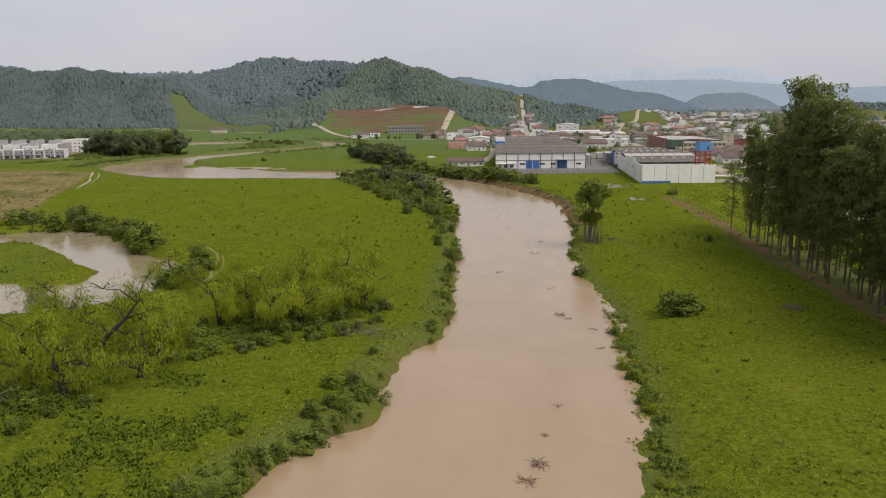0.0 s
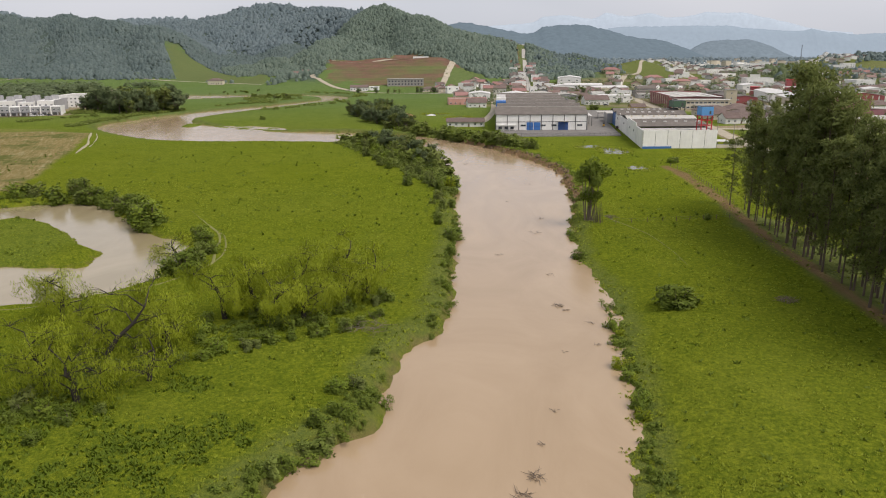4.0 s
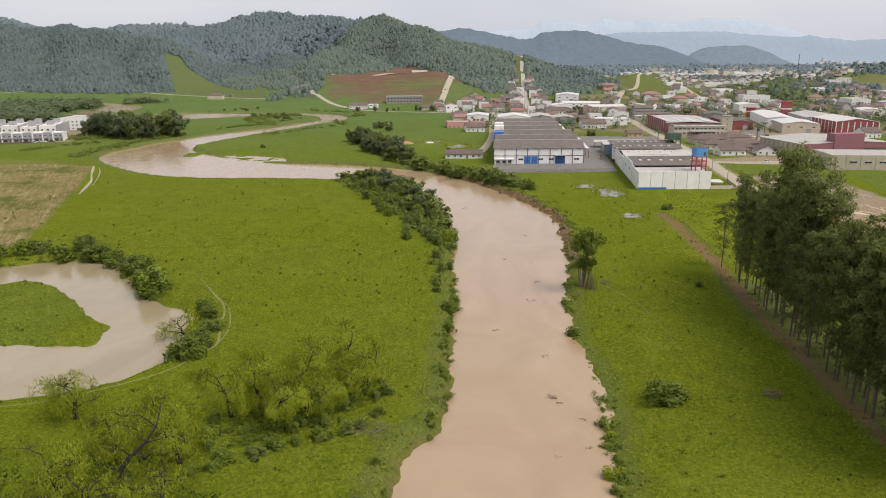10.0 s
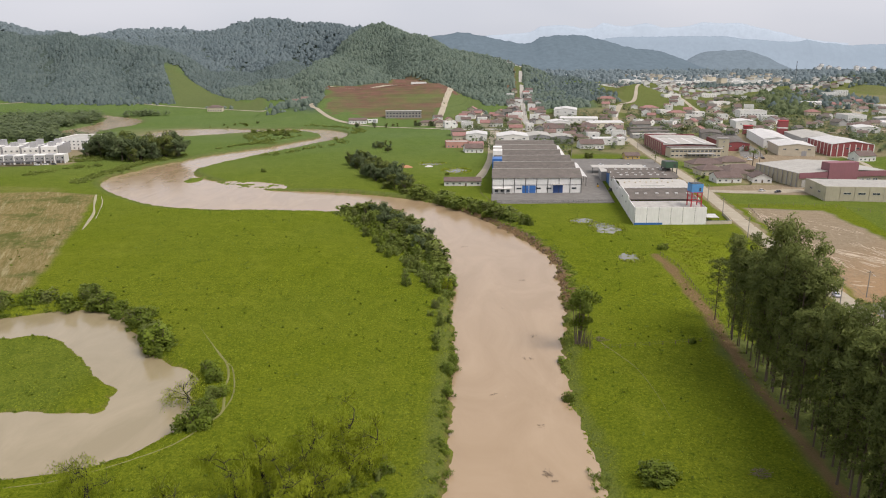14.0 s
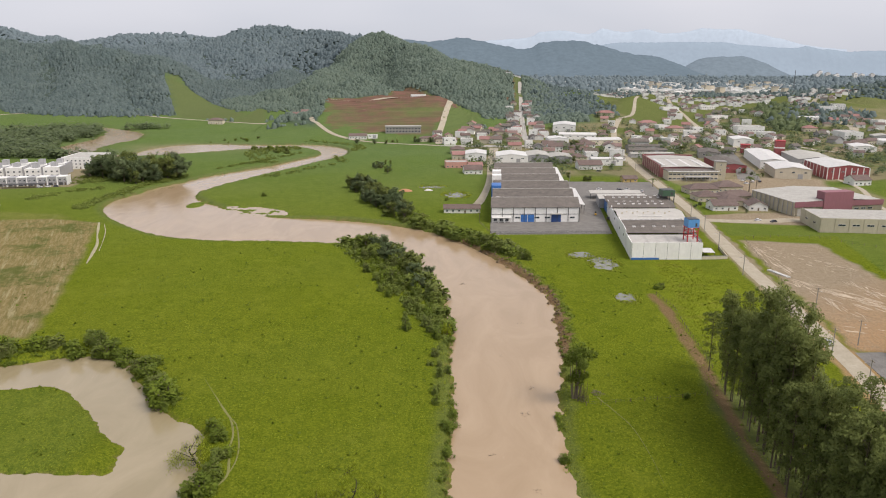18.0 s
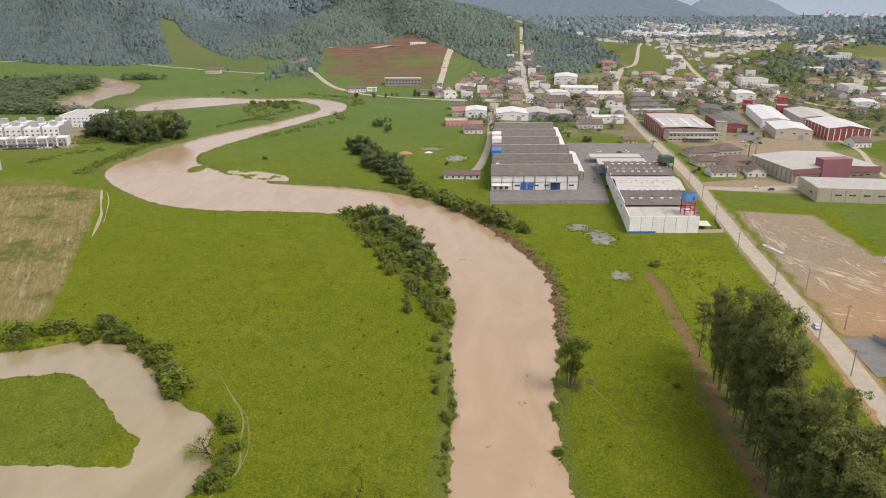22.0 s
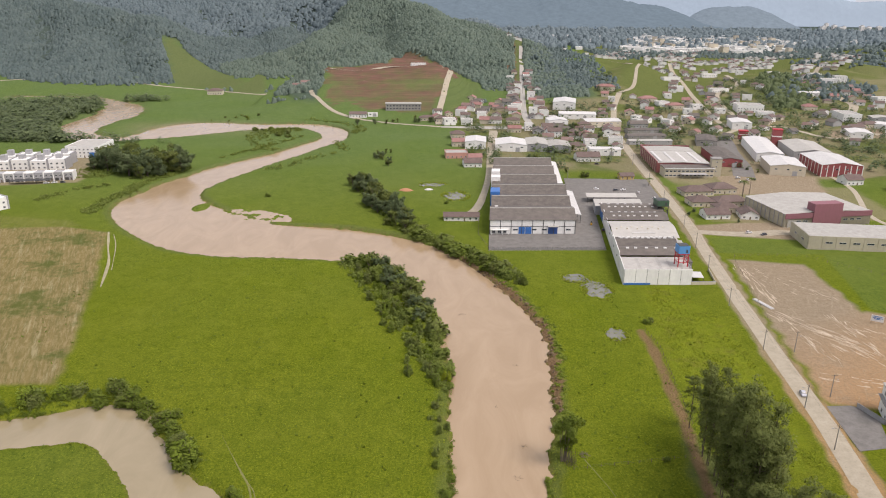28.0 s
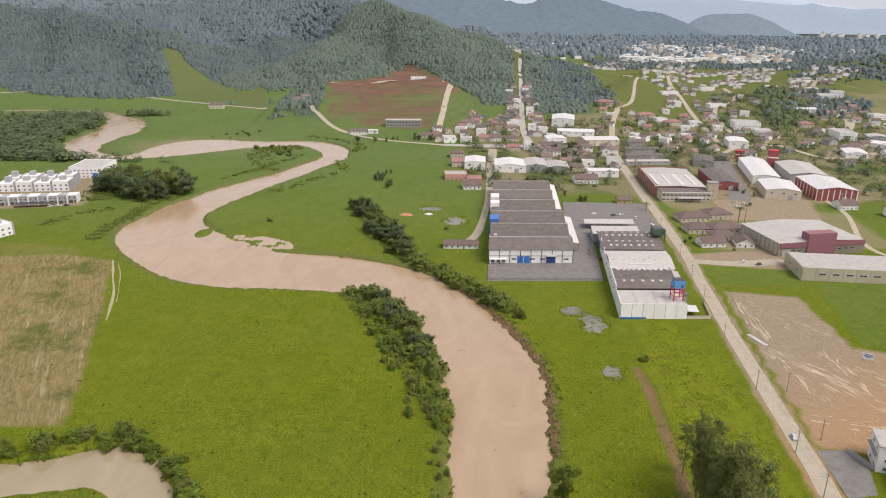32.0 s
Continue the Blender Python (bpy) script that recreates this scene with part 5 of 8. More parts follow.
def house(x, y, w, d, h, turn, style, z=None, wins=True, name=None, plain=False):
    """One building: walls, roof, windows in rows on two fronts, and a door."""
    wall_m, roof_m, form = STYLES[style]
    big = style in ("hall", "greyhall", "redhall", "creamhall", "darkred", "darkhall")
    z = ground_z(x, y + d / 2) if z is None else z
    t = thing(name or ("factory_hall" if big else "house"), pose(x, y, z, 0, 0, turn), WORDS[style] + (" among neighbouring roofs" if not big else " on a walled plot"), "hall" if big else "house")
    rise = 0.07 * w if big else 0.24 * w
    if form == "gable" and w > d * 1.15:
        rise = rise * d / w
        side = Shape().prism([(0, -1), (d, -1), (d, h), (d / 2, h + rise), (0, h)], -w / 2, w / 2)
        side.v = [(y, x, zz) for x, y, zz in side.v]
        side.f = [tuple(reversed(f)) for f in side.f]
        part("wall", side, wall_m, t)
        part("roof", cross_gable(-w / 2 - 0.4, w / 2 + 0.4, 0, d, h + 0.05, rise, 0.3 if big else 0.7), roof_m, t)
    elif form == "gable":
        part("wall", walls(w, d, h, rise), wall_m, t)
        part("roof", gable(w, d, h + 0.05, rise, 0.3 if big else 0.7), roof_m, t)
    elif form == "hip":
        part("wall", walls(w, d, h), wall_m, t)
        part("roof", hip(w, d, h + 0.25, 0.22 * min(w, d)), roof_m, t)
    else:
        part("wall", walls(w, d, h), wall_m, t)
        part("roof", Shape().box(-w / 2 + 0.3, w / 2 - 0.3, 0.3, d - 0.3, h - 0.3, h + 0.12), roof_m, t)
        rim = Shape()
        for a, b, c, e in ((-w / 2, w / 2, -0.05, 0.28), (-w / 2, w / 2, d - 0.28, d + 0.05), (-w / 2 - 0.05, -w / 2 + 0.28, 0.28, d - 0.28), (w / 2 - 0.28, w / 2 + 0.05, 0.28, d - 0.28)):
            rim.box(a, b, c, e, h, h + 0.7)
        part("parapet", rim, wall_m, t)
    if style == "redhall":
        for k in range(8):
            part("pilaster", Shape().box(-w / 2 + k * w / 7 - 0.35, -w / 2 + k * w / 7 + 0.35, -0.25, 0.0, -0.5, h), M_WHITE, t, "white pilaster")
            part("pilaster", Shape().box(-w / 2 - 0.25, -w / 2, k * d / 7 - 0.35, k * d / 7 + 0.35, -0.5, h), M_WHITE, t, "white pilaster")
    if plain:
        slab_on("door", t, w * 0.05, -0.03, 0, 1.0, 2.1, M_WOOD)
        for x in (-w * 0.3, w * 0.32):
            slab_on("window", t, x, -0.03, h - 2.4, 1.9, 1.3, M_GLASS, depth=0.06)
        slab_on("window", t, -w / 2 - 0.03, d * 0.5, h - 2.4, 1.9, 1.3, M_GLASS, "left", depth=0.06)
    elif wins:
        levels = max(1, int(h // 3.1))
        if big:
            for k in range(max(2, int(w // 8))):
                window_on(t, -w / 2 + w * (k + 0.5) / max(2, int(w // 8)), -0.02, h * 0.62, 2.4, 1.1)
            slab_on("gate", t, w * 0.2, -0.03, 0, 4, 4.2, M_GREY, label="grey roller gate")
        else:
            n = max(2, int(w // 3.6))
            for lv in range(levels):
                for k in range(n):
                    if lv == 0 and k == n // 2:
                        slab_on("door", t, -w / 2 + w * (k + 0.5) / n, -0.03, 0, 1.0, 2.1, M_WOOD)
                    else:
                        window_on(t, -w / 2 + w * (k + 0.5) / n, -0.02, lv * 3 + 1.0, 1.5, 1.25)
                window_on(t, -w / 2 - 0.02, d * 0.5, lv * 3 + 1.0, 1.5, 1.25, "left")
    return t


# ---- trees and shrubs ----
def eucalyptus(rng, tall):
    """A slim plantation eucalyptus: bare lower stem, rising branches that end in loose rounded tufts, widest near the top."""
    s, c = Shape(), []
    lean = rng.uniform(-1.6, 1.6, 2)
    at = lambda k: Vector((lean[0] * k * k, lean[1] * k * k, tall * k))
    s.tube([at(k) for k in (0, 0.15, 0.35, 0.6, 0.8, 0.97)], [0.22, 0.16, 0.14, 0.11, 0.08, 0.03], 6)
    for i in range(36):
        k = 0.12 + 0.84 * ((i + rng.random()) / 36) ** 0.85
        a = i * 2.399 + rng.normal(0, 0.5)
        r = (0.8 + 1.4 * math.sin(min(1.0, k) * 2.5)) * rng.uniform(0.35, 1.4)
        b = at(k)
        e = b + Vector((math.cos(a) * r, math.sin(a) * r, rng.uniform(0.4, 2.4)))
        s.tube([b, (b + e) / 2 + Vector((0, 0, -0.2)), e], [0.05, 0.04, 0.012], 4)
        c.append(e[:])
        if k > 0.15:
            c.append((e + Vector((rng.normal(0, 0.8), rng.normal(0, 0.8), rng.uniform(-1.2, 0.6))))[:])
        if k > 0.6:
            c += [(e + Vector((rng.normal(0, 0.8), rng.normal(0, 0.8), rng.uniform(-0.8, 0.8))))[:]] * 2
    top = at(0.97)
    c += [(top.x + rng.normal(0, 0.9), top.y + rng.normal(0, 0.9), tall - rng.uniform(-0.4, 2.0)) for _ in range(5)]
    return s, Shape().quads(leaves(c, 3700, (0.95, 0.95, 0.9), 0.185, rng, 0.2, 1.7, 0.3))


def broadleaf(rng, tall, wide, n, size=0.34):
    """A round-crowned tree of several limbs."""
    s, c = Shape(), []
    s.tube([(0, 0, -0.3), (0.1, 0, tall * 0.22), (0.15, 0.1, tall * 0.45)], [0.32, 0.24, 0.16], 6)
    for i in range(15):
        a, r, z = rng.uniform(0, 6.28), wide * rng.uniform(0.25, 1.0), tall * rng.uniform(0.24, 0.95)
        r *= 1.15 - 0.6 * abs(z / tall - 0.55)
        e = (math.cos(a) * r, math.sin(a) * r, z)
        s.tube([(0.1, 0, tall * rng.uniform(0.18, 0.4)), (e[0] * 0.5, e[1] * 0.5, z * 0.75), e], [0.13, 0.08, 0.03], 5)
        c += [e, (e[0] * 0.7, e[1] * 0.7, z * 0.9)]
    return s, Shape().quads(leaves(c, n, (wide * 0.34, wide * 0.34, tall * 0.11), size, rng, 0.3, 1.2))


def shrub(rng, tall, wide, n, size=0.26):
    s, c = Shape(), []
    for i in range(9):
        a, r, z = rng.uniform(0, 6.28), wide * rng.uniform(0.15, 0.85), tall * rng.uniform(0.35, 0.95)
        e = (math.cos(a) * r, math.sin(a) * r, z)
        s.tube([(e[0] * 0.15, e[1] * 0.15, -0.4), (e[0] * 0.5, e[1] * 0.5, z * 0.55), e], [0.07, 0.05, 0.02], 4)
        c += [e, (e[0] * 0.9, e[1] * 0.9, z * 0.55), (e[0] * 1.05, e[1] * 1.05, z * 0.25)]
    return s, Shape().quads(leaves(c, n, (wide * 0.34, wide * 0.34, tall * 0.2), size, rng, 0.3, 1.3))


def willow(rng, tall, lean, strands=420):
    """A leaning, broken willow: stout black crooked limbs, and wide thin veils of hanging shoots."""
    s, c = Shape(), []
    wander = lambda k: Vector((rng.normal(0, k), rng.normal(0, k), 0))
    trunk = [Vector((0, 0, -0.3)), Vector((lean[0] * 0.05, lean[1] * 0.1, tall * 0.26)) + wander(0.15), Vector((lean[0] * 0.35, lean[1] * 0.4, tall * 0.5)) + wander(0.25),
             Vector((lean[0] * 0.7, lean[1] * 0.8, tall * 0.68)) + wander(0.25), Vector((lean[0], lean[1], tall * 0.9))]
    s.tube(trunk, [0.52, 0.42, 0.34, 0.24, 0.10], 8)
    forks = [trunk[1], trunk[2], trunk[3], trunk[4]]
    for i in range(8):
        b = forks[i % 4]
        a, r = rng.uniform(0, 6.28), rng.uniform(1.8, 4.4)
        e = b + Vector((math.cos(a) * r, math.sin(a) * r, rng.uniform(-0.2, 2.6)))
        m = (b + e) / 2 + Vector((rng.normal(0, 0.6), rng.normal(0, 0.6), rng.uniform(0.0, 1.0)))
        s.tube([b, m, e], [0.14, 0.09, 0.04], 5)
        for j in range(9):
            f = e + Vector((rng.normal(0, 1.6), rng.normal(0, 1.6), rng.uniform(-0.2, 1.7)))
            s.tube([e, (e + f) / 2 + Vector((0, 0, 0.35)), f], [0.04, 0.03, 0.01], 3)
            fall = rng.uniform(0.8, 3.4)
            for k in range(5):
                c.append((f.x + rng.normal(0, 0.35), f.y + rng.normal(0, 0.35), max(0.4, f.z - fall * k / 4)))
    q = leaves(c, strands * 17, (0.9, 0.9, 0.7), 0.115, rng, 0.1, 2.8, 0.7)
    return s, Shape().quads(q)


def plant(name, built, m, label, category, group, bark, leaf):
    t = thing(name, m, label, category, group)
    part("trunk" if category == "tree" else "stem", built[0], bark, t)
    part("crown" if category == "tree" else "foliage", built[1], leaf, t)
    return t


class Nursery:
    """A few plants of one kind, copied to every spot."""

    def __init__(self, makers, wide=1.0):
        self.makers, self.kinds, self.n, self.wide = makers, [], 0, wide

    def put(self, x, y, size, rng, sink=0.15, z=None):
        m = pose(x, y, (ground_z(x, y) if z is None else z) - sink, 0, 0, rng.uniform(0, 360)) @ Matrix.Diagonal((size * rng.uniform(0.85, 1.3) * self.wide, size * rng.uniform(0.85, 1.3) * self.wide, size * rng.uniform(0.75, 1.1), 1))
        if self.n < len(self.makers):
            t = self.makers[self.n]()
            self.kinds.append(t)
        else:
            t = copy_thing(self.kinds[self.n % len(self.kinds)], pose(0, 0, 0))
        t.matrix_basis = m
        self.n += 1
        return t


rng = np.random.default_rng(11)
eucs = Nursery([lambda: plant("eucalyptus_tree", eucalyptus(rng, rng.uniform(29, 33)), pose(0, 0, 0), "tall slender eucalyptus in a dense planted row", "tree", "eucalyptus row", M_EUCBARK, M_EUC)] * 7)
for row in range(4):
    for y in np.arange(92, 216, 3.1 if row == 0 else 4.3):
        x = 79 + (y - 125) * 0.10 + row * 3.2 + rng.normal(0, 0.7)
        yy = y + rng.normal(0, 1.0) + row * 0.8
        if rng.random() < (0.92, 0.8, 0.7, 0.45 if yy < 150 else 0.1)[row] * ((0.1 if row > 1 else 0.8) if yy > 190 else 1) and yy < 214 - row * 4:
            tall = (1.0 + 0.08 * wobble(np.array(yy), np.array(0.0), 0.09, 3)) * (1.12 if yy < 172 else 1.0)
            tall = float(tall) * (0.8 if yy > 204 else 1.0)
            eucs.put(x, yy, rng.uniform(0.92, 1.08) * tall, rng)

shrubs = Nursery([lambda k=k: plant("shrub", shrub(rng, 3.0, 2.0, 950, 0.17), pose(0, 0, 0), "dense green riverside shrub on the bank", "shrub", "riverside shrubs", M_PALEBARK, (M_SHRUB, M_SCRUB, M_SHRUB, M_BANKLEAF, M_DRYSHRUB, M_SHRUB)[k]) for k in range(6)], 1.15)
bank_shrubs = Nursery([lambda k=k: plant("shrub", shrub(rng, 2.8, 1.9, 1100, 0.13), pose(0, 0, 0), "light green bush leaning over the eroded bank", "shrub", "riverside shrubs", M_PALEBARK, (M_BANKLEAF, M_WILLOW, M_BANKLEAF)[k]) for k in range(3)], 1.1)
far_shrubs = Nursery([lambda k=k: plant("shrub", shrub(rng, 3.0, 2.0, 380, 0.30), pose(0, 0, 0), "dense green shrub in the thicket by the river", "shrub", "riverside thicket", M_PALEBARK, (M_SCRUB, M_DRYSHRUB, M_SHRUB, M_SCRUB)[k]) for k in range(4)], 1.15)
trees = Nursery([lambda k=k: plant("riverside_tree", broadleaf(rng, 10.0, 3.6, 2000, 0.27), pose(0, 0, 0), "round-crowned riverside tree with grey limbs", "tree", "riverside trees", M_PALEBARK, (M_GARDEN, M_DRYSHRUB, M_EUC, M_GARDEN)[k]) for k in range(4)])


def belt(points, n, deep, sizes, kind, side=1, seed=1):
    """Plants scattered along a line, up to deep metres to one side of it."""
    r = np.random.default_rng(seed)
    p = spline([(*q, 0) for q in points], 10)[:, :2]
    for _ in range(n):
        i = r.integers(0, len(p) - 1)
        a, b = p[i], p[i + 1]
        d = (b - a) / (np.hypot(*(b - a)) + 1e-9)
        q = a + (b - a) * r.random() + np.array([-d[1], d[0]]) * side * deep * r.random()
        size = r.uniform(*sizes)
        if ground_z(q[0], q[1]) > WATER_Z - 0.12:
            kind.put(q[0], q[1], size, r, 0.25)


SCRUB = []  # lines of low scrub on the far banks
# belt on the western bank, thick at its upper end
belt([(-56, 380), (-40, 364), (-26, 336), (-15, 308), (-6, 280), (0, 250)], 62, 15, (1.2, 2.4), far_shrubs, 1, 21)
belt([(-52, 377), (-33, 347), (-19, 318), (-8, 286)], 30, 12, (0.6, 1.1), trees, 1, 22)
belt([(0, 255), (1.5, 235), (1, 210), (1, 188), (0, 163)], 28, 3, (0.4, 0.95), shrubs, 1, 23)
belt([(-1, 160), (-1, 135), (-3, 116), (-9, 104)], 10, 1.5, (0.22, 0.5), shrubs, 1, 24)
belt([(-10, 97), (-12, 88), (-15, 80), (-20, 72), (-27, 63)], 20, 4, (0.3, 0.75), shrubs, 1, 25)
def within(x, y, poly):
    """True where a point lies in any polygon."""
    odd = False
    for (ax, ay), (bx, by) in zip(poly, poly[1:] + poly[:1]):
        if (ay > y) != (by > y) and x < ax + (y - ay) * (bx - ax) / (by - ay):
            odd = not odd
    return odd


# taller bushes that close the western belt, and a yellowish one leaning over the water
br = np.random.default_rng(97)
bushes = Nursery([lambda k=k: plant("bush", shrub(br, 4.4, 1.9, 900, 0.21), pose(0, 0, 0), "tall leafy bush in the belt along the river", "bush", "riverside bushes", M_PALEBARK, (M_SCRUB, M_BANKLEAF, M_DRYSHRUB, M_SCRUB, M_SHRUB)[k]) for k in range(5)])
WEST_BELT = [(-50, 372), (-43, 342), (-34, 318), (-28, 291), (-18, 279), (-14, 248), (-7, 242), (-5, 222), (-2.6, 205), (-2, 176), (1, 176), (1, 213), (0.5, 239), (1.3, 258), (-1.2, 284), (-8.3, 305), (-13.4, 324), (-26, 353)]
while bushes.n < 96:
    x, y = br.uniform(-50, 2), br.uniform(176, 372)
    if within(x, y, WEST_BELT) and ground_z(x, y) > WATER_Z - 0.1:
        bushes.put(x, y, br.uniform(0.7, 1.25) * (1 if y > 240 else 0.62), br, 0.25)
belt([(40, 343), (30, 357), (16, 376), (2, 398), (-10, 416)], 34, 9, (0.6, 1.2), bushes, -1, 98)
plant("bush", shrub(br, 4.4, 2.6, 1600, 0.16), pose(0.6, 246, ground_z(0.6, 246) - 0.3, 0, 14, 0), "yellow-green bush leaning over the brown river", "bush", "riverside bushes", M_PALEBARK, M_WILLOW)
# eastern and northern bank below the warehouse
belt([(33, 353), (18, 372), (5, 394), (-7, 412), (-26, 434)], 44, 11, (1.2, 2.2), far_shrubs, -1, 26)
belt([(-26, 436), (-42, 468), (-57, 500), (-66, 530), (-76, 556)], 56, 15, (0.7, 1.35), trees, -1, 27)
belt([(-30, 432), (-42, 460), (-58, 490)], 8, 10, (0.9, 1.6), far_shrubs, -1, 28)
belt([(-50, 620), (-70, 660), (-60, 690)], 12, 12, (0.45, 0.8), trees, -1, 29)
belt([(44, 240), (40, 215), (35, 192), (31, 168), (34, 152)], 16, 2.5, (0.35, 0.8), shrubs, -1, 30)
belt([(31.6, 122), (30.4, 110), (28.5, 95), (26.8, 84)], 20, 2.6, (0.35, 0.85), bank_shrubs, -1, 31)
belt([(26.4, 80), (23.6, 66)], 6, 1.5, (0.25, 0.5), bank_shrubs, -1, 45)
# oxbow edge
belt([(-215, 212), (-180, 214), (-160, 218), (-143, 225), (-122, 229), (-105, 217), (-92, 202), (-84, 190)], 46, 7, (1.0, 2.0), shrubs, 1, 32)
belt([(-64, 178), (-59, 166), (-58, 154), (-60, 144)], 15, 4.5, (0.9, 1.5), shrubs, 1, 33)
belt([(-70, 133), (-90, 129), (-120, 127)], 7, 2, (0.15, 0.3), shrubs, 1, 34)
# outer bank of the bend, and the wood behind the flats
SCRUB.append(([(-20, 430), (-38, 465), (-55, 500), (-64, 530), (-78, 562)], 130, 15, -1))
SCRUB.append(([(-241, 470), (-243, 500), (-238, 530), (-238, 556), (-226, 586), (-222, 612)], 170, 10, 1))
belt([(-314, 604), (-294, 594), (-272, 586), (-250, 566)], 84, 44, (1.15, 2.1), trees, 1, 36)
belt([(-205, 826), (-178, 800), (-158, 765)], 24, 26, (0.9, 1.5), far_shrubs, -1, 42)
belt([(-262, 852), (-235, 905), (-300, 880)], 12, 30, (0.6, 1.1), far_shrubs, 1, 43)
SCRUB.append(([(-296, 500), (-280, 528), (-262, 545)], 28, 10, 1))
SCRUB.append(([(-324, 596), (-300, 612), (-262, 624), (-226, 596)], 150, 40, -1))
SCRUB.append(([(-206, 652), (-178, 708), (-152, 765)], 52, 5, 1))
SCRUB.append(([(-105, 790), (-104, 820), (-130, 850), (-170, 872)], 60, 14, -1))
SCRUB.append(([(-160, 690), (-190, 780), (-160, 800)], 150, 26, 1))
SCRUB.append(([(-112, 745), (-96, 700), (-120, 650), (-150, 600)], 50, 10, -1))
belt([(-110, 840), (-40, 860), (20, 870)], 18, 20, (0.4, 0.75), trees, 1, 41)

for x, y, s in ((79, 643, 0.95), (83, 646, 0.8), (93, 633, 0.6), (120, 587, 0.6), (143, 764, 0.9), (150, 770, 0.95), (137, 768, 0.85), (182, 767, 0.7), (104, 829, 0.6), (156, 660, 0.5), (107, 606, 0.55), (263, 791, 0.9), (270, 800, 0.85), (257, 785, 0.8)):
    trees.put(x, y, s, rng)
# lone bushes in the eastern pasture
for x, y, s in ((42.4, 124.4, 1.45), (43.6, 126, 1.2), (41.4, 125.6, 1.1), (73, 195.5, 0.55), (95, 300, 1.0), (96.5, 301, 0.8), (2, 505, 0.8), (-133, 520, 0.9), (118, 591, 1.5), (122, 593, 1.2)):
    shrubs.put(x, y, s, rng)

# tall many-stemmed tree on the eastern bank
pile = Shape()
cs = []
for i in range(9):
    a = rng.uniform(0, 6.28)
    r = rng.uniform(0.4, 2.6)
    e = (math.cos(a) * r * 1.6, math.sin(a) * r, rng.uniform(9, 13))
    pile.tube([(math.cos(a) * r * 0.5, math.sin(a) * r * 0.5, -0.5), (e[0] * 0.7, e[1] * 0.7, e[2] * 0.5), e], [0.17, 0.12, 0.04], 5)
    cs += [e, (e[0], e[1], e[2] * 0.86), (e[0] * 0.8, e[1] * 0.8, e[2] * rng.uniform(0.4, 0.75)), (e[0] * 1.4, e[1] * 1.4, e[2] * 0.9)]
plant("bank_tree", (pile, Shape().quads(leaves(cs, 5600, (1.4, 1.3, 1.0), 0.19, rng, 0.3, 1.3))), pose(39.4, 195, ground_z(39.4, 195) - 0.3) @ Matrix.Diagonal((1.15, 1.15, 1.32, 1)), "tall many-stemmed tree with pale trunks on the bank", "tree", "", M_PALEBARK, M_SHRUB)
twigs = Shape()
for i in range(60):
    a, r = rng.uniform(0, 6.28), rng.uniform(0.2, 2.2)
    p = (math.cos(a) * r, math.sin(a) * r, 0)
    twigs.tube([p, (p[0] + rng.normal(0, 0.3), p[1] + rng.normal(0, 0.3), rng.uniform(2, 6.5))], [0.05, 0.015], 3)
single("brushwood", twigs, M_PALEBARK, "bare grey stems round the bank tree", "brushwood", "", "", pose(41.5, 193, ground_z(41.5, 193) - 0.2))

# willows in the western pasture
for i, (x, y, tall, lx, ly, leaf) in enumerate(((-49.4, 96.2, 11, 6.0, 0.8, 0.2), (-49.4, 87, 6.5, -0.6, -0.5, 0.55), (-55, 90, 7.5, -1.8, 0.4, 0.8), (-42.4, 93.6, 4.5, 0.9, 0.6, 0.3), (-43, 103, 6.5, -1.2, 0.5, 0.7),
                                             (-39.3, 119, 8, -2.2, 0.8, 1), (-34.8, 122.2, 8.5, -1.0, 0.8, 1), (-28.2, 125.3, 9.5, 2.8, 0.8, 1), (-21.4, 134, 9, 2.6, 1, 1), (-67.5, 118, 6.5, 0.4, 0.4, 0.8), (-62, 160, 4.5, -2.2, 0.5, 0.4), (-19, 125, 6.5, 1.8, -1, 0.9), (-46, 108, 7, -1.5, 0.6, 1), (-53, 103, 7, -1.2, 0.6, 1), (-31, 117, 6.5, 1.4, -0.8, 1), (-25, 118, 6, 1.2, -0.6, 1), (-15, 129, 7, 1.6, 0.8, 1))):
    plant("willow_tree", willow(rng, tall, (lx, ly), int(440 * leaf)), pose(x, y, ground_z(x, y)), "leaning old willow with black limbs and wispy shoots", "tree", "pasture willows", M_BARK, M_WILLOW)
for x, y, s in ((-36, 104, 0.75), (-31, 106, 0.6), (-27, 114, 0.85), (-22, 115, 0.75), (-17, 112, 0.8), (-14, 115, 0.6), (-45, 98, 0.6), (-57, 88, 0.8), (-61, 84, 0.9), (-66, 80, 0.9), (-34, 120, 0.9), (-20, 121, 0.9), (-25, 128, 0.8), (-52, 96, 0.6), (-40, 108, 0.5), (-12, 119, 0.6)):
    shrubs.put(x, y, s, rng)


for x, y, s in ((-15.6, 78.2, 0.85), (-16.5, 80.5, 0.7), (-15, 90.1, 0.6), (-12.5, 90.5, 0.7), (-16.2, 75.5, 0.8), (-13.8, 84, 0.6), (-17.5, 77, 0.6), (-11, 103, 0.4), (-52, 84, 0.8), (-55.6, 85, 0.9), (-50, 77, 0.6), (-48, 82, 0.7), (-45, 84, 0.5), (-58, 80, 0.9), (-37, 101, 0.6), (-32, 105, 0.7), (-28.5, 108, 0.8), (-21, 111, 0.8), (-15, 114, 0.7), (-25, 109, 0.6)):
    shrubs.put(x, y, s, rng)
for i in range(26):
    u = rng.random()
    x, y = -62 + 50 * u + rng.normal(0, 2.5), 90 + 32 * u + rng.normal(0, 3.5) + (8 if u > 0.4 else 0)
    shrubs.put(x, y, rng.uniform(0.45, 0.85), rng, 0.3)


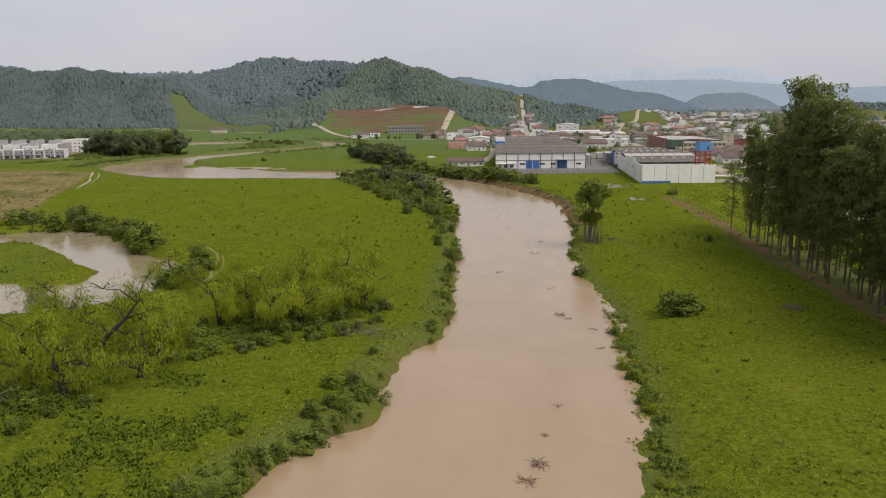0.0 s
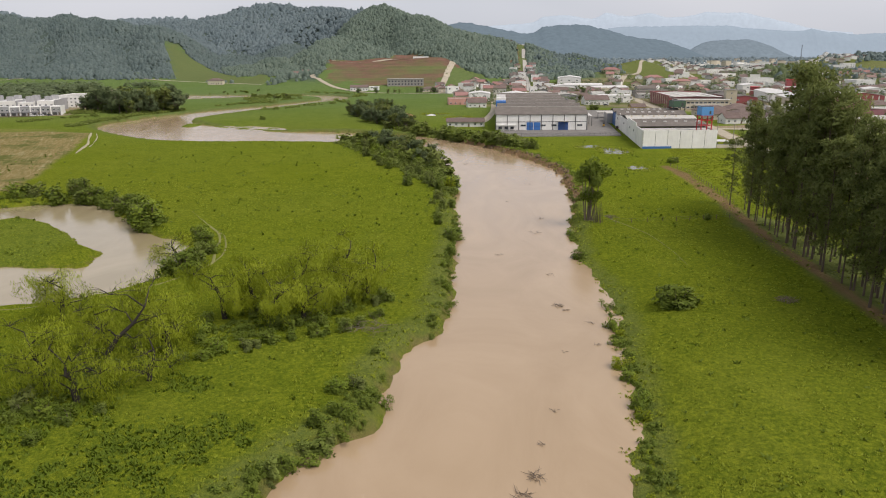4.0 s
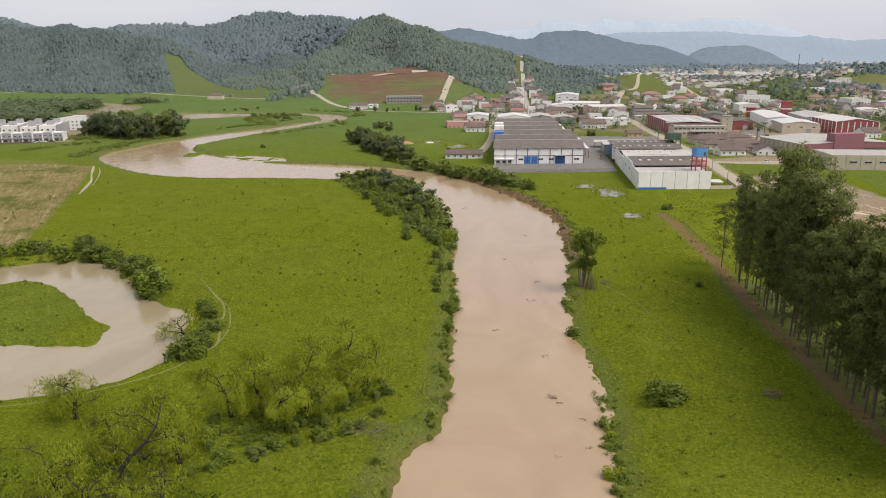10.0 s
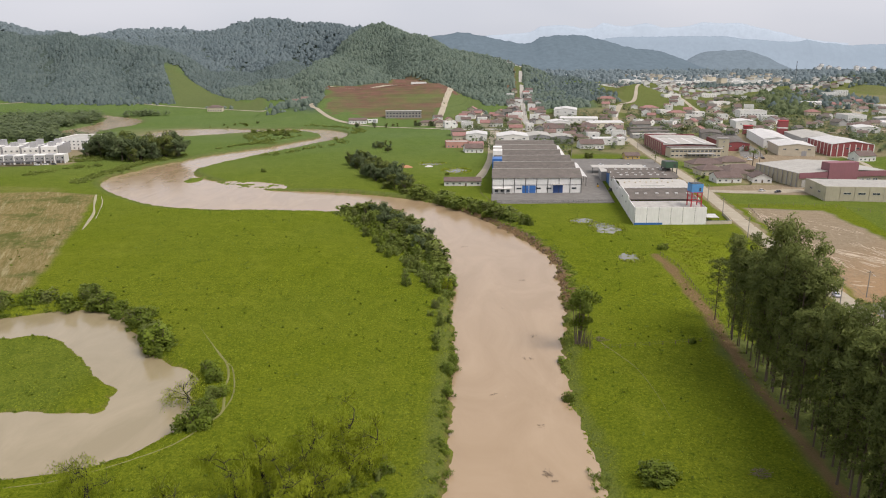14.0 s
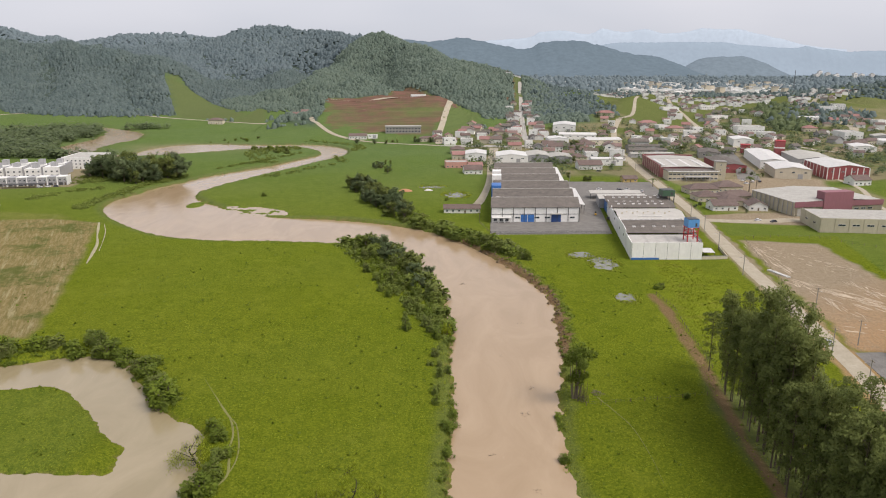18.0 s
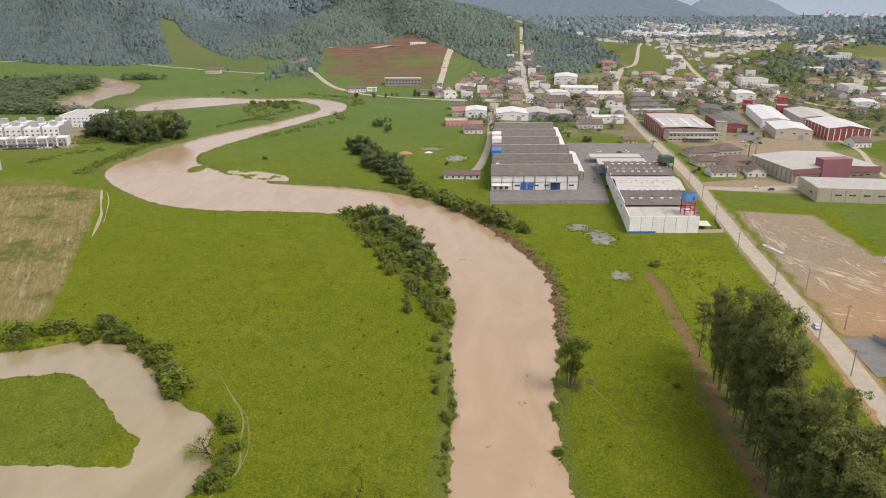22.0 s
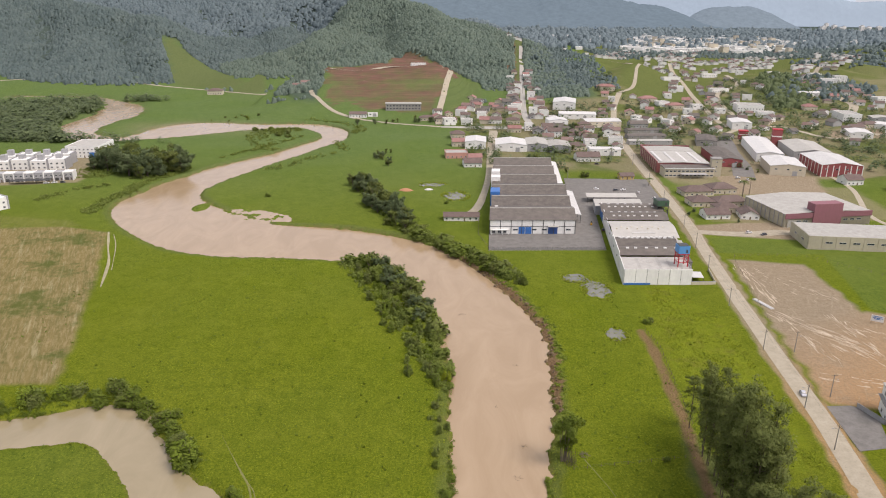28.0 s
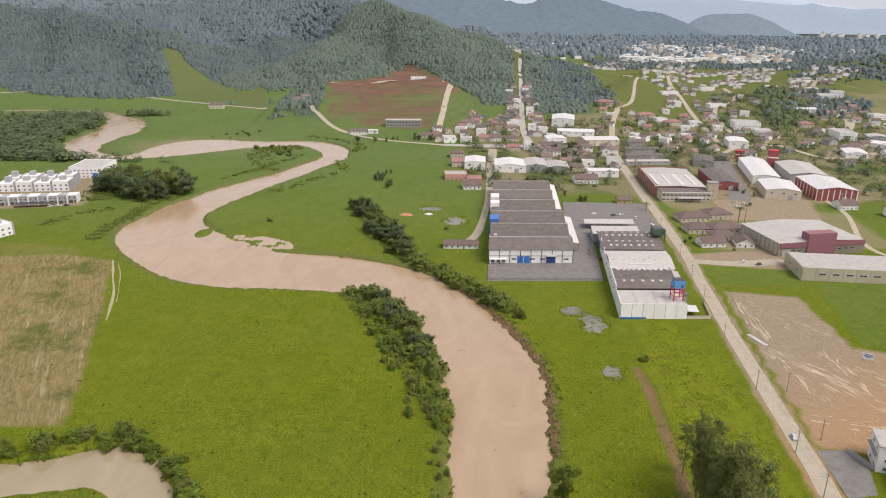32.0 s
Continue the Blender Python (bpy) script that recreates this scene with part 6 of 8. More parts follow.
def heap(name, x, y, r, n, length, material, label, category, tallness=0.5):
    s = Shape()
    for i in range(n):
        a, d = rng.uniform(0, 6.28), r * math.sqrt(rng.random())
        p = Vector((math.cos(a) * d, math.sin(a) * d, rng.uniform(0.05, tallness)))
        b = rng.uniform(0, 6.28)
        q = p + Vector((math.cos(b), math.sin(b), rng.uniform(-0.1, 0.25))) * length * rng.uniform(0.4, 1)
        s.tube([p, q], [0.04, 0.015], 3)
    return single(name, s, material, label, category, "", "stuff", pose(x, y, ground_z(x, y)))


heap("brush_pile", 64, 127, 1.9, 120, 1.3, M_WOOD, "heap of dry branches in the pasture", "brush pile")
heap("deadwood", -13, 113, 3.2, 70, 3.0, M_PALEBARK, "fallen pale willow branches on the grass", "branches", 1.0)
heap("deadwood", 46.6, 197.5, 1.6, 60, 1.6, M_PALEBARK, "grey pile of roots beside the bank tree", "roots")
for x, y, r, n, length in ((10.3, 72.6, 0.9, 26, 1.5), (8.7, 69, 1.0, 22, 1.4), (12, 79.5, 0.5, 8, 0.9), (14.9, 88, 0.4, 6, 0.8), (21.7, 130, 0.9, 24, 1.3), (22.4, 127.5, 0.5, 9, 0.9), (24, 187.7, 1.3, 14, 1.3), (22.8, 149.6, 0.9, 9, 0.9),
                            (26.1, 121, 0.4, 5, 1.6), (19.3, 108, 0.3, 4, 0.6), (25.3, 111, 0.5, 6, 0.8), (13, 166, 0.8, 7, 1.0), (28, 205, 0.9, 9, 1.1), (20, 230, 0.7, 7, 1.0), (30, 262, 1.2, 9, 1.2), (9, 312, 1.5, 10, 1.3)):
    heap("driftwood", x, y, r, n, length, M_DRIFT, "drifting dead branches in the brown river", "driftwood", 0.22).location.z = WATER_Z


# ---- woods on the hills ----
def canopy(name, xy, size, material, label, seed, sprays=14, leaf=(0.30, 0.55), flat=1.0, category="woodland"):
    """Crowns of a wood, all in one mesh: uneven domes of leaf sprays."""
    r = np.random.default_rng(seed)
    n, k = len(xy), sprays
    z = height(xy[:, 0], xy[:, 1])
    s = r.uniform(*size, (n, 1, 1)) * r.uniform(0.75, 1.25, (n, 1, 1))
    c = np.stack([xy[:, 0], xy[:, 1], z + s[:, 0, 0] * 0.55 * flat], -1)[:, None, :]
    d = r.normal(size=(n, k, 3))
    d[..., 2] = np.abs(d[..., 2]) * 1.2 - 0.3
    d /= np.linalg.norm(d, axis=-1, keepdims=True)
    lump = 1 + 0.3 * np.sin(3 * np.arctan2(d[..., 1:2], d[..., 0:1]) + r.uniform(0, 6, (n, 1, 1)))
    p = c + d * s * r.uniform(0.7, 1.05, (n, k, 1)) * lump * np.array([0.95, 0.95, 1.0]) * np.concatenate([np.ones((n, 1, 2)), r.uniform(0.7, 1.35, (n, 1, 1)) * flat], -1)
    up = d * 0.45 + np.array([0, -0.15, 1.0]) + r.normal(0, 0.18, d.shape)
    u = np.cross(up, r.normal(size=(n, k, 3)))
    u /= np.linalg.norm(u, axis=-1, keepdims=True)
    w = np.cross(u, up)
    w /= np.linalg.norm(w, axis=-1, keepdims=True)
    q = s * r.uniform(*leaf, (n, k, 1))
    Q = np.stack([p - u * q, p + w * q * 0.7, p + u * q * 0.9 + w * q * 0.2, p - w * q * 0.75], 2).reshape(-1, 4, 3)
    return single(name, Shape().quads(Q, (d + (0, 0, 0.35)).reshape(-1, 3)), material, label, category, "", "stuff")


def crowns(name, xy, size, material, label, seed, tall=0.9, category="woodland"):
    """Crowns of a far wood, all in one mesh: each a lumpy dome of its own size, with uneven rings."""
    r = np.random.default_rng(seed)
    n, k = len(xy), 5
    s = r.uniform(*size, n) * r.uniform(0.7, 1.3, n)
    hgt = s * tall * r.uniform(0.7, 1.7, n)
    base = np.stack([xy[:, 0], xy[:, 1], height(xy[:, 0], xy[:, 1])], -1)
    a = (np.arange(k) / k * 6.2832)[None, :] + r.uniform(0, 6.28, (n, 1)) + r.normal(0, 0.2, (n, k))
    rings = []
    for rad, up in ((1.0, -0.1), (0.72, 0.8)):
        q = rad * s[:, None] * r.uniform(0.55, 1.35, (n, k))
        z = hgt[:, None] * (up + r.uniform(-0.35, 0.35, (n, k)))
        rings.append(np.stack([np.cos(a + rad) * q, np.sin(a + rad) * q, z], -1))
    top = np.stack([r.normal(0, 0.3, n) * s, r.normal(0, 0.3, n) * s, hgt * r.uniform(0.95, 1.5, n)], -1)[:, None, :]
    v = (np.concatenate(rings + [top], 1) + base[:, None, :]).reshape(-1, 3)
    i = np.arange(k)
    j = (i + 1) % k
    quad = np.stack([i, j, j + k, i + k], -1)
    tri = np.stack([i + k, j + k, np.full(k, 2 * k)], -1)
    off = (np.arange(n) * (2 * k + 1))[:, None, None]
    quads, tris = (quad[None] + off).reshape(-1, 4), (tri[None] + off).reshape(-1, 3)
    me = bpy.data.meshes.new(name)
    me.vertices.add(len(v))
    me.vertices.foreach_set("co", v.ravel())
    me.loops.add(quads.size + tris.size)
    me.loops.foreach_set("vertex_index", np.concatenate([quads.ravel(), tris.ravel()]))
    me.polygons.add(len(quads) + len(tris))
    me.polygons.foreach_set("loop_start", np.concatenate([np.arange(0, quads.size, 4), quads.size + np.arange(0, tris.size, 3)]))
    me.polygons.foreach_set("use_smooth", np.ones(len(quads) + len(tris), bool))
    me.update(calc_edges=True)
    me.materials.append(material)
    return tagged(new(name, me), label, category, "", "stuff")


def scrub(name, spots, size, n, leaf, material, label, seed):
    """Low clumps of fine leaves round many spots, in one mesh."""
    r = np.random.default_rng(seed)
    xy = np.asarray(spots)
    z = height(xy[:, 0], xy[:, 1])
    s = r.uniform(*size, len(xy))
    c = np.repeat(np.stack([xy[:, 0], xy[:, 1], z], -1), 4, 0)
    S = np.repeat(s, 4)
    c[:, :2] += r.normal(0, 0.55, (len(c), 2)) * S[:, None]
    c[:, 2] += r.uniform(0.05, 0.75, len(c)) * S * 0.8
    m = len(c) * n
    C, S = np.repeat(c, n, 0), np.repeat(S, n)[:, None]
    d = r.normal(size=(m, 3))
    d /= np.linalg.norm(d, axis=1, keepdims=True)
    p = C + d * S * np.array([0.5, 0.5, 0.4]) * r.uniform(0.2, 1.0, (m, 1))
    up = d + (0, 0, 0.9) + r.normal(0, 0.6, (m, 3))
    u = np.cross(up, r.normal(size=(m, 3)))
    u /= np.linalg.norm(u, axis=1, keepdims=True)
    w = np.cross(u, up)
    w /= np.linalg.norm(w, axis=1, keepdims=True)
    q = leaf * r.uniform(0.6, 1.3, (m, 1))
    Q = np.stack([p - u * q * 1.4, p + w * q * 0.6, p + u * q * 1.4, p - w * q * 0.6], 1)
    return single(name, Shape().quads(Q, d + (0, 0, 0.8)), material, label, "scrub", "", "stuff")


def sprinkle(n, x0, x1, y0, y1, keep, seed):
    r = np.random.default_rng(seed)
    p = np.stack([r.uniform(x0, x1, n), r.uniform(y0, y1, n)], -1)
    return p[keep(p[:, 0], p[:, 1]) > r.random(n)]


def on_spur(x, y):
    """1 on the eastern hill above the terraces, 0 on the hills west of the ravine."""
    edge = np.interp(y, [1040, 1240, 1450, 1640, 1830, 2050], [-380, -395, -432, -400, -330, -380])
    return (x > edge + 14 * wobble(x, y, 0.03, 61)).astype(float)


def hill_wood(x, y):
    z = height(x, y)
    view = (np.abs(x) < 0.66 * y + 40)
    return smooth((z - 6) / 5) * (1 - bare(x, y)) * view


# one leaf tone per hill: the haze between the ridges, put into colour
crowns("hill_woodland", sprinkle(62000, -1250, -310, 1040, 1960, lambda x, y: hill_wood(x, y) * (1 - on_spur(x, y)), 51), (2.3, 4.6), M_HAZED_FOREST, "dense hazed dark green forest on the western hill", 61)
crowns("spur_woodland", sprinkle(44000, -450, 210, 1040, 1960, lambda x, y: hill_wood(x, y) * on_spur(x, y), 49), (2.1, 4.3), M_HAZED_SPUR, "lighter hazed green forest on the eastern hill", 59)
crowns("back_hill_woodland", sprinkle(30000, -1750, 60, 1960, 2480, hill_wood, 52), (3.6, 7), M_HAZED_BACK, "hazy forest on the hills behind", 62, 0.8)
crowns("far_hill_woodland", sprinkle(16000, -2400, -600, 2480, 3650, hill_wood, 50), (7, 12), M_HAZED_FAR, "hazy blue forest on the far hills", 60, 0.6)


def grove(spots):
    return lambda x, y: np.clip(sum(np.exp(-(((x - a) / c) ** 2 + ((y - b) / d) ** 2)) for a, b, c, d in spots) * 1.5 - 0.25, 0, 1) * (1 - bare(x, y))


r5 = np.random.default_rng(58)
low = []
for pts, n, deep, sd in SCRUB + [([(-54, 377), (-27, 334), (-8, 280), (0, 250)], 60, 9, 1), ([(32, 354), (6, 393), (-28, 437)], 170, 12, -1), ([(-60, 374), (-36, 328), (-17, 278), (-6, 250)], 110, 7, 1), ([(1, 250), (1.5, 220), (1, 188), (0, 160), (-2, 118)], 90, 2.5, 1), ([(-215, 207), (-160, 214), (-143, 222), (-122, 228), (-106, 217), (-90, 199), (-82, 188)], 260, 7, 1), ([(44, 240), (35, 192), (31, 168), (33, 152)], 30, 2.5, -1), ([(32.8, 132), (29.0, 95), (24.4, 66)], 46, 2.0, -1), ([(-12, 92), (-16, 80), (-27, 64)], 40, 4, 1), ([(-64, 76), (-52, 82), (-46, 92)], 50, 6, 1), ([(-40, 106), (-18, 117)], 50, 8, 1), ([(-36, 112), (-16, 122)], 40, 9, 1)]:
    p = spline([(*q, 0) for q in pts], 10)[:, :2]
    for _ in range(n):
        i = r5.integers(0, len(p) - 1)
        dd = (p[i + 1] - p[i]) / np.hypot(*(p[i + 1] - p[i]))
        low.append(p[i] + (p[i + 1] - p[i]) * r5.random() + np.array([-dd[1], dd[0]]) * sd * deep * r5.random())
low = np.array(low)
low = low[height(low[:, 0], low[:, 1]) > WATER_Z - 0.10]
scrub("bank_scrub", low[low[:, 1] < 240], (0.7, 1.7), 52, 0.13, M_SHRUB, "low leafy scrub along the near banks", 68)
scrub("far_bank_scrub", low[low[:, 1] >= 240], (1.3, 3.2), 26, 0.34, M_SCRUB, "low scrub along the far banks", 70)
crowns("slope_woodland", sprinkle(1500, 430, 640, 960, 1400, lambda x, y: inside(x, y, [(455, 985), (490, 975), (580, 1150), (625, 1360), (570, 1330), (500, 1130)], 8), 77), (3, 6), M_GARDEN, "dark trees on the slope between the houses", 78)
crowns("knoll_woodland", sprinkle(8000, 140, 420, 1100, 1800, grove([(215, 1240, 50, 110), (225, 1420, 60, 130), (190, 1160, 30, 50), (270, 1130, 30, 25), (330, 1220, 18, 40), (260, 1640, 60, 90)]), 53), (2.2, 4.4), M_HAZED_FOREST, "dark wood on the knoll behind the town", 63)
crowns("eastern_woodland", sprinkle(24000, 420, 1900, 900, 3000, grove([(1000, 1850, 140, 260), (1250, 2300, 260, 300), (900, 1560, 70, 90), (420, 2000, 120, 120), (300, 1950, 60, 160), (860, 2050, 60, 120), (560, 1090, 70, 60), (640, 1210, 60, 90), (780, 1500, 60, 70), (1000, 1650, 120, 120), (1250, 1900, 200, 160), (1100, 2150, 260, 100), (700, 2020, 160, 60), (1500, 2400, 260, 200), (480, 2150, 240, 120)]), 54), (3, 6), M_HAZED_FOREST, "woods between the eastern quarters", 64)
canopy("western_woodland", sprinkle(7000, -760, -280, 720, 1150, lambda x, y: grove([(-470, 820, 36, 60), (-450, 745, 60, 40), (-385, 702, 36, 26), (-430, 690, 50, 30), (-560, 830, 110, 110), (-560, 940, 90, 70), (-500, 960, 50, 50), (-350, 700, 60, 30), (-640, 800, 110, 90), (-440, 1040, 40, 14)])(x, y) * (along(x, y, RIVER_FAR) > 2), 55), (3, 6.5), M_GARDEN, "scrubby wood along the far river bend", 65, 26, (0.2, 0.38))
crowns("hill_foot_trees", sprinkle(2600, -900, 60, 985, 1240, lambda x, y: 0.35 * (height(x, y) < 12) * (1 - bare(x, y)) * grove([(-190, 985, 50, 22), (-500, 1215, 160, 20), (-300, 1160, 80, 20), (-800, 1260, 160, 30), (40, 1010, 25, 60), (62, 960, 20, 40)])(x, y) * 3, 56), (2.2, 5), M_HAZED_SPUR, "trees along the foot of the hill", 66)
crowns("plain_woodland", sprinkle(11000, -400, 3300, 2300, 4000, lambda x, y: (np.abs(x) < 0.66 * y) * 0.9, 57), (6, 12), M_HAZED_FAR, "far woods on the plain", 67)


# clods and sods along the undercut eastern bank
r8 = np.random.default_rng(88)
cand = np.stack([r8.uniform(2, 62, 26000), r8.uniform(222, 400, 26000)], -1)
edge = shore(cand[:, 0], cand[:, 1])[0]
ragged = 1.6 + 1.4 * wobble(cand[:, 0], cand[:, 1], 0.45, 71)
cliff = cand[(edge > -0.2) & (edge < 2.6 + ragged * 0.5) & (cand[:, 0] > 5 + 0.1 * (400 - cand[:, 1])) & (cand[:, 1] < 372)]
crowns("bank_clods", cliff[r8.random(len(cliff)) < 0.10], (0.3, 0.75), M_SOIL, "crumbling clods of earth on the undercut bank", 81, 0.8, "earth")
lip = cand[(edge > 2.2 + ragged * 0.4) & (edge < 4.2 + ragged) & (cand[:, 0] > 5 + 0.1 * (400 - cand[:, 1])) & (cand[:, 1] < 372)]
scrub("bank_sods", lip[r8.random(len(lip)) < 0.20], (0.4, 0.9), 26, 0.13, M_BANKLEAF, "grassy sods hanging over the undercut bank", 82)


# ---- grass and weeds ----
def tufts(name, n, x0, x1, y0, y1, size, material, label, seed, keep=None):
    r = np.random.default_rng(seed)
    x, y = r.uniform(x0, x1, n), y0 + (y1 - y0) * r.random(n) ** 1.4
    a, o = shore(x, y)
    ok = (a > 0.6) & (o > 0.6) & (np.abs(x) < 0.66 * y + 8) & (wobble(x, y, 0.16, seed) + wobble(x, y, 0.5, seed + 1) * 0.6 > r.uniform(-0.9, 0.9, n))
    if keep is not None:
        ok &= keep(x, y)
    x, y = x[ok], y[ok]
    z = height(x, y)
    k = 5
    c = np.repeat(np.stack([x, y, z], -1), k, 0)
    s = np.repeat(r.uniform(*size, len(x)), k)[:, None]
    c[:, :2] += r.normal(0, 0.45, (len(c), 2)) * s
    t = r.uniform(0, 6.28, len(c))
    u = np.stack([np.cos(t), np.sin(t), 0 * t], -1) * s * 0.45
    up = np.stack([r.normal(0, 0.45, len(c)), r.normal(0, 0.45, len(c)), np.ones(len(c))], -1) * s
    q = np.stack([c - u, c + u, c + u * 0.35 + up, c - u * 0.35 + up], 1)
    s = Shape().quads(q, np.stack([0 * t, 0 * t - 0.1, 1 + 0 * t], -1) + 0.2 * up / (np.linalg.norm(up, axis=1, keepdims=True)))
    return single(name, s, material, label, "grass", "", "stuff")


M_TUFT = leafy("meadow_grass", (0.170, 0.215, 0.018), (0.270, 0.310, 0.030), dry_amount=0.06)
M_WEED = leafy("dark_weed", (0.096, 0.136, 0.014), (0.160, 0.208, 0.026), dry_amount=0.03)
M_CORNER = leafy("rank_weed", (0.080, 0.124, 0.011), (0.138, 0.186, 0.018), dry_amount=0.03)
M_YTUFT = leafy("yellow_weed", (0.130, 0.175, 0.012), (0.230, 0.262, 0.018), dry_amount=0.02)
tufts("meadow_grass", 26000, -130, 120, 56, 260, (0.14, 0.3), M_TUFT, "tufts of meadow grass", 71)
tufts("pasture_weeds", 2500, -150, 120, 56, 330, (0.22, 0.55), M_WEED, "dark weed clumps in the pasture", 72)
tufts("corner_weeds", 26000, -75, -12, 52, 108, (0.16, 0.4), M_CORNER, "rank green weeds in the corner of the pasture", 76, lambda x, y: x + 0.9 * (y - 60) + 22 * wobble(x, y, 0.2, 62) + 14 * wobble(x, y, 0.7, 63) < -20)
tufts("field_weeds", 900, -190, 90, 200, 400, (0.3, 0.65), M_WEED, "dark weed clumps in the far pasture", 73)
tufts("yellow_weeds", 9000, 88, 132, 190, 345, (0.2, 0.42), M_YTUFT, "rank yellow-green weeds beside the eucalyptus", 74, lambda x, y: inside(x, y, [(98, 298), (91, 255), (94, 205), (124, 190), (132, 300), (120, 344), (100, 345)], 1) > 0.5)
tufts("puddle_grass", 90000, -22, 92, 274, 580, (0.22, 0.5), M_TUFT, "grass standing in the rain puddles", 79, lambda x, y: np.any([((x - a) / c) ** 2 + ((y - b) / d) ** 2 < 1.4 for a, b, c, d in HOLLOWS], axis=0))
tufts("bank_grass", 16000, -40, 60, 60, 400, (0.18, 0.42), M_TUFT, "long grass along the river banks", 75, lambda x, y: shore(x, y)[0] < 5)


# ---- the town: named plots first ----
hut = house(12, 460.5, 24, 8, 3.2, 1, "white_brown", name="farm_shed")
tagged(hut, "long low white shed with a dark roof by the lane", "shed")
# x, y of the front's middle, width, depth, height, turn
PLOTS = [
    ("hall", 31.5, 707, 21, 30, 7, -3), ("hall", 66.5, 695, 31, 34, 6.5, -3), ("greyhall", 92.5, 697, 21, 36, 7, -3), ("greyhall", 114, 694, 22, 30, 6, -3),
    ("hall", 160, 958, 30, 46, 9, -10), ("hall", 168, 900, 46, 24, 6, -6), ("hall", 135, 840, 23, 22, 8, 4), ("creamhall", 191, 850, 43, 26, 6, 7),
    ("darkred", 259, 633, 22, 58, 7, -5), ("darkhall", 272, 730, 20, 36, 6, -16), ("hall", 305, 655, 24, 88, 8, -13), ("creamhall", 297, 601, 29, 41, 8, -12),
    ("redhall", 342, 598, 34, 50, 10, -5), ("greyhall", 350, 664, 34, 60, 8, -10), ("hall", 349, 833, 22, 32, 8, -10), ("flat", 410, 959, 34, 26, 9, -8),
    ("flat", 415, 921, 20, 16, 6, -12), ("hall", 546, 1071, 34, 20, 5, 10), ("redtile", 496, 970, 18, 14, 5, 0), ("flat", 508, 888, 22, 34, 9, -5),
    ("flat", 631, 1033, 21, 14, 7, 11), ("greyhall", 543, 881, 24, 22, 6, -14), ("white_brown", 485, 831, 18, 12, 5, 14), ("cream_brown", 512, 851, 22, 12, 5, 14),
    ("hall", 610, 1340, 23, 20, 6, -10), ("redtile", 292, 1025, 24, 14, 5, 10), ("flat", 305, 996, 16, 14, 6, 10), ("redtile", 319, 984, 22, 13, 5, 10),
    ("darkhall", 228, 803, 40, 14, 4, 5), ("darkhall", 221, 768, 42, 14, 4, 5), ("greyhall", 216, 736, 46, 10, 4, 5), ("white_brown", 339, 570, 15, 13, 4.5, 8),
    ("flat", 501, 1374, 30, 12, 7, 10), ("flat", 435, 1138, 28, 14, 5, 10), ("flat", 636, 1194, 30, 14, 8, -14), ("flat", 664, 1218, 20, 14, 10, -14), ("flat", 658, 1290, 22, 12, 7, 10), ("flat", 391, 1247, 30, 14, 6, 10),
    ("salmon", 12, 661, 21, 16, 5, 4), ("white_brown", 26, 623, 16, 13, 4, 6), ("pink_tile", 29, 646, 13, 10, 4.4, 6), ("pink_tile", 15, 719, 13, 11, 5, 5), ("cream_brown", 15, 763, 15, 13, 5, 5),
    ("cream_brown", 59, 619, 20, 13, 4, 3), ("white_brown", 135, 652, 22, 14, 4.5, 4), ("hall", 156, 678, 30, 14, 6, 0), ("cream_brown", 134, 704, 16, 12, 5, 5),
    ("white_brown", 121, 773, 16, 12, 6.8, 3), ("cream_brown", 166, 836, 14, 10, 5, 5), ("grey_dark", 231, 842, 22, 12, 5, 5), ("yellow_shed", 154, 582, 12, 8, 3.2, 5),
    ("white_brown", 62, 862, 16, 12, 5, 2), ("cream_brown", 84, 862, 16, 12, 5, 2), ("pink_tile", 80, 803, 15, 11, 5, 2), ("flat", 97, 815, 8, 9, 8, 2), ("white_brown", 156, 752, 15, 12, 4, 5),
    ("cream_brown", 197, 530, 24, 14, 4, 8), ("cream_brown", 219, 537, 20, 15, 4.4, 8), ("cream_brown", 190, 500, 17, 14, 4, 6), ("cream_brown", 212, 501, 24, 13, 4, 6), ("cream_brown", 202, 484, 16, 12, 3.8, 6),
    ("white_brown", 189, 468, 17, 12, 3.6, 4), ("white_brown", 211, 468, 12, 14, 3.4, -8),
]
TAKEN = []
for style, x, y, w, d, h, turn in PLOTS:
    house(x, y, w, d, h, turn, style)
    TAKEN.append((x, y + d / 2, 0.6 * max(w, d)))
TAKEN += [(210, 650, 42), (209, 598, 22), (233, 600, 8), (258, 480, 42), (256, 420, 38), (65, 560, 50), (125, 500, 60), (104, 950, 0)]


# office block in front of the market hall
ob = thing("office_block", pose(209, 592, 0, 0, 0, 1), "two-storey grey office block with bands of windows", "office building")
part("wall", walls(42, 14, 7.5), M_CREAM, ob)
part("roof", Shape().box(-21.5, 21.5, -0.8, 14.4, 7.5, 8.1), M_DARKROOF, ob)
part("fascia", Shape().box(-21.6, 21.6, -0.95, -0.8, 7.4, 8.2), M_WHITE, ob)
part("canopy", Shape().box(-8, 14, -5, 0, 3.4, 3.7), M_GREY, ob)
for x in (-7, 0, 7, 13):
    part("post", Shape().box(x - 0.15, x + 0.15, -4.8, -4.5, 0, 3.4), M_GREY, ob)
for z in (1.0, 4.6):
    for i in range(12):
        window_on(ob, -19.3 + i * 3.5, -0.02, z, 2.6, 1.5)
mk = thing("market_hall", pose(209, 608, 0, 0, 0, -4), "large hall with a pale roof and red brick front", "hall")
part("wall", walls(46, 76, 8.5), M_DULLRED, mk)
part("roof", gable(45, 50, 8.6, 0.9, 0.1), M_FLATROOF, mk, "pale sheet roof with patched strips")
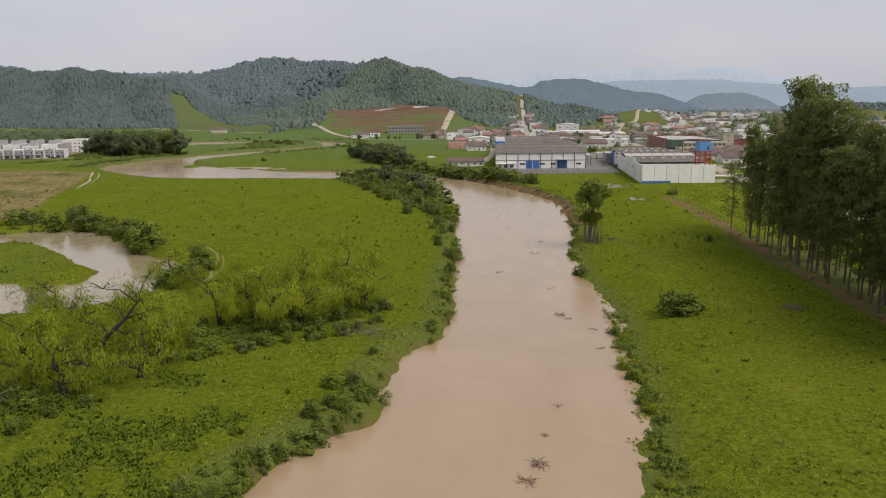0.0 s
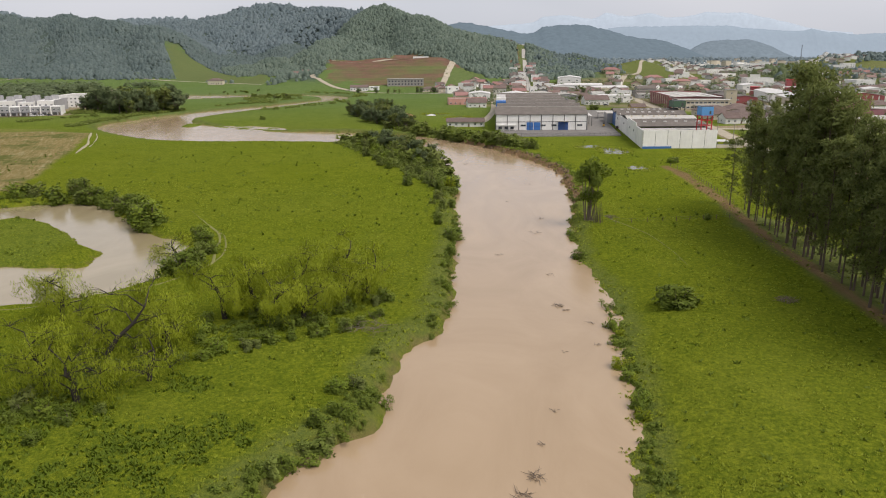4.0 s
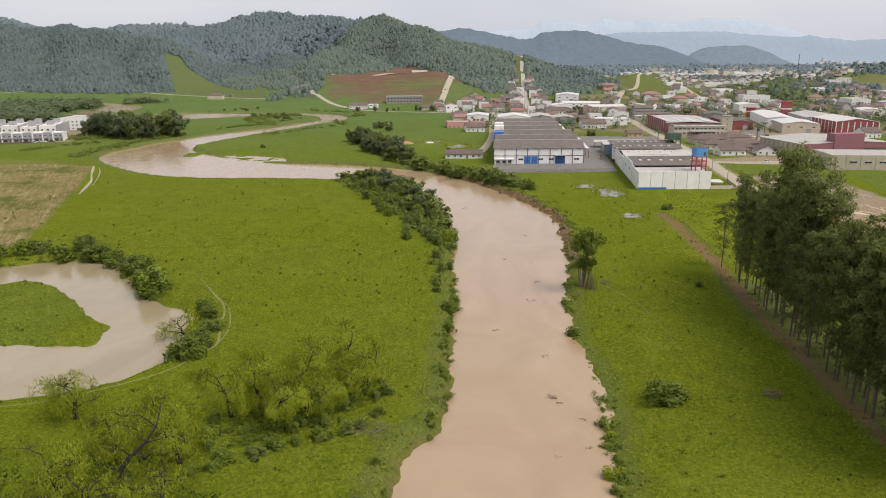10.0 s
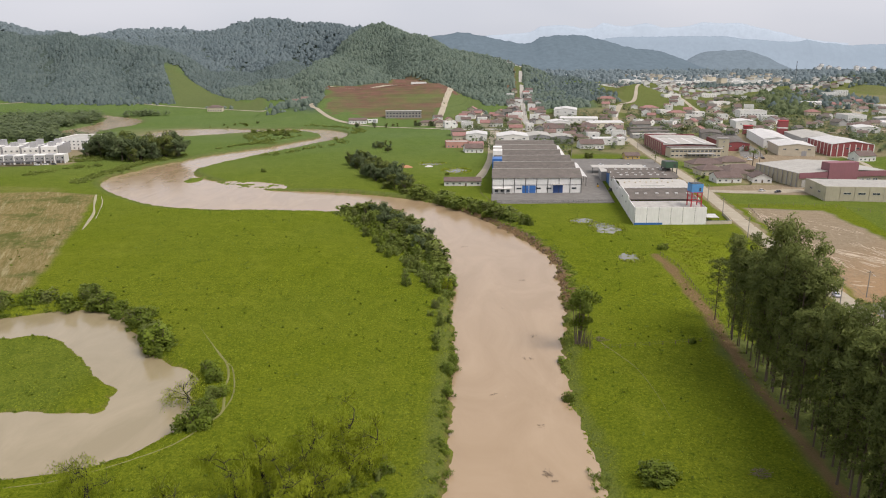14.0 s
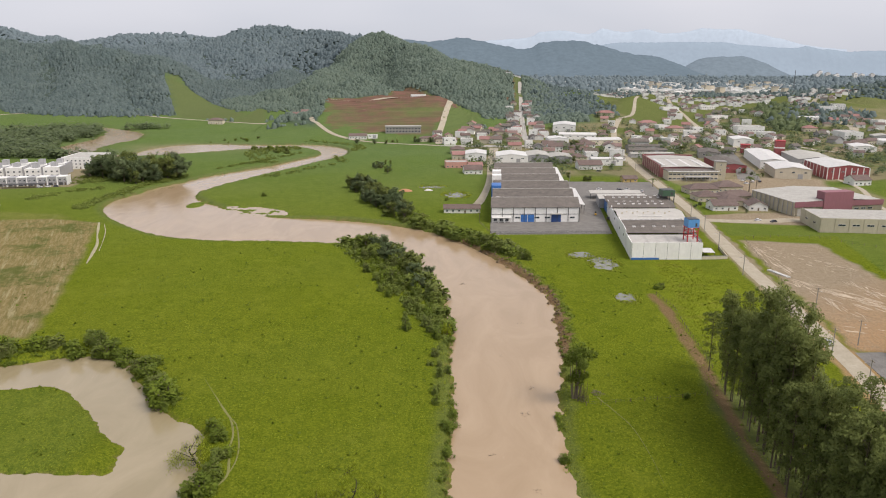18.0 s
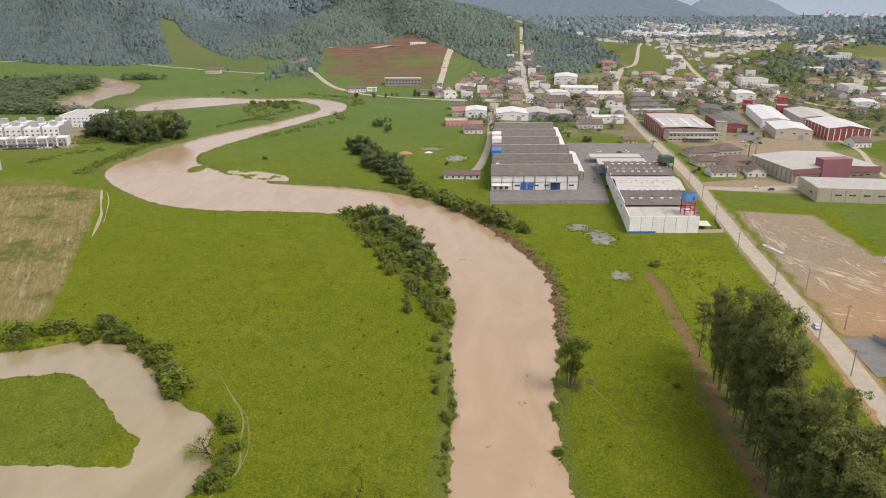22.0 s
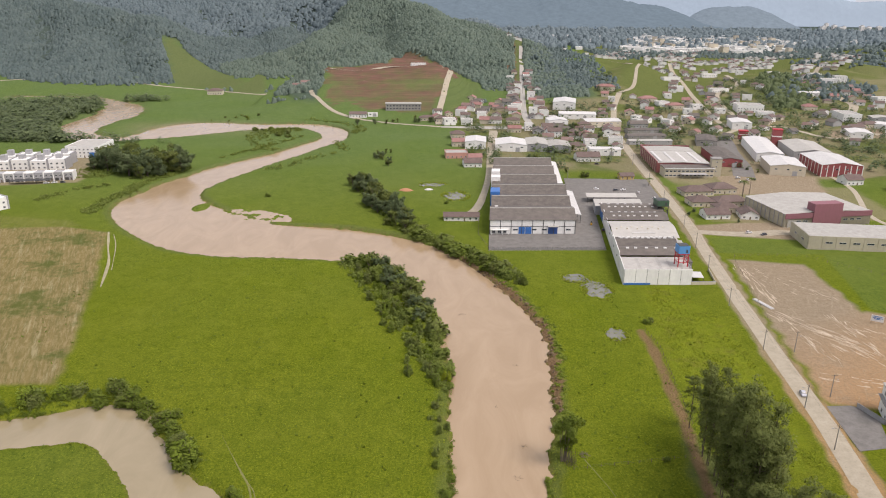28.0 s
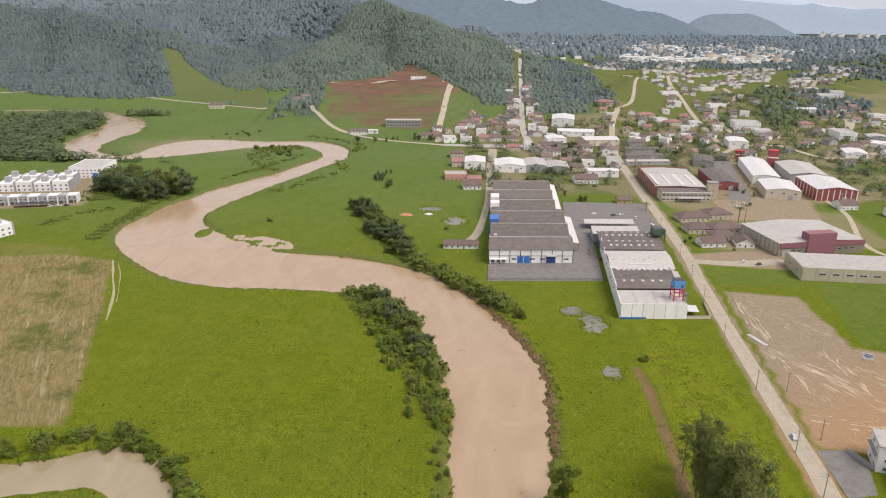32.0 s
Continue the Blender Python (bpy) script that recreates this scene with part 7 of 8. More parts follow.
rear = part("roof", gable(45, 24, 8.6, 0.9, 0.1), M_GREYROOF, mk, "older grey roof at the rear")
rear.location.y = 51
part("parapet", Shape().box(-23.5, -22.6, -0.2, 76.2, 8, 10.2), M_DULLRED, mk)
part("parapet", Shape().box(-22.6, 23.2, 75.4, 76.2, 8, 10.2), M_DULLRED, mk)
for i in range(9):
    part("rib", Shape().box(-23.75, -23.5, 4 + i * 8.2, 4.5 + i * 8.2, -0.5, 9.6), M_CREAM, mk)
for i in range(4):
    part("roof_patch", Shape().box(-20 + i * 11, -17.5 + i * 11, 4, 46, 9.45, 9.62), M_LIGHTROOF, mk, "newer white roof strip")
tw = thing("concrete_tower", pose(233, 596, 0, 0, 0, -8), "plain pale concrete stair tower", "tower")
part("shaft", walls(8.5, 8, 15), M_BEIGE, tw)
part("cap", Shape().box(-4.5, 4.5, -0.3, 8.3, 15, 15.6), M_CONC, tw)
for z in (4, 8, 12):
    window_on(tw, 0, -0.02, z, 1.2, 1.2)
for x, y, h in ((326, 771, 9), (343, 728, 18)):
    rt = thing("red_tower", pose(x, y, 0, 0, 0, -14), "red-painted water tower block among the factories", "tower")
    part("shaft", walls(9, 8, h), M_BRICKRED, rt)
    part("band", Shape().box(-4.7, 4.7, -0.2, 8.2, h * 0.6, h * 0.66), M_WHITE, rt)
    part("cap", Shape().box(-4.8, 4.8, -0.3, 8.3, h, h + 0.7), M_RED, rt)

# beige hall with the mauve tower
mh = thing("mauve_hall", pose(258, 456, 0, 0, 0, 10), "beige hall with mauve cladding and a mauve tower", "hall")
part("wall", walls(64, 48, 6.0), M_BEIGE, mh)
part("cladding", Shape().box(-32.3, 32.3, -0.4, 0.1, 6.0, 9.6), M_MAROON, mh, "mauve cladding band")
part("tower", Shape().box(-12, 9, -0.8, 7, -0.5, 15.5), M_MAROON, mh, "mauve entrance tower")
part("wall_upper", walls(63.6, 47.6, 9.0), M_BEIGE, mh)
part("roof", gable(64, 48, 9.0, 1.8, 0.1), M_GREYROOF, mh)
for i in range(10):
    part("rib", Shape().box(-32.5, -32.2, 2 + i * 4.9, 2.4 + i * 4.9, -0.5, 9.2), M_GREY, mh)
for x in (-22, -17, 13, 18, 23):
    window_on(mh, x, -0.04, 3.4, 3.4, 1.3)
slab_on("gate", mh, -27, -0.03, 0, 6, 5, M_GREYROOF, label="pale roller gate")
bh = thing("beige_hall", pose(256, 404, 0, 0, 0, -6), "beige concrete-panel hall with a pale roof", "hall")
for i in range(9):
    part("wall_panel", Shape().box(-35 + i * 8 + 0.12, -35 + i * 8 + 7.88, -0.25, 0.05, -0.5, 8.6), M_BEIGE, bh)
    if i:
        window_on(bh, -31 + i * 8, -0.27, 4.0, 4.2, 1.2)
part("wall", walls(70.5, 30, 7.9), M_BEIGE, bh).location.x = 1
part("roof", Shape().box(-34, 36.5, 0.4, 29.6, 7.9, 8.2), M_GREYROOF, bh)
for i in range(4):
    part("wall_panel", Shape().box(-35.25, -34.9, i * 7.5 + 0.1, i * 7.5 + 7.4, -0.5, 8.6), M_BEIGE, bh)
for y in (8, 20):
    window_on(bh, -35.3, y, 3.6, 3.6, 1.2, "left")

# house at the road's edge
ch = thing("corner_house", pose(165, 214, 0, 0, 0, -18), "tall white three-storey house beside the bare lot", "house")
part("wall", walls(16, 12, 10.5), M_WHITE, ch)
part("roof", Shape().box(-8.3, 8.3, -0.3, 12.3, 10.5, 10.9), M_GREYROOF, ch)
for z in (1.0, 4.4, 7.8):
    for y in (3, 8):
        window_on(ch, -8.02, y, z, 1.5, 1.4, "left")
    for x in (-5, 0, 5):
        window_on(ch, x, -0.02, z, 1.6, 1.4)
part("balcony", Shape().box(-9.4, -8, 1, 11, 6.6, 6.8), M_CONC, ch)
part("side_annex", Shape().box(-2, 8, -14, -0.1, -0.5, 7.5), M_GREY, ch)
cw = thing("garden_wall", pose(153.5, 228.5, 0, 0, 0, -72), "pale sloping wall round the corner house's yard", "wall")
part("face", Shape().box(0, 12, -0.15, 0.15, -0.5, 1.8), M_GREY, cw)
part("coping", Shape().box(-0.1, 12.1, -0.22, 0.22, 1.8, 1.95), M_CONC, cw)

# flats at the western edge, and the white hall beside them
def flats(x, y, turn, n, label):
    t = thing("apartment_row", pose(x, y, 0, 0, 0, turn), label, "apartment building")
    for i in range(n):
        a = i * 15.0
        part("block", Shape().box(a, a + 13.6, 0, 13, -0.5, 7.6 + (i % 2) * 1.2), M_WHITE, t)
        part("party_wall", Shape().box(a + 13.6, a + 14.6, -0.6, 13.4, -0.5, 9.2), M_GREY, t)
        part("roof_tank", Shape().box(a + 5, a + 9.5, 4, 9, 7.6, 12.2), M_GREY, t, "grey rooftop tank room")
        for z in (1.0, 4.4):
            for k in (2.2, 6.8, 11.2):
                window_on(t, a + k, -0.02, z, 1.7, 1.5)
    return t


def townhouses(x, y, turn, n):
    """A terrace of narrow grey houses with white bands."""
    t = thing("townhouse_row", pose(x, y, 0, 0, 0, turn), "terrace of narrow grey townhouses with white upper bands", "townhouses")
    for i in range(n):
        a = i * 7.4
        part("house", Shape().box(a, a + 7.0, 0.6 * (i % 2), 9, -0.5, 6.2), M_GREY, t)
        part("parapet", Shape().box(a + 0.2, a + 6.8, 0.6 * (i % 2) - 0.15, 9.1, 6.2, 6.9), M_WHITE if i % 2 else M_GREY, t)
        part("party_wall", Shape().box(a + 7.0, a + 7.4, -0.9, 9.4, -0.5, 7.2), M_WHITE, t)
        slab_on("garage_door", t, a + 2.2, 0.6 * (i % 2) - 0.03, 0, 2.8, 2.3, M_STEEL)
        slab_on("door", t, a + 5.4, 0.6 * (i % 2) - 0.03, 0, 1.0, 2.1, M_WOOD)
        for k in (1.8, 5.2):
            window_on(t, a + k, 0.6 * (i % 2) - 0.02, 3.6, 1.6, 1.4)
    return t


flats(-392, 616, 8, 4, "row of white flats with grey party walls")
flats(-386, 595, 8, 4, "front row of white flats with grey party walls")
townhouses(-375, 551, 10.6, 10)
flats(-321, 455, 60, 2, "white flats at the edge of the field")
wb = house(-336, 650, 30, 36, 10, 2, "flat", name="white_hall")
tagged(wb, "plain white hall with a flat roof by the wood", "hall")
slab_on("gate", wb, 9, -0.03, 0, 5, 5, M_BLUE, label="blue gate")
cover = thing("carport", pose(-345, 547, 0, 0, 0, 10.6), "dark carport roof before the flats", "carport")
part("roof", Shape().box(0, 30, 0, 6, 2.6, 2.8), M_STEEL, cover)
for x in (0.5, 10, 20, 29.5):
    part("post", Shape().box(x - 0.1, x + 0.1, 0.3, 0.5, -0.5, 2.6), M_STEEL, cover)

# hill house and the unfinished block below the terraces
hh = house(-44, 1231, 26, 9, 4, 3, "flat", name="hill_house")
tagged(hh, "long white house on the red terrace", "house")
ub = thing("unfinished_block", pose(-53, 929, ground_z(-53, 935), 0, 0, 3), "long unfinished grey concrete block", "building")
part("wall", walls(46, 12, 8), M_CONC, ub)
part("roof", Shape().box(-23.5, 23.5, -0.5, 12.5, 8, 8.4), M_GREYROOF, ub)
for z in (1.0, 4.6):
    for i in range(11):
        slab_on("opening", ub, -20.5 + i * 4.1, -0.02, z, 1.8, 1.6, M_GLASS, depth=0.05)
for x, y, w, d, h, st in ((-108, 893, 22, 10, 4, "white_brown"), (-90, 898, 12, 8, 3.5, "hall"), (-352, 1104, 22, 14, 6, "cream_brown"), (-215, 1120, 14, 10, 5, "white_tile"), (-225, 1098, 12, 10, 4, "white_tile"), (-20, 880, 20, 10, 4, "cream_brown"), (-2, 868, 16, 10, 5, "cream_brown")):
    house(x, y, w, d, h, 3, st)
rh = house(243, 1086, 26, 14, 6, -6, "redtile", name="hill_villa")
tagged(rh, "large villa with a bright red tile roof on the knoll", "house")

# streets of small houses: plain copies of a few kinds
r6 = np.random.default_rng(66)
kinds = [house(0, 0, w, d, h, 0, s, z=0, plain=True) for w, d, h, s in ((11, 11, 4.2, "white_tile"), (12, 10, 6.4, "white_brown"), (10, 12, 4, "cream_brown"), (13, 11, 6.6, "flat"), (12, 12, 4.4, "grey_dark"), (11, 10, 5, "pink_tile"), (12, 11, 4.4, "white_brown"))]
halls = [house(0, 0, w, d, h, 0, s, z=0) for w, d, h, s in ((26, 34, 6, "hall"), (22, 28, 6, "greyhall"), (30, 26, 7, "creamhall"))]
used = set()


def settle(pool, x, y, turn, scale=1.0):
    k = int(r6.integers(0, len(pool)))
    src = pool[k]
    m = pose(x, y, ground_z(x, y) - 0.1, 0, 0, turn) @ Matrix.Scale(scale, 4)
    if src.name not in used:
        used.add(src.name)
        src.matrix_basis = m
    else:
        copy_thing(src, pose(0, 0, 0)).matrix_basis = m


def street(points, gap, off, n=1, pool=kinds, seed=0, skip=0.1):
    """Houses on both sides of a street."""
    p = spline([(*q, 0) for q in points], 12)[:, :2]
    seg = np.hypot(*np.diff(p, axis=0).T)
    run = np.concatenate([[0], np.cumsum(seg)])
    for side in (-1, 1):
        for k in range(n):
            for s in np.arange(gap / 2, run[-1], gap):
                if r6.random() < skip:
                    continue
                x, y = (np.interp(s, run, p[:, i]) for i in (0, 1))
                x2, y2 = (np.interp(s + 1, run, p[:, i]) for i in (0, 1))
                d = np.array([x2 - x, y2 - y]) / (math.hypot(x2 - x, y2 - y) + 1e-9)
                o = side * (off + k * gap * 0.95) + r6.normal(0, 1.2)
                settle(pool, x - d[1] * o, y + d[0] * o, math.degrees(math.atan2(d[1], d[0])) + r6.choice((0, 90, 180)) + r6.normal(0, 4))


street([(106, 905), (118, 1060), (124, 1150), (136, 1280)], 17, 14, 1, kinds, 1, 0.2)
street([(80, 960), (86, 1020)], 19, 12, 1, kinds, 1, 0.3)
street([(30, 905), (48, 960), (70, 1030)], 20, 12, 1, kinds, 1, 0.25)


def fill(n, lines, off, seed, pool=kinds, gap=17, scale=(0.8, 1.1)):
    """Houses at uneven distances from the streets, clear of what stands there already."""
    r = np.random.default_rng(seed)
    lines = [spline([(*q, 0) for q in pts], 10)[:, :2] for pts in lines]
    got = 0
    for _ in range(n * 12):
        p = lines[int(r.integers(0, len(lines)))]
        i = int(r.integers(0, len(p) - 1))
        d = (p[i + 1] - p[i]) / (np.hypot(*(p[i + 1] - p[i])) + 1e-9)
        o = r.choice((-1, 1)) * (off[0] + (off[1] - off[0]) * r.random() ** 1.6)
        x, y = p[i] + (p[i + 1] - p[i]) * r.random() + np.array([-d[1], d[0]]) * o
        near = min(float(np.hypot(*(q - (x, y)).T).min()) for q in lines)
        if got < n and near > off[0] * 0.85 and all(math.hypot(x - a, y - b) > c + gap * 0.5 for a, b, c in TAKEN):
            TAKEN.append((x, y, gap * 0.5))
            got += 1
            settle(pool, x, y, math.degrees(math.atan2(d[1], d[0])) + r.choice((0, 90, 180, 270)) + r.normal(0, 5), r.uniform(*scale))


fill(46, [[(342, 884), (356, 967), (378, 1091), (417, 1282), (443, 1427)], [(381, 933), (390, 1000), (418, 1106)]], (13, 40), 101)
fill(34, [[(572, 1003), (581, 1054), (610, 1154), (640, 1261)], [(404, 857), (460, 900), (560, 930), (660, 980)]], (13, 42), 102)
fill(30, [[(216, 850), (232, 960), (262, 1080)], [(247, 860), (300, 900), (342, 884)], [(290, 780), (330, 820), (404, 857)]], (12, 40), 103)
fill(20, [[(120, 705), (125, 760), (128, 830)], [(165, 705), (172, 770), (180, 830)]], (10, 24), 104, gap=15)
fill(26, [[(115, 868), (160, 876), (215, 880)], [(60, 880), (20, 885), (-10, 878)], [(30, 905), (70, 1030)]], (10, 34), 105, gap=15)
fill(26, [[(543, 1404), (503, 1245), (453, 1161)], [(640, 1261), (700, 1390), (780, 1500)], [(660, 980), (760, 1080), (860, 1150)]], (13, 45), 106)
for k, (h_src, n) in enumerate(zip(halls, (4, 3, 3))):
    fill(n, [[(230, 900), (262, 950), (330, 900)], [(460, 800), (520, 790), (600, 900)]], (14, 50), 111 + k, [h_src], 36, (0.7, 0.95))
fill(16, [[(420, 520), (440, 640), (470, 740), (508, 805)], [(508, 805), (600, 850), (700, 930)]], (22, 60), 107)


def joined_houses(lines, gap, off, depth, skip, seed):
    """Far streets: every house with walls and a pitched roof, joined by material."""
    r = np.random.default_rng(seed)
    w_s, roofs = Shape(), [Shape(), Shape()]
    for pts in lines:
        p = spline([(*q, 0) for q in pts], 12)[:, :2]
        run = np.concatenate([[0], np.cumsum(np.hypot(*np.diff(p, axis=0).T))])
        for side in (-1, 1):
            for k in range(depth):
                for s in np.arange(gap / 2, run[-1], gap):
                    if r.random() < skip:
                        continue
                    x, y = (np.interp(s, run, p[:, i]) for i in (0, 1))
                    x += side * (off + k * gap) + r.normal(0, 6)
                    y += r.normal(0, 8)
                    w, d, h = r.uniform(9, 14), r.uniform(9, 13), r.uniform(3.5, 6.5)
                    z = ground_z(x, y)
                    w_s.box(x - w / 2, x + w / 2, y, y + d, z - 2, z + h)
                    g = gable(w, d, h, 0.22 * w, 0.6) if r.random() < 0.7 else Shape().box(-w / 2, w / 2, 0, d, h, h + 0.6)
                    t = roofs[int(r.integers(0, 2))]
                    n = len(t.v)
                    t.v += [(a + x, b + y, c + z) for a, b, c in g.v]
                    t.f += [tuple(i + n for i in f) for f in g.f]
    single("far_house_walls", w_s, M_WHITE, "white walls of far hillside houses", "houses", kind="stuff")
    for t, m in zip(roofs, (M_TILE, M_GREYROOF)):
        single("far_house_roofs", t, m, "roofs of far hillside houses", "houses", kind="stuff")


joined_houses([[(443, 1427), (480, 1560), (560, 1800), (760, 2300)], [(690, 1350), (800, 1520), (900, 1650)], [(170, 1600), (200, 1990), (250, 2250), (300, 2500)], [(560, 1440), (660, 1560), (740, 1760)], [(480, 1640), (640, 1760), (860, 1880)], [(330, 1760), (420, 1900), (520, 2100)], [(900, 1200), (1010, 1420), (1100, 1600)]], 26, 15, 2, 0.35, 90)
# far quarter: plain white blocks in the distance
far_kinds = []
for w, d, h, mt, rf in ((14, 12, 8, M_WHITE, M_GREYROOF), (22, 14, 10, M_WHITE, M_LIGHTROOF), (12, 12, 14, M_CREAM, M_CONC), (34, 22, 7, M_WHITE, M_LIGHTROOF), (16, 12, 6, M_GREY, M_TILE)):
    t = thing("town_block", pose(0, 0, 0), "pale building in the distant town centre", "building", "distant town")
    part("wall", walls(w, d, h), mt, t)
    part("roof", Shape().box(-w / 2 - 0.4, w / 2 + 0.4, -0.4, d + 0.4, h, h + 0.5), rf, t)
    far_kinds.append(t)


def far_spot():
    y = r6.uniform(2100, 2950)
    return y * r6.uniform(0.25, 0.47) + r6.normal(0, 20), y


for _ in range(150):
    x, y = far_spot()
    settle(far_kinds, x, y, r6.uniform(-20, 20), r6.uniform(0.8, 1.5))
for k, (x, y, w, h) in enumerate(((1990, 3900, 24, 26), (2014, 3920, 18, 40), (2046, 3900, 22, 32), (2090, 3930, 34, 20), (2220, 3950, 20, 30), (2262, 3960, 24, 24), (2140, 3980, 18, 24), (2330, 3980, 24, 26))):
    t = thing("high_rise", pose(x, y, ground_z(x, y), 0, 0, 8), "pale high-rise block far beyond the town", "building", "distant high-rises")
    part("wall", walls(w, 18, h), M_WHITE, t)
    part("roof_house", Shape().box(-w * 0.25, w * 0.2, 4, 12, h, h + 4), M_GREY, t)
    for z in np.arange(3, h - 3, 6.0):
        slab_on("window_band", t, 0, -0.03, float(z), w * 0.8, 2.2, M_GREYROOF, depth=0.1)
rest = Shape()
for _ in range(520):
    x, y = far_spot() if r6.random() < 0.8 else (r6.uniform(250, 1900), r6.uniform(2100, 3300))
    w, d, h = r6.uniform(8, 20), r6.uniform(8, 16), r6.uniform(4, 11)
    z = ground_z(x, y)
    rest.box(x - w / 2, x + w / 2, y, y + d, z - 2, z + h)
    rest.box(x - w / 2 - 0.4, x + w / 2 + 0.4, y - 0.4, y + d + 0.4, z + h, z + h + 0.5)
single("distant_town", rest, M_WHITE, "countless pale houses of the distant town", "town", kind="stuff")


# garden trees in the gaps between the houses
def garden(x, y):
    free = np.ones(x.shape)
    for a, b, c in TAKEN:
        free *= np.hypot(x - a, y - b) > c * 0.75 + 2
    street_gap = np.array([(158, 402, 8), (168, 490, 8), (173, 551, 8), (178, 621, 8), (186, 715, 8), (197, 816, 8), (217, 914, 8), (262, 1080, 6)])
    hill_gap = np.array([(104, 850, 24), (124, 1150, 24), (146, 1400, 24)])
    free *= (along(x, y, street_gap) > 0) & (along(x, y, hill_gap) > 0)
    return np.maximum(inside(x, y, QUARTERS[0], 6), inside(x, y, QUARTERS[1], 6)) * free * (1 - bare(x, y)) * (1 - inside(x, y, [(102, 588), (164, 590), (175, 645), (110, 643)], 3)) * (wobble(x, y, 0.05, 51) * 0.5 + wobble(x, y, 0.14, 52) * 0.4 + 0.62)


canopy("garden_trees", sprinkle(7500, 0, 700, 610, 1300, garden, 59), (1.5, 4.6), M_GARDEN, "garden trees and hedges between the houses", 69, 26, (0.2, 0.4))


# ---- street furniture, vehicles, palms ----
def pole_at(x, y, tall, turn, src=[]):
    m = pose(x, y, ground_z(x, y) - 0.3, 0, 0, turn)
    if src:
        return copy_thing(src[0], m)
    t = thing("utility_pole", m, "concrete utility pole with a cross arm", "utility pole", "street poles")
    part("shaft", Shape().tube([(0, 0, 0), (0, 0, tall)], [0.20, 0.12], 8), M_POLE, t)
    arm = part("cross_arm", Shape().box(-1.1, 1.1, -0.06, 0.06, tall - 0.6, tall - 0.45), M_WOOD, t)
    for k in (-1.0, -0.35, 0.35, 1.0):
        part("insulator", Shape().tube([(k, 0, tall - 0.45), (k, 0, tall - 0.25)], [0.06, 0.04], 6), M_CREAM, arm)
    part("lamp_arm", Shape().tube([(0, 0, tall - 1.6), (0, -1.2, tall - 1.1), (0, -2.0, tall - 1.0)], [0.04, 0.035, 0.03], 5), M_STEEL, t)
    part("lamp_head", Shape().box(-0.15, 0.15, -2.5, -1.9, tall - 1.08, tall - 0.95), M_GREY, t)
    src.append(t)
    return t


LINE = [(128.5, 165), (131.5, 202), (134, 228), (138, 274), (141, 321), (147, 368), (153.5, 408), (159, 448), (163.5, 510), (168, 567), (173, 640), (180.5, 720), (188.5, 790)]
for x, y in LINE:
    pole_at(x, y, 10, -85)
for x, y in ((147.5, 236), (150.5, 272), (104, 583), (55, 620), (50, 720), (98, 900), (112, 1000), (119, 1100), (262, 690), (292, 800), (60, 480)):
    pole_at(x, y, 10, 5)
wires = thing("power_line", pose(0, 0, 0), "three thin black wires strung between the poles", "power line")
for k in (-1.0, 0.35, 1.0):
    pts = []
    for (ax, ay), (bx, by) in zip(LINE[:-1], LINE[1:]):
        za, zb = ground_z(ax, ay) + 9.5, ground_z(bx, by) + 9.5
        pts += [(ax + (bx - ax) * u + k * 0.99, ay + (by - ay) * u, za + (zb - za) * u - 4 * u * (1 - u)) for u in (0, 0.25, 0.5, 0.75)]
    part("wire", Shape().tube(pts, [0.025] * len(pts), 3), M_STEEL, wires)

M_TYRE = painted("tyre_rubber", (0.025, 0.025, 0.025), 0.9, 0.2, False)
def car(x, y, turn, colour, label, z=None):
    t = thing("car", pose(x, y, ground_z(x, y) + 0.13 if z is None else z, 0, 0, turn), label, "car")
    body = [(-2.05, 0.3), (2.05, 0.3), (2.08, 0.7), (1.95, 0.86), (1.05, 0.95), (-1.6, 0.98), (-2.05, 0.9)]
    cab = [(-1.75, 0.97), (1.1, 0.95), (0.45, 1.42), (-1.15, 1.45)]
    for nm, pr, hw, mt in (("body", body, 0.85, colour), ("glazing", cab, 0.76, M_GLASS)):
        s = Shape().prism(pr, -hw, hw)
        part(nm, s, mt, t)
    part("roof", Shape().prism([(-1.2, 1.44), (0.5, 1.41), (0.4, 1.47), (-1.1, 1.50)], -0.72, 0.72), colour, t)
    for wx in (-1.25, 1.3):
        for wy in (-0.86, 0.70):
            tyre = part("wheel", Shape().tube([(wx, wy, 0.3), (wx, wy + 0.16, 0.3)], [0.31, 0.31], 12), M_TYRE, t)
            part("rim", Shape().tube([(wx, wy - 0.01, 0.3), (wx, wy + 0.17, 0.3)], [0.18, 0.18], 8), M_GREY, tyre)
    for wy in (-0.6, 0.6):
        part("headlight", Shape().box(2.02, 2.09, wy - 0.18, wy + 0.18, 0.58, 0.74), M_LIGHTROOF, t)
        part("tail_light", Shape().box(-2.09, -2.02, wy - 0.16, wy + 0.16, 0.62, 0.8), M_RED, t)
    return t


car(137.5, 237, -100, painted("silver_car_paint", (0.42, 0.43, 0.47), 0.3, 0.1, False), "silver saloon car on the gravel street")
w_car, d_car = painted("white_car_paint", (0.75, 0.75, 0.74), 0.3, 0.1, False), painted("dark_car_paint", (0.05, 0.05, 0.06), 0.3, 0.1, False)
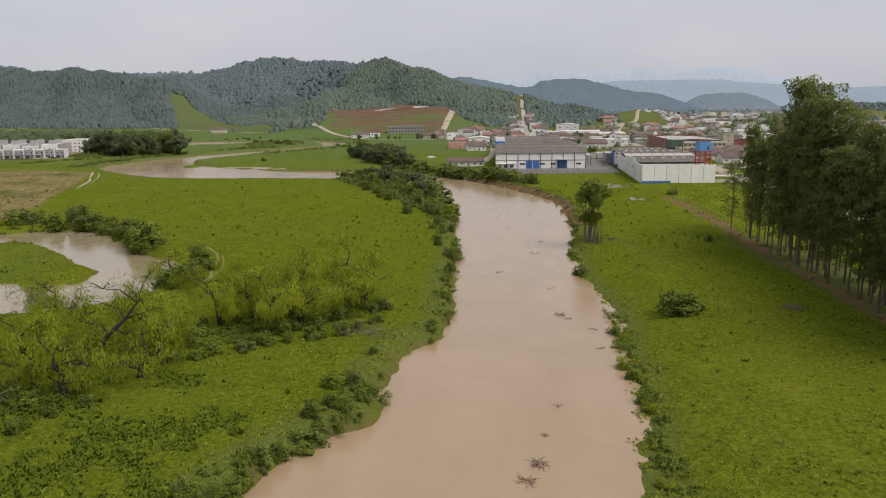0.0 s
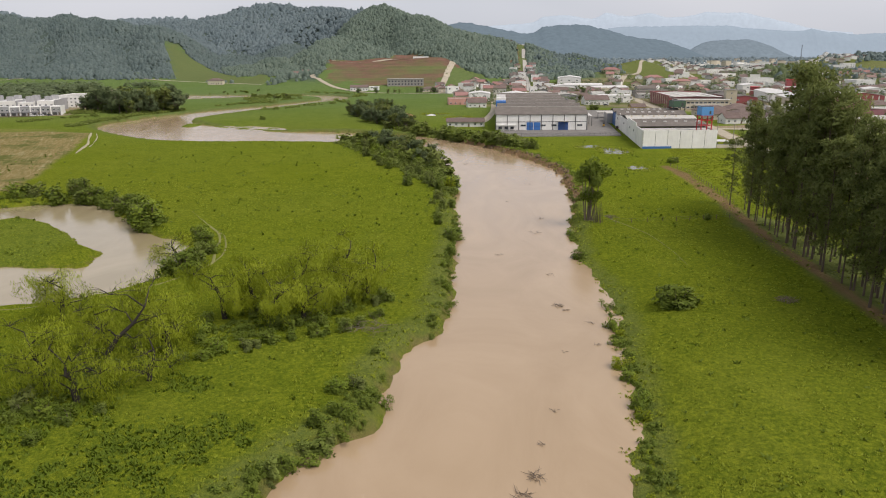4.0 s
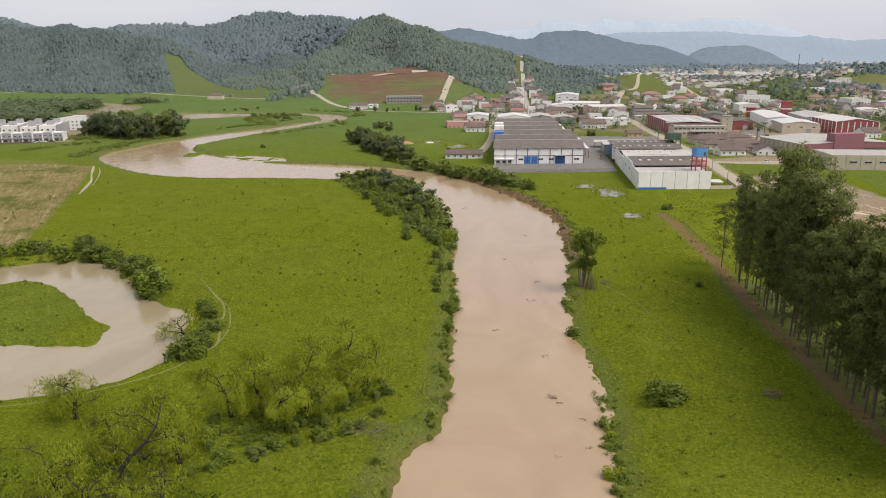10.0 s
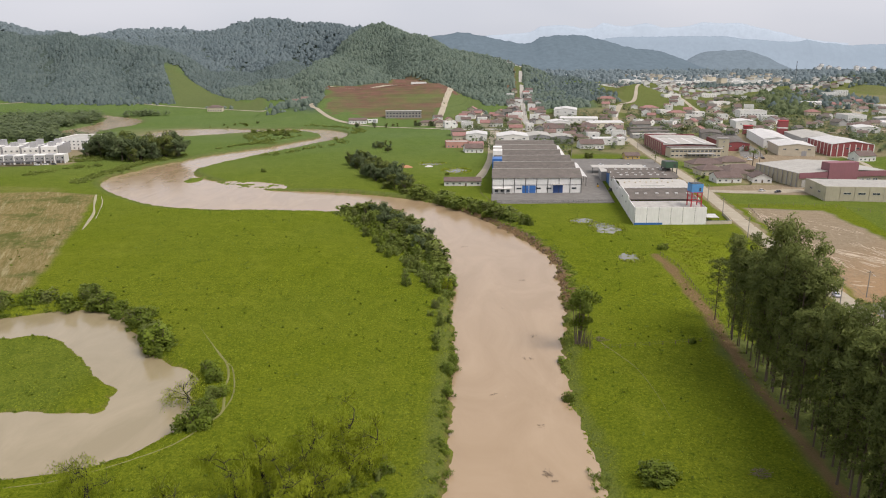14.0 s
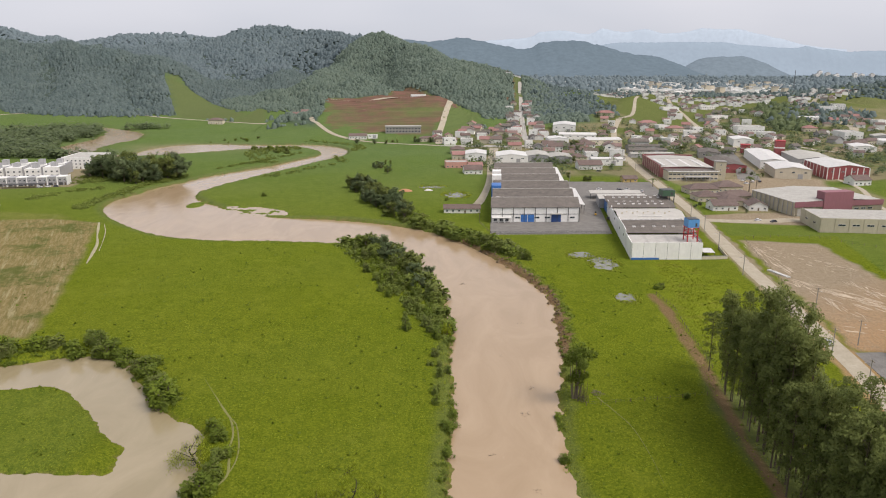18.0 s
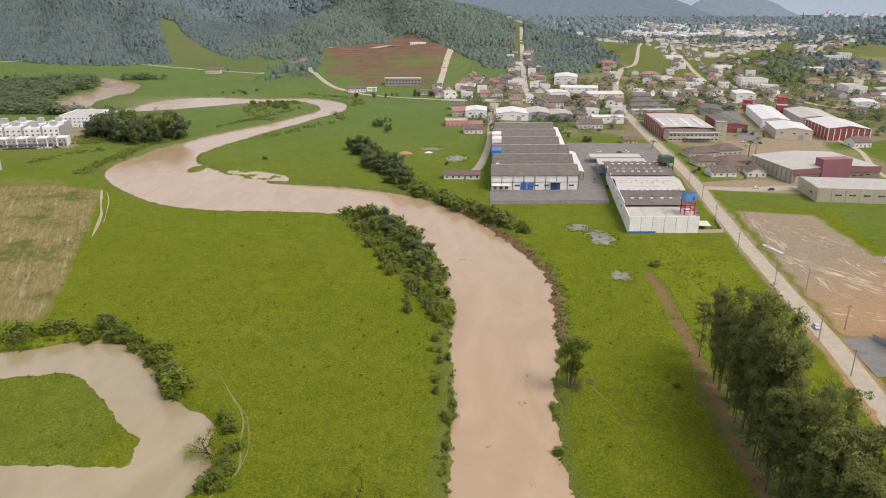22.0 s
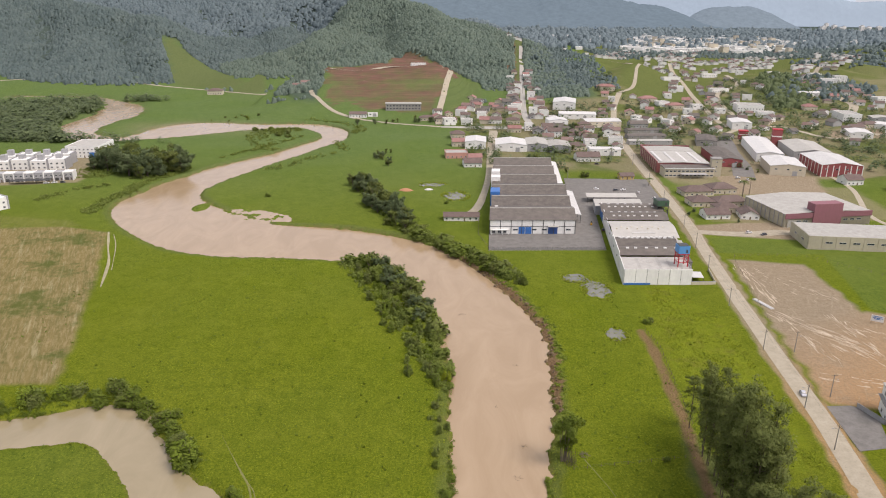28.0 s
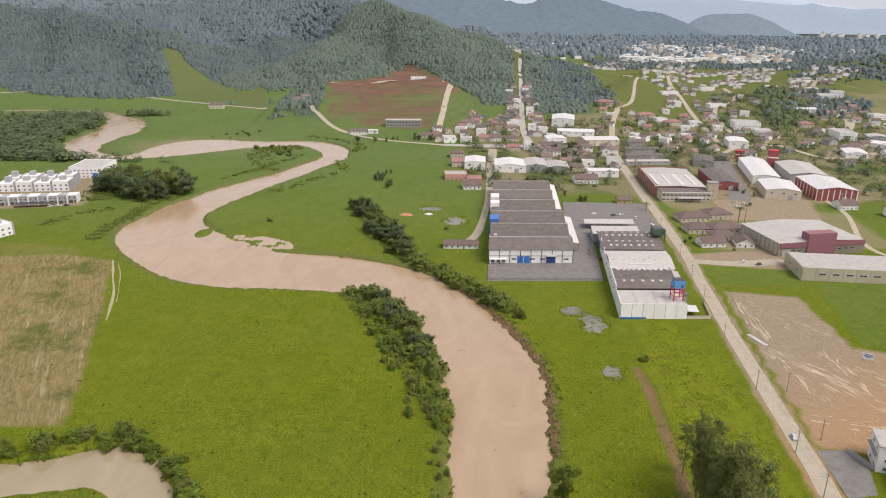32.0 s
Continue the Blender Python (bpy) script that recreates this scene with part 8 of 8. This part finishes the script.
for i, (x, y, a) in enumerate(((121, 548, 5), (136, 545, 10), (142, 546, 20), (152, 538, 80), (104, 440, 80), (160, 520, -70), (198, 438, 10), (206, 434, 200), (250, 590, 10), (256, 584, 80), (262, 585, 90), (247, 575, 10), (-312, 553, 12), (-306, 554, 8), (-318, 552, 14), (-358, 546, 10), (140, 640, 0), (108, 1010, 90))):
    car(x, y, a, (w_car, d_car)[i % 3 == 1], ("white hatchback parked in the yard", "black car parked in the yard")[i % 3 == 1], 0.44 if i in (4,) else None)
yl = thing("forklift", pose(98.5, 452, 0.42, 0, 0, 80), "yellow forklift parked beside the factory wall", "forklift")
M_YEL = painted("machine_yellow", (0.55, 0.32, 0.02), 0.5, 0.3)
part("body", Shape().box(-1.2, 1.0, -0.6, 0.6, 0.3, 1.2), M_YEL, yl)
part("cage", Shape().box(-0.6, 0.6, -0.5, 0.5, 1.9, 2.0), M_STEEL, yl)
for sx in (-0.55, 0.55):
    for sy in (-0.45, 0.45):
        part("cage_post", Shape().box(sx - 0.04, sx + 0.04, sy - 0.04, sy + 0.04, 1.2, 1.9), M_STEEL, yl)
part("mast", Shape().box(1.0, 1.15, -0.45, 0.45, 0.1, 2.3), M_STEEL, yl)
for sx in (-0.8, 0.7):
    for sy in (-0.65, 0.5):
        part("wheel", Shape().tube([(sx, sy, 0.28), (sx, sy + 0.15, 0.28)], [0.28, 0.28], 10), M_TYRE, yl)


def palm(rng, tall):
    s = Shape().tube([(0, 0, -0.2), (0.15, 0, tall * 0.5), (0.1, 0.1, tall)], [0.26, 0.2, 0.16], 7)
    f = Shape()
    for i in range(22):
        a, droop = i * 2.399, rng.uniform(-0.2, 1.0)
        pts = [Vector((math.cos(a) * r, math.sin(a) * r, tall + 0.9 * r * (1 - droop * 0.6) - 0.24 * r * r)) for r in np.linspace(0, 3.4, 6)]
        side = Vector((-math.sin(a), math.cos(a), 0))
        for k, (p, q) in enumerate(zip(pts[:-1], pts[1:])):
            for sgn in (-1, 1):
                for u in (0.15, 0.6):
                    b = p + (q - p) * u
                    tip = b + side * sgn * (0.75 - 0.1 * k) + (q - p) * 0.8 - Vector((0, 0, 0.25))
                    e = (q - p) * 0.28
                    f.quads(np.array([[b[:], (b + e)[:], (tip + e * 0.3)[:], tip[:]]]))
    return s, f


r7 = np.random.default_rng(77)
for x, y, h in ((226, 521, 14), (232, 523, 15.5), (229, 527, 12), (160, 672, 8), (166, 560, 6)):
    plant("palm_tree", palm(r7, h), pose(x, y, ground_z(x, y)), "tall feathery palm beside the brown-roofed houses", "tree", "palms", M_PALEBARK, M_PALM)

for seed_i, (x, y, s) in enumerate(((84, 640, 0.95), (80, 634, 0.8), (92, 636, 0.6), (146, 815, 1.1), (152, 822, 1.0), (140, 822, 0.9), (172, 478, 0.35), (178, 485, 0.4), (232, 500, 0.5), (45, 640, 0.4), (200, 460, 0.25), (270, 620, 0.4), (276, 612, 0.45), (128, 700, 0.7))):
    trees.put(x, y, s, r7)

# fence in the eastern pasture, posts round the lawn and the lot
def fence(points, gap, tall, label):
    t = thing("wire_fence", pose(0, 0, 0), label, "fence")
    pts = []
    for (ax, ay), (bx, by) in zip(points[:-1], points[1:]):
        n = max(1, round(math.hypot(bx - ax, by - ay) / gap))
        pts += [(ax + (bx - ax) * i / n, ay + (by - ay) * i / n) for i in range(n)]
    pts.append(points[-1])
    pts = [(x, y, ground_z(x, y)) for x, y in pts]
    for x, y, z in pts:
        part("post", Shape().box(x - 0.07, x + 0.07, y - 0.07, y + 0.07, z - 0.3, z + tall), M_WOOD, t)
    for k in (0.45, 0.95):
        s = Shape()
        for p, q in zip(pts[:-1], pts[1:]):
            s.tube([(p[0], p[1], p[2] + tall * k), (q[0], q[1], q[2] + tall * k)], [0.015, 0.015], 3)
        part("wire", s, M_STEEL, t)
    return t


fence([(88.5, 216), (91, 245), (94, 275), (92, 292)], 3.5, 1.3, "old wire fence along the earth strip")
fence([(42, 190), (60, 193), (80, 197)], 4.5, 1.2, "thin wire fence across the pasture")
fence([(171, 392), (192, 396), (214, 393), (250, 356), (285, 318)], 6, 1.6, "post fence round the bare lot")
fence([(153, 302), (160, 340), (169, 388)], 5, 1.4, "post fence beside the street verge")
fence([(27, 404), (22, 430), (24, 470)], 3, 1.6, "wire fence beside the warehouse")

# timber, sand and a hoarding
tb = thing("timber_stack", pose(158, 323, ground_z(158, 323), 0, 0, 18), "pale squared timbers lying by the street", "timber")
for i in range(3):
    part("plank", Shape().box(i * 0.75, i * 0.75 + 0.5, -6.5, 6.5, 0.02, 0.45), M_LIGHTROOF, tb)
for x, y, r, mt, lb in ((-30, 540, 5.5, painted("orange_sand", (0.42, 0.21, 0.11), 0.95, 0.4, False), "heap of orange earth on the grass"), (-12, 543, 3.4, M_LIGHTROOF, "heap of pale sand on the grass")):
    s = Shape()
    rings = [(1.0, 0), (0.8, 0.35), (0.5, 0.75), (0.2, 0.95)]
    for k, hz in rings:
        s.v += [(r * k * (1 + 0.15 * math.sin(3 * j + k)) * math.cos(j * 0.524), r * k * 0.7 * math.sin(j * 0.524), hz * r * 0.33) for j in range(12)]
    s.f = [(i * 12 + j, i * 12 + (j + 1) % 12, (i + 1) * 12 + (j + 1) % 12, (i + 1) * 12 + j) for i in range(3) for j in range(12)] + [tuple(range(36, 48))]
    single("earth_mound", s, mt, lb, "heap", "", "", pose(x, y, ground_z(x, y) - 0.1))
bb = thing("hoarding", pose(203, 302, ground_z(203, 302), 0, 0, -35), "white and blue site hoarding on posts", "sign")
part("panel", Shape().box(-2.6, 2.6, -0.06, 0.06, 1.2, 4.2), M_WHITE, bb)
for z, w in ((3.5, 3.6), (2.8, 4.2), (2.2, 2.6)):
    part("bar", Shape().box(-w / 2, w / 2, -0.09, -0.06, z, z + 0.35), M_BLUE, bb)
for x in (-2.2, 2.2):
    part("post", Shape().box(x - 0.08, x + 0.08, 0.06, 0.22, -0.3, 4.2), M_WOOD, bb)
ms = thing("radio_mast", pose(1150, 2400, ground_z(1150, 2400)), "slim lattice radio mast above the far town", "mast")
for a in (0, 2.094, 4.189):
    part("leg", Shape().tube([(2.2 * math.cos(a), 2.2 * math.sin(a), 0), (0.5 * math.cos(a), 0.5 * math.sin(a), 66)], [0.35, 0.25], 4), M_STEEL, ms)
for i in range(16):
    z, r = i * 4.0, 2.2 - 1.7 * i / 16
    part("brace", Shape().tube([(r, 0, z), (-r * 0.5, r * 0.87, z + 2), (-r * 0.5, -r * 0.87, z + 3.6)], [0.14, 0.14, 0.14], 3), M_STEEL, ms)
